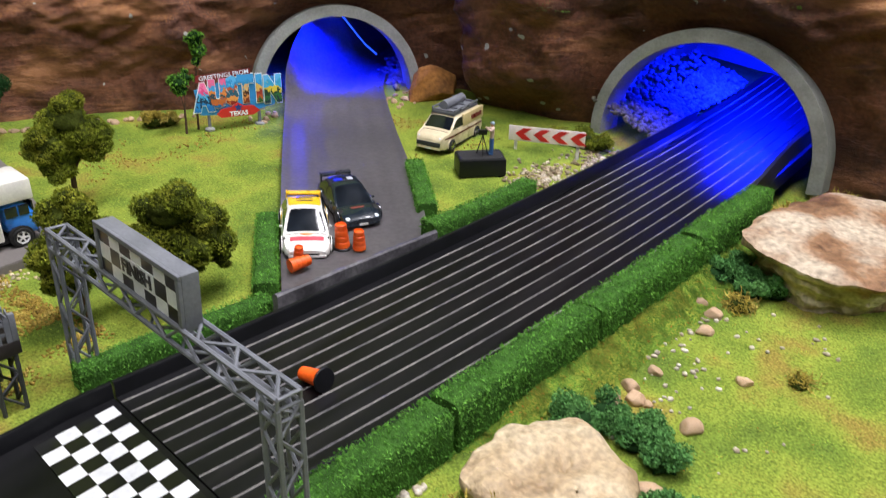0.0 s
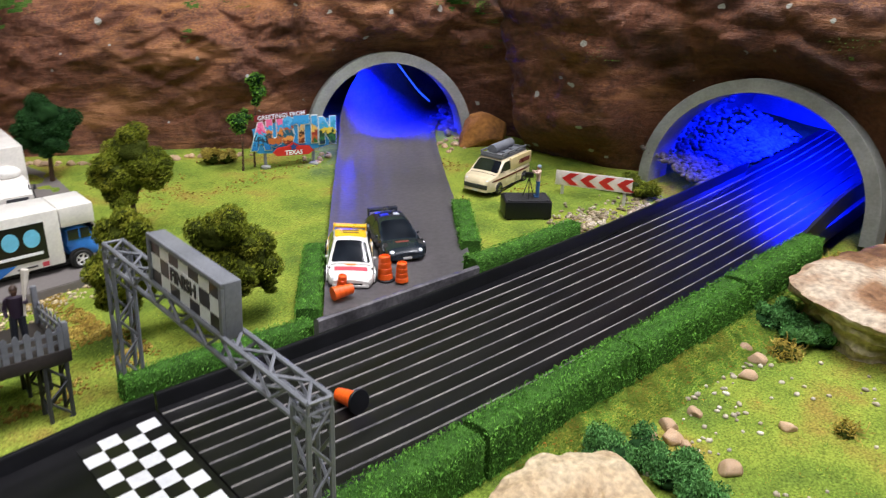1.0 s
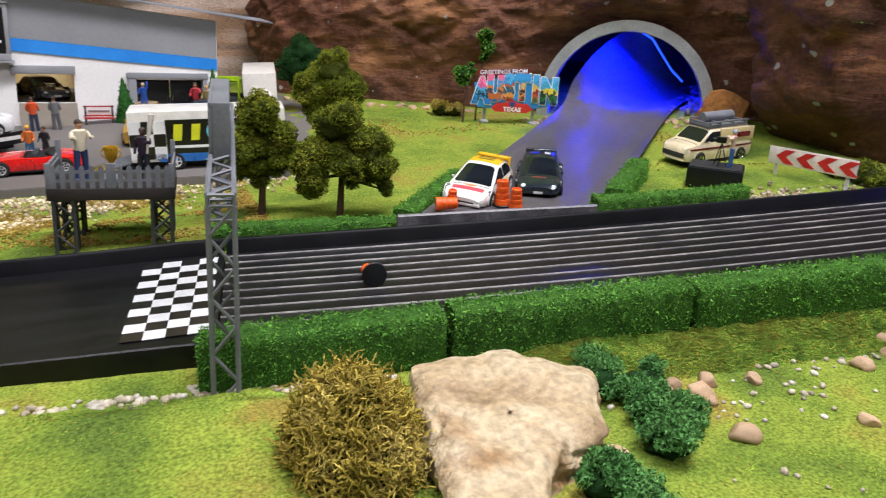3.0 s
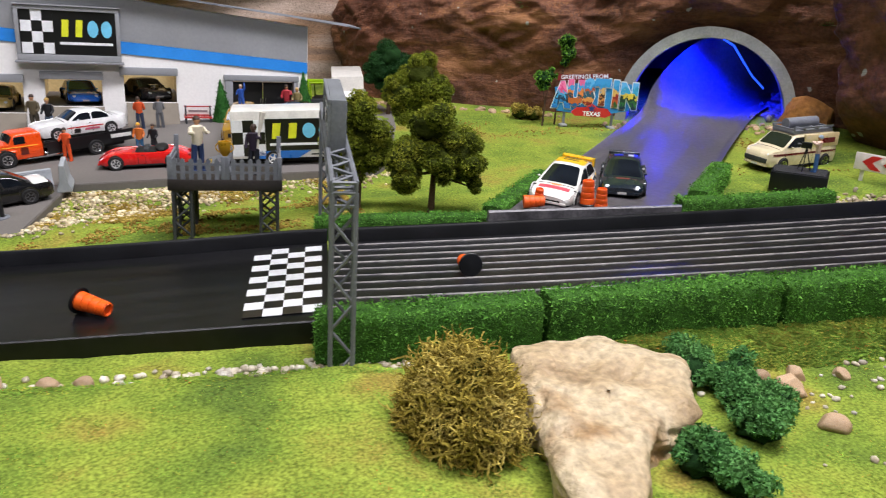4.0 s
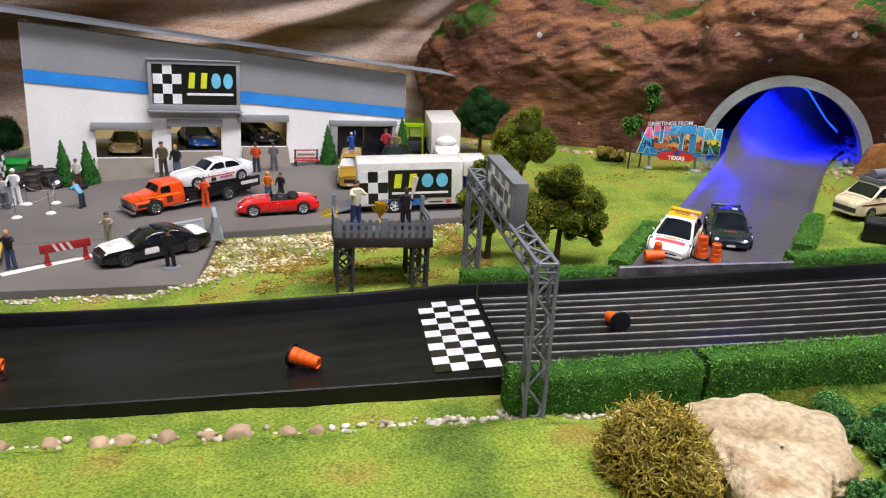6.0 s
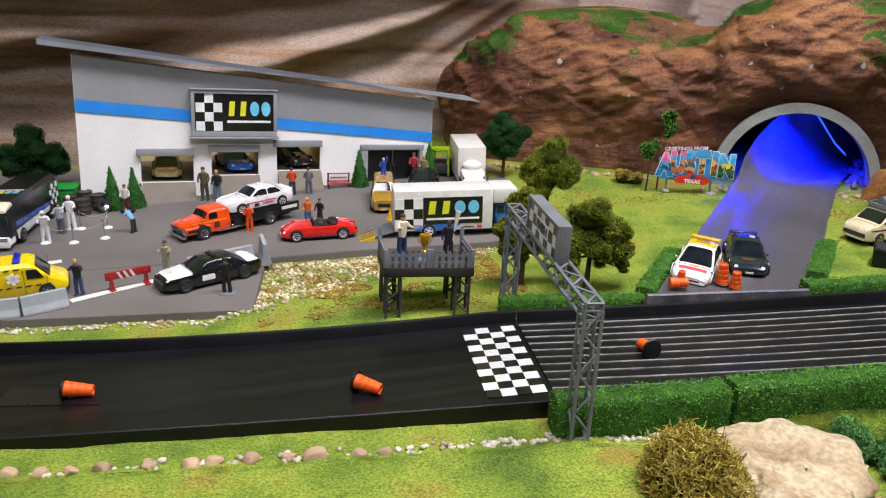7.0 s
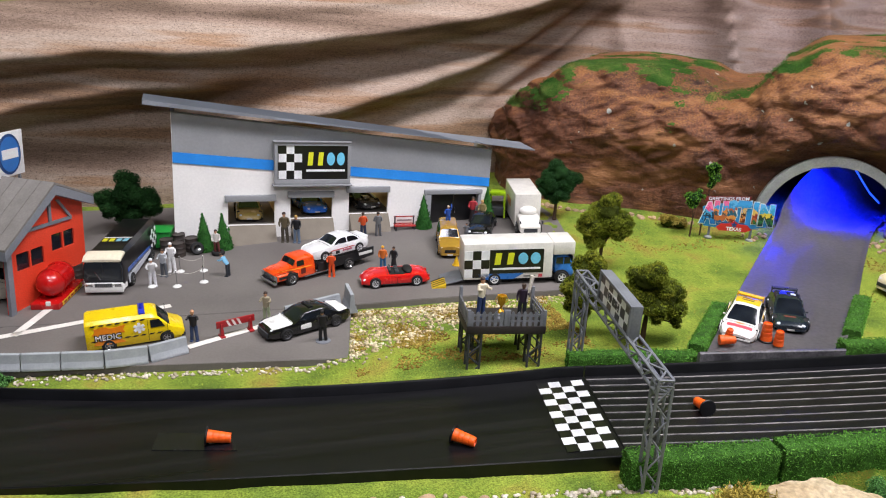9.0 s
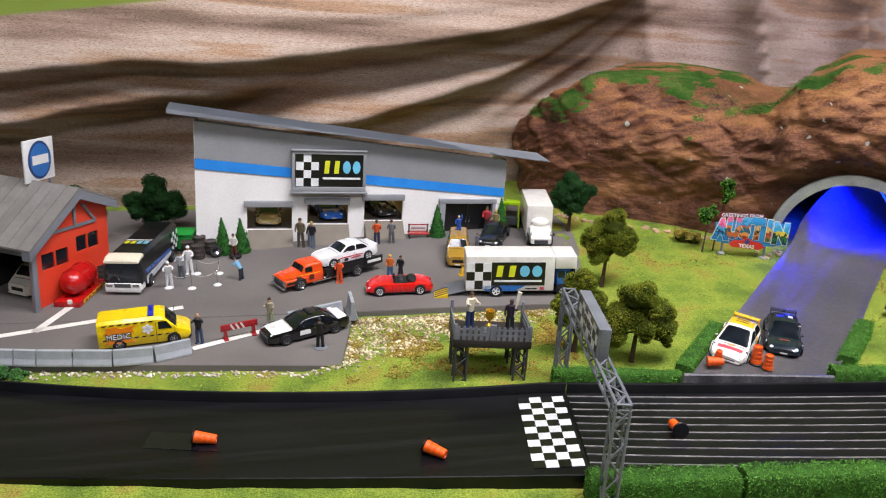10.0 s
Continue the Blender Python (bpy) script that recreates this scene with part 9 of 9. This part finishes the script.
spots = []
for _ in range(420):
    x = rs.uniform(-0.40, 0.215)
    if x < 0.04 and rs.random() < 0.6:
        continue
    spots.append((x, near_edge(x) - 0.0265 + rs.gauss(0, 0.0022)))
scatter("gravel", "line of pale gravel edging the near lawn", spots, 0.0022, 0.0048, M_EDGING, 1)
spots = []
while len(spots) < 1750:
    x, y = rs.uniform(-0.005, 0.25), rs.uniform(0.36, 0.474)
    front = 0.372 + 0.62 * min(x, 0.09) + 0.22 * max(0.0, x - 0.09) + rs.gauss(0, 0.010)
    clump = noise.noise((x * 38, y * 38, 2)) + 0.35 * ss((y - 0.445) / 0.02) + 0.3 * ss((0.03 - x) / 0.02) > rs.uniform(-0.55, 0.65)
    if clump and y > front and x > -0.004 + (y - 0.362) * 0.13 and rs.random() < 1 - 0.6 * ss((x - 0.09) / 0.08):
        spots.append((x, y))
M_GRAVEL = mat("cream_gravel", ["#7c6a48", "#b6a684", "#d4caae"], 0.75, scale=120, fine=700, fine_mix=0.2, island_random=0.5, spec=0.3)
scatter("gravel", "bank of white and tan gravel beside the pavement", spots, 0.0015, 0.0038, M_GRAVEL, 2)
spots = []
while len(spots) < 5200:
    x, y = rs.uniform(0.0, 0.20), rs.uniform(0.345, 0.474)
    patch = 0.35 * math.exp(-((x - 0.075) / 0.04) ** 2 - ((y - 0.412) / 0.018) ** 2)
    if noise.noise((x * 28, y * 28, 6)) + 0.4 * noise.noise((x * 70, y * 70, 1)) + patch > rs.uniform(-0.1, 0.55) and x > -0.003 + (y - 0.362) * 0.13:
        spots.append((x, y))
M_SOIL = mat("soil_crumb", ["#6a5424", "#8a7434", "#a08c48"], 0.9, scale=120, fine=700, fine_mix=0.3, island_random=0.35, spec=0.1)
scatter("soil", "brown and yellow soil crumbs among the turf", spots, 0.0010, 0.0026, M_SOIL, 12)
spots = []
while len(spots) < 900:
    x, y = rs.uniform(0.30, 0.60), rs.uniform(0.36, 0.66)
    if noise.noise((x * 22, y * 22, 9)) > rs.uniform(0.0, 0.45):
        if x > 0.5 or y > 0.55:
            spots.append((x, y))
scatter("soil", "brown soil crumbs along the rock foot", spots, 0.0010, 0.0024, M_SOIL, 13)
spots = [(rs.uniform(-0.4, 0.0), 0) for _ in range(330)]
spots = [(x, 0.3755 - 0.13 * (x + 0.0036) - 0.006 + rs.gauss(0, 0.003)) for x, _ in spots]
scatter("gravel", "thin line of white gravel below the pavement slab", spots, 0.0018, 0.0042, M_EDGING, 3)
spots = [(rs.gauss(0.535, 0.018), rs.gauss(0.290, 0.012)) for _ in range(260)] + [(rs.gauss(0.60, 0.02), rs.gauss(0.275, 0.01)) for _ in range(160)]
spots = [(x, y) for x, y in spots if y > far_edge(x) + 0.006]
scatter("gravel", "spill of pale gravel beside the track wall", spots, 0.002, 0.005, M_PEBBLE, 4)
spots = [(0.43 - 0.13 * t + rs.gauss(0, 0.010), 0.118 - 0.012 * t + rs.gauss(0, 0.010)) for t in [rs.random() for _ in range(60)]] + [(rs.uniform(0.28, 0.46), rs.uniform(0.03, 0.12)) for _ in range(30)]
scatter("gravel", "scattered small pebbles on the front lawn", spots, 0.0018, 0.004, M_EDGING, 5)
spots = [(x, far_edge(x) + 0.008 + abs(rs.gauss(0, 0.034))) for x in [rs.uniform(0.655, 0.90) for _ in range(1150)]]
scatter("gravel", "heap of stones inside the tunnel beside the track", spots, 0.004, 0.009, M_DIMROCK, 6, lambda x, y: 0.036 + 0.065 * (x - 0.66) + 0.45 * max(0, y - far_edge(x) - 0.008))
spots = [(0.675 + rs.gauss(0, 0.015), 0.550 + rs.gauss(0, 0.012)) for _ in range(200)]
scatter("gravel", "heap of grey stones inside the far tunnel", spots, 0.004, 0.012, M_DIMROCK, 7, lambda x, y: 0.048 + 0.9 * max(0, x - 0.665))


# ---- light strips in the tunnels ----
def led_strip(pts, label):
    bm = sweep(pts, [(-0.0032, -0.0008), (0.0032, -0.0008), (0.0032, 0.0008), (-0.0032, 0.0008)])
    tagged(part("led_strip", bm, M_LED), label, "led strip", "tunnel lights")


led_strip([(0.645, 0.620, 0.1215), (0.652, 0.611, 0.1155), (0.660, 0.602, 0.100), (0.668, 0.593, 0.085), (0.677, 0.584, 0.074)], "glowing blue light strip inside the far tunnel")


# ---- grass fibres ----
def in_poly(x, y, pts):
    inside = False
    j = len(pts) - 1
    for i in range(len(pts)):
        xi, yi = pts[i]
        xj, yj = pts[j]
        if (yi > y) != (yj > y) and x < (xj - xi) * (y - yi) / (yj - yi) + xi:
            inside = not inside
        j = i
    return inside


ROADPOLY = [(0.258, 0.290), (0.345, 0.383), (0.43, 0.472), (0.516, 0.562), (0.607, 0.512), (0.53, 0.434), (0.452, 0.352), (0.374, 0.272)]


def grass(n, x0, x1, y0, y1, length, seed, label, flock=None):
    rng = np.random.default_rng(seed)
    xs, ys = rng.uniform(x0, x1, n), rng.uniform(y0, y1, n)
    verts = []
    for x, y in zip(xs, ys):
        ne, fe = near_edge(x), far_edge(x)
        if ne - 0.007 < y < fe + 0.007:
            continue
        if y > 0.3 and (in_poly(x, y, ROADPOLY) or (x < 0.012 + 0.13 * (y - 0.478) and y > 0.3760 - 0.13 * (x + 0.0036)) or (y > 0.472 and x < 0.25 + 0.25 * (y - 0.47))):
            continue
        z = ground_z(x, y) - 0.0003
        a = rng.random() * 6.283
        l = length * (0.5 + rng.random())
        lx, ly = rng.normal() * l * 0.85, rng.normal() * l * 0.85
        w = length * 0.34
        c, s = math.cos(a) * w, math.sin(a) * w
        verts += [(x - c, y - s, z), (x + c, y + s, z), (x + lx, y + ly, z + l * 0.40)]
    f = np.arange(len(verts)).reshape(-1, 3).tolist()
    tagged(soup(verts, f, flock or M_FLOCK, "grass"), label, "grass", kind="stuff")


grass(230000, -0.36, 0.45, -0.02, 0.20, 0.0011, 1, "short flock grass on the near lawn", M_FLOCK2)
grass(70000, 0.45, 0.70, -0.05, 0.16, 0.0012, 2, "short flock grass around the boulders", M_FLOCK2)
grass(170000, -0.02, 0.70, 0.26, 0.70, 0.0014, 3, "short flock grass on the far lawn")
grass(26000, -0.40, 0.02, 0.30, 0.44, 0.0015, 4, "short flock grass between track and pavement")
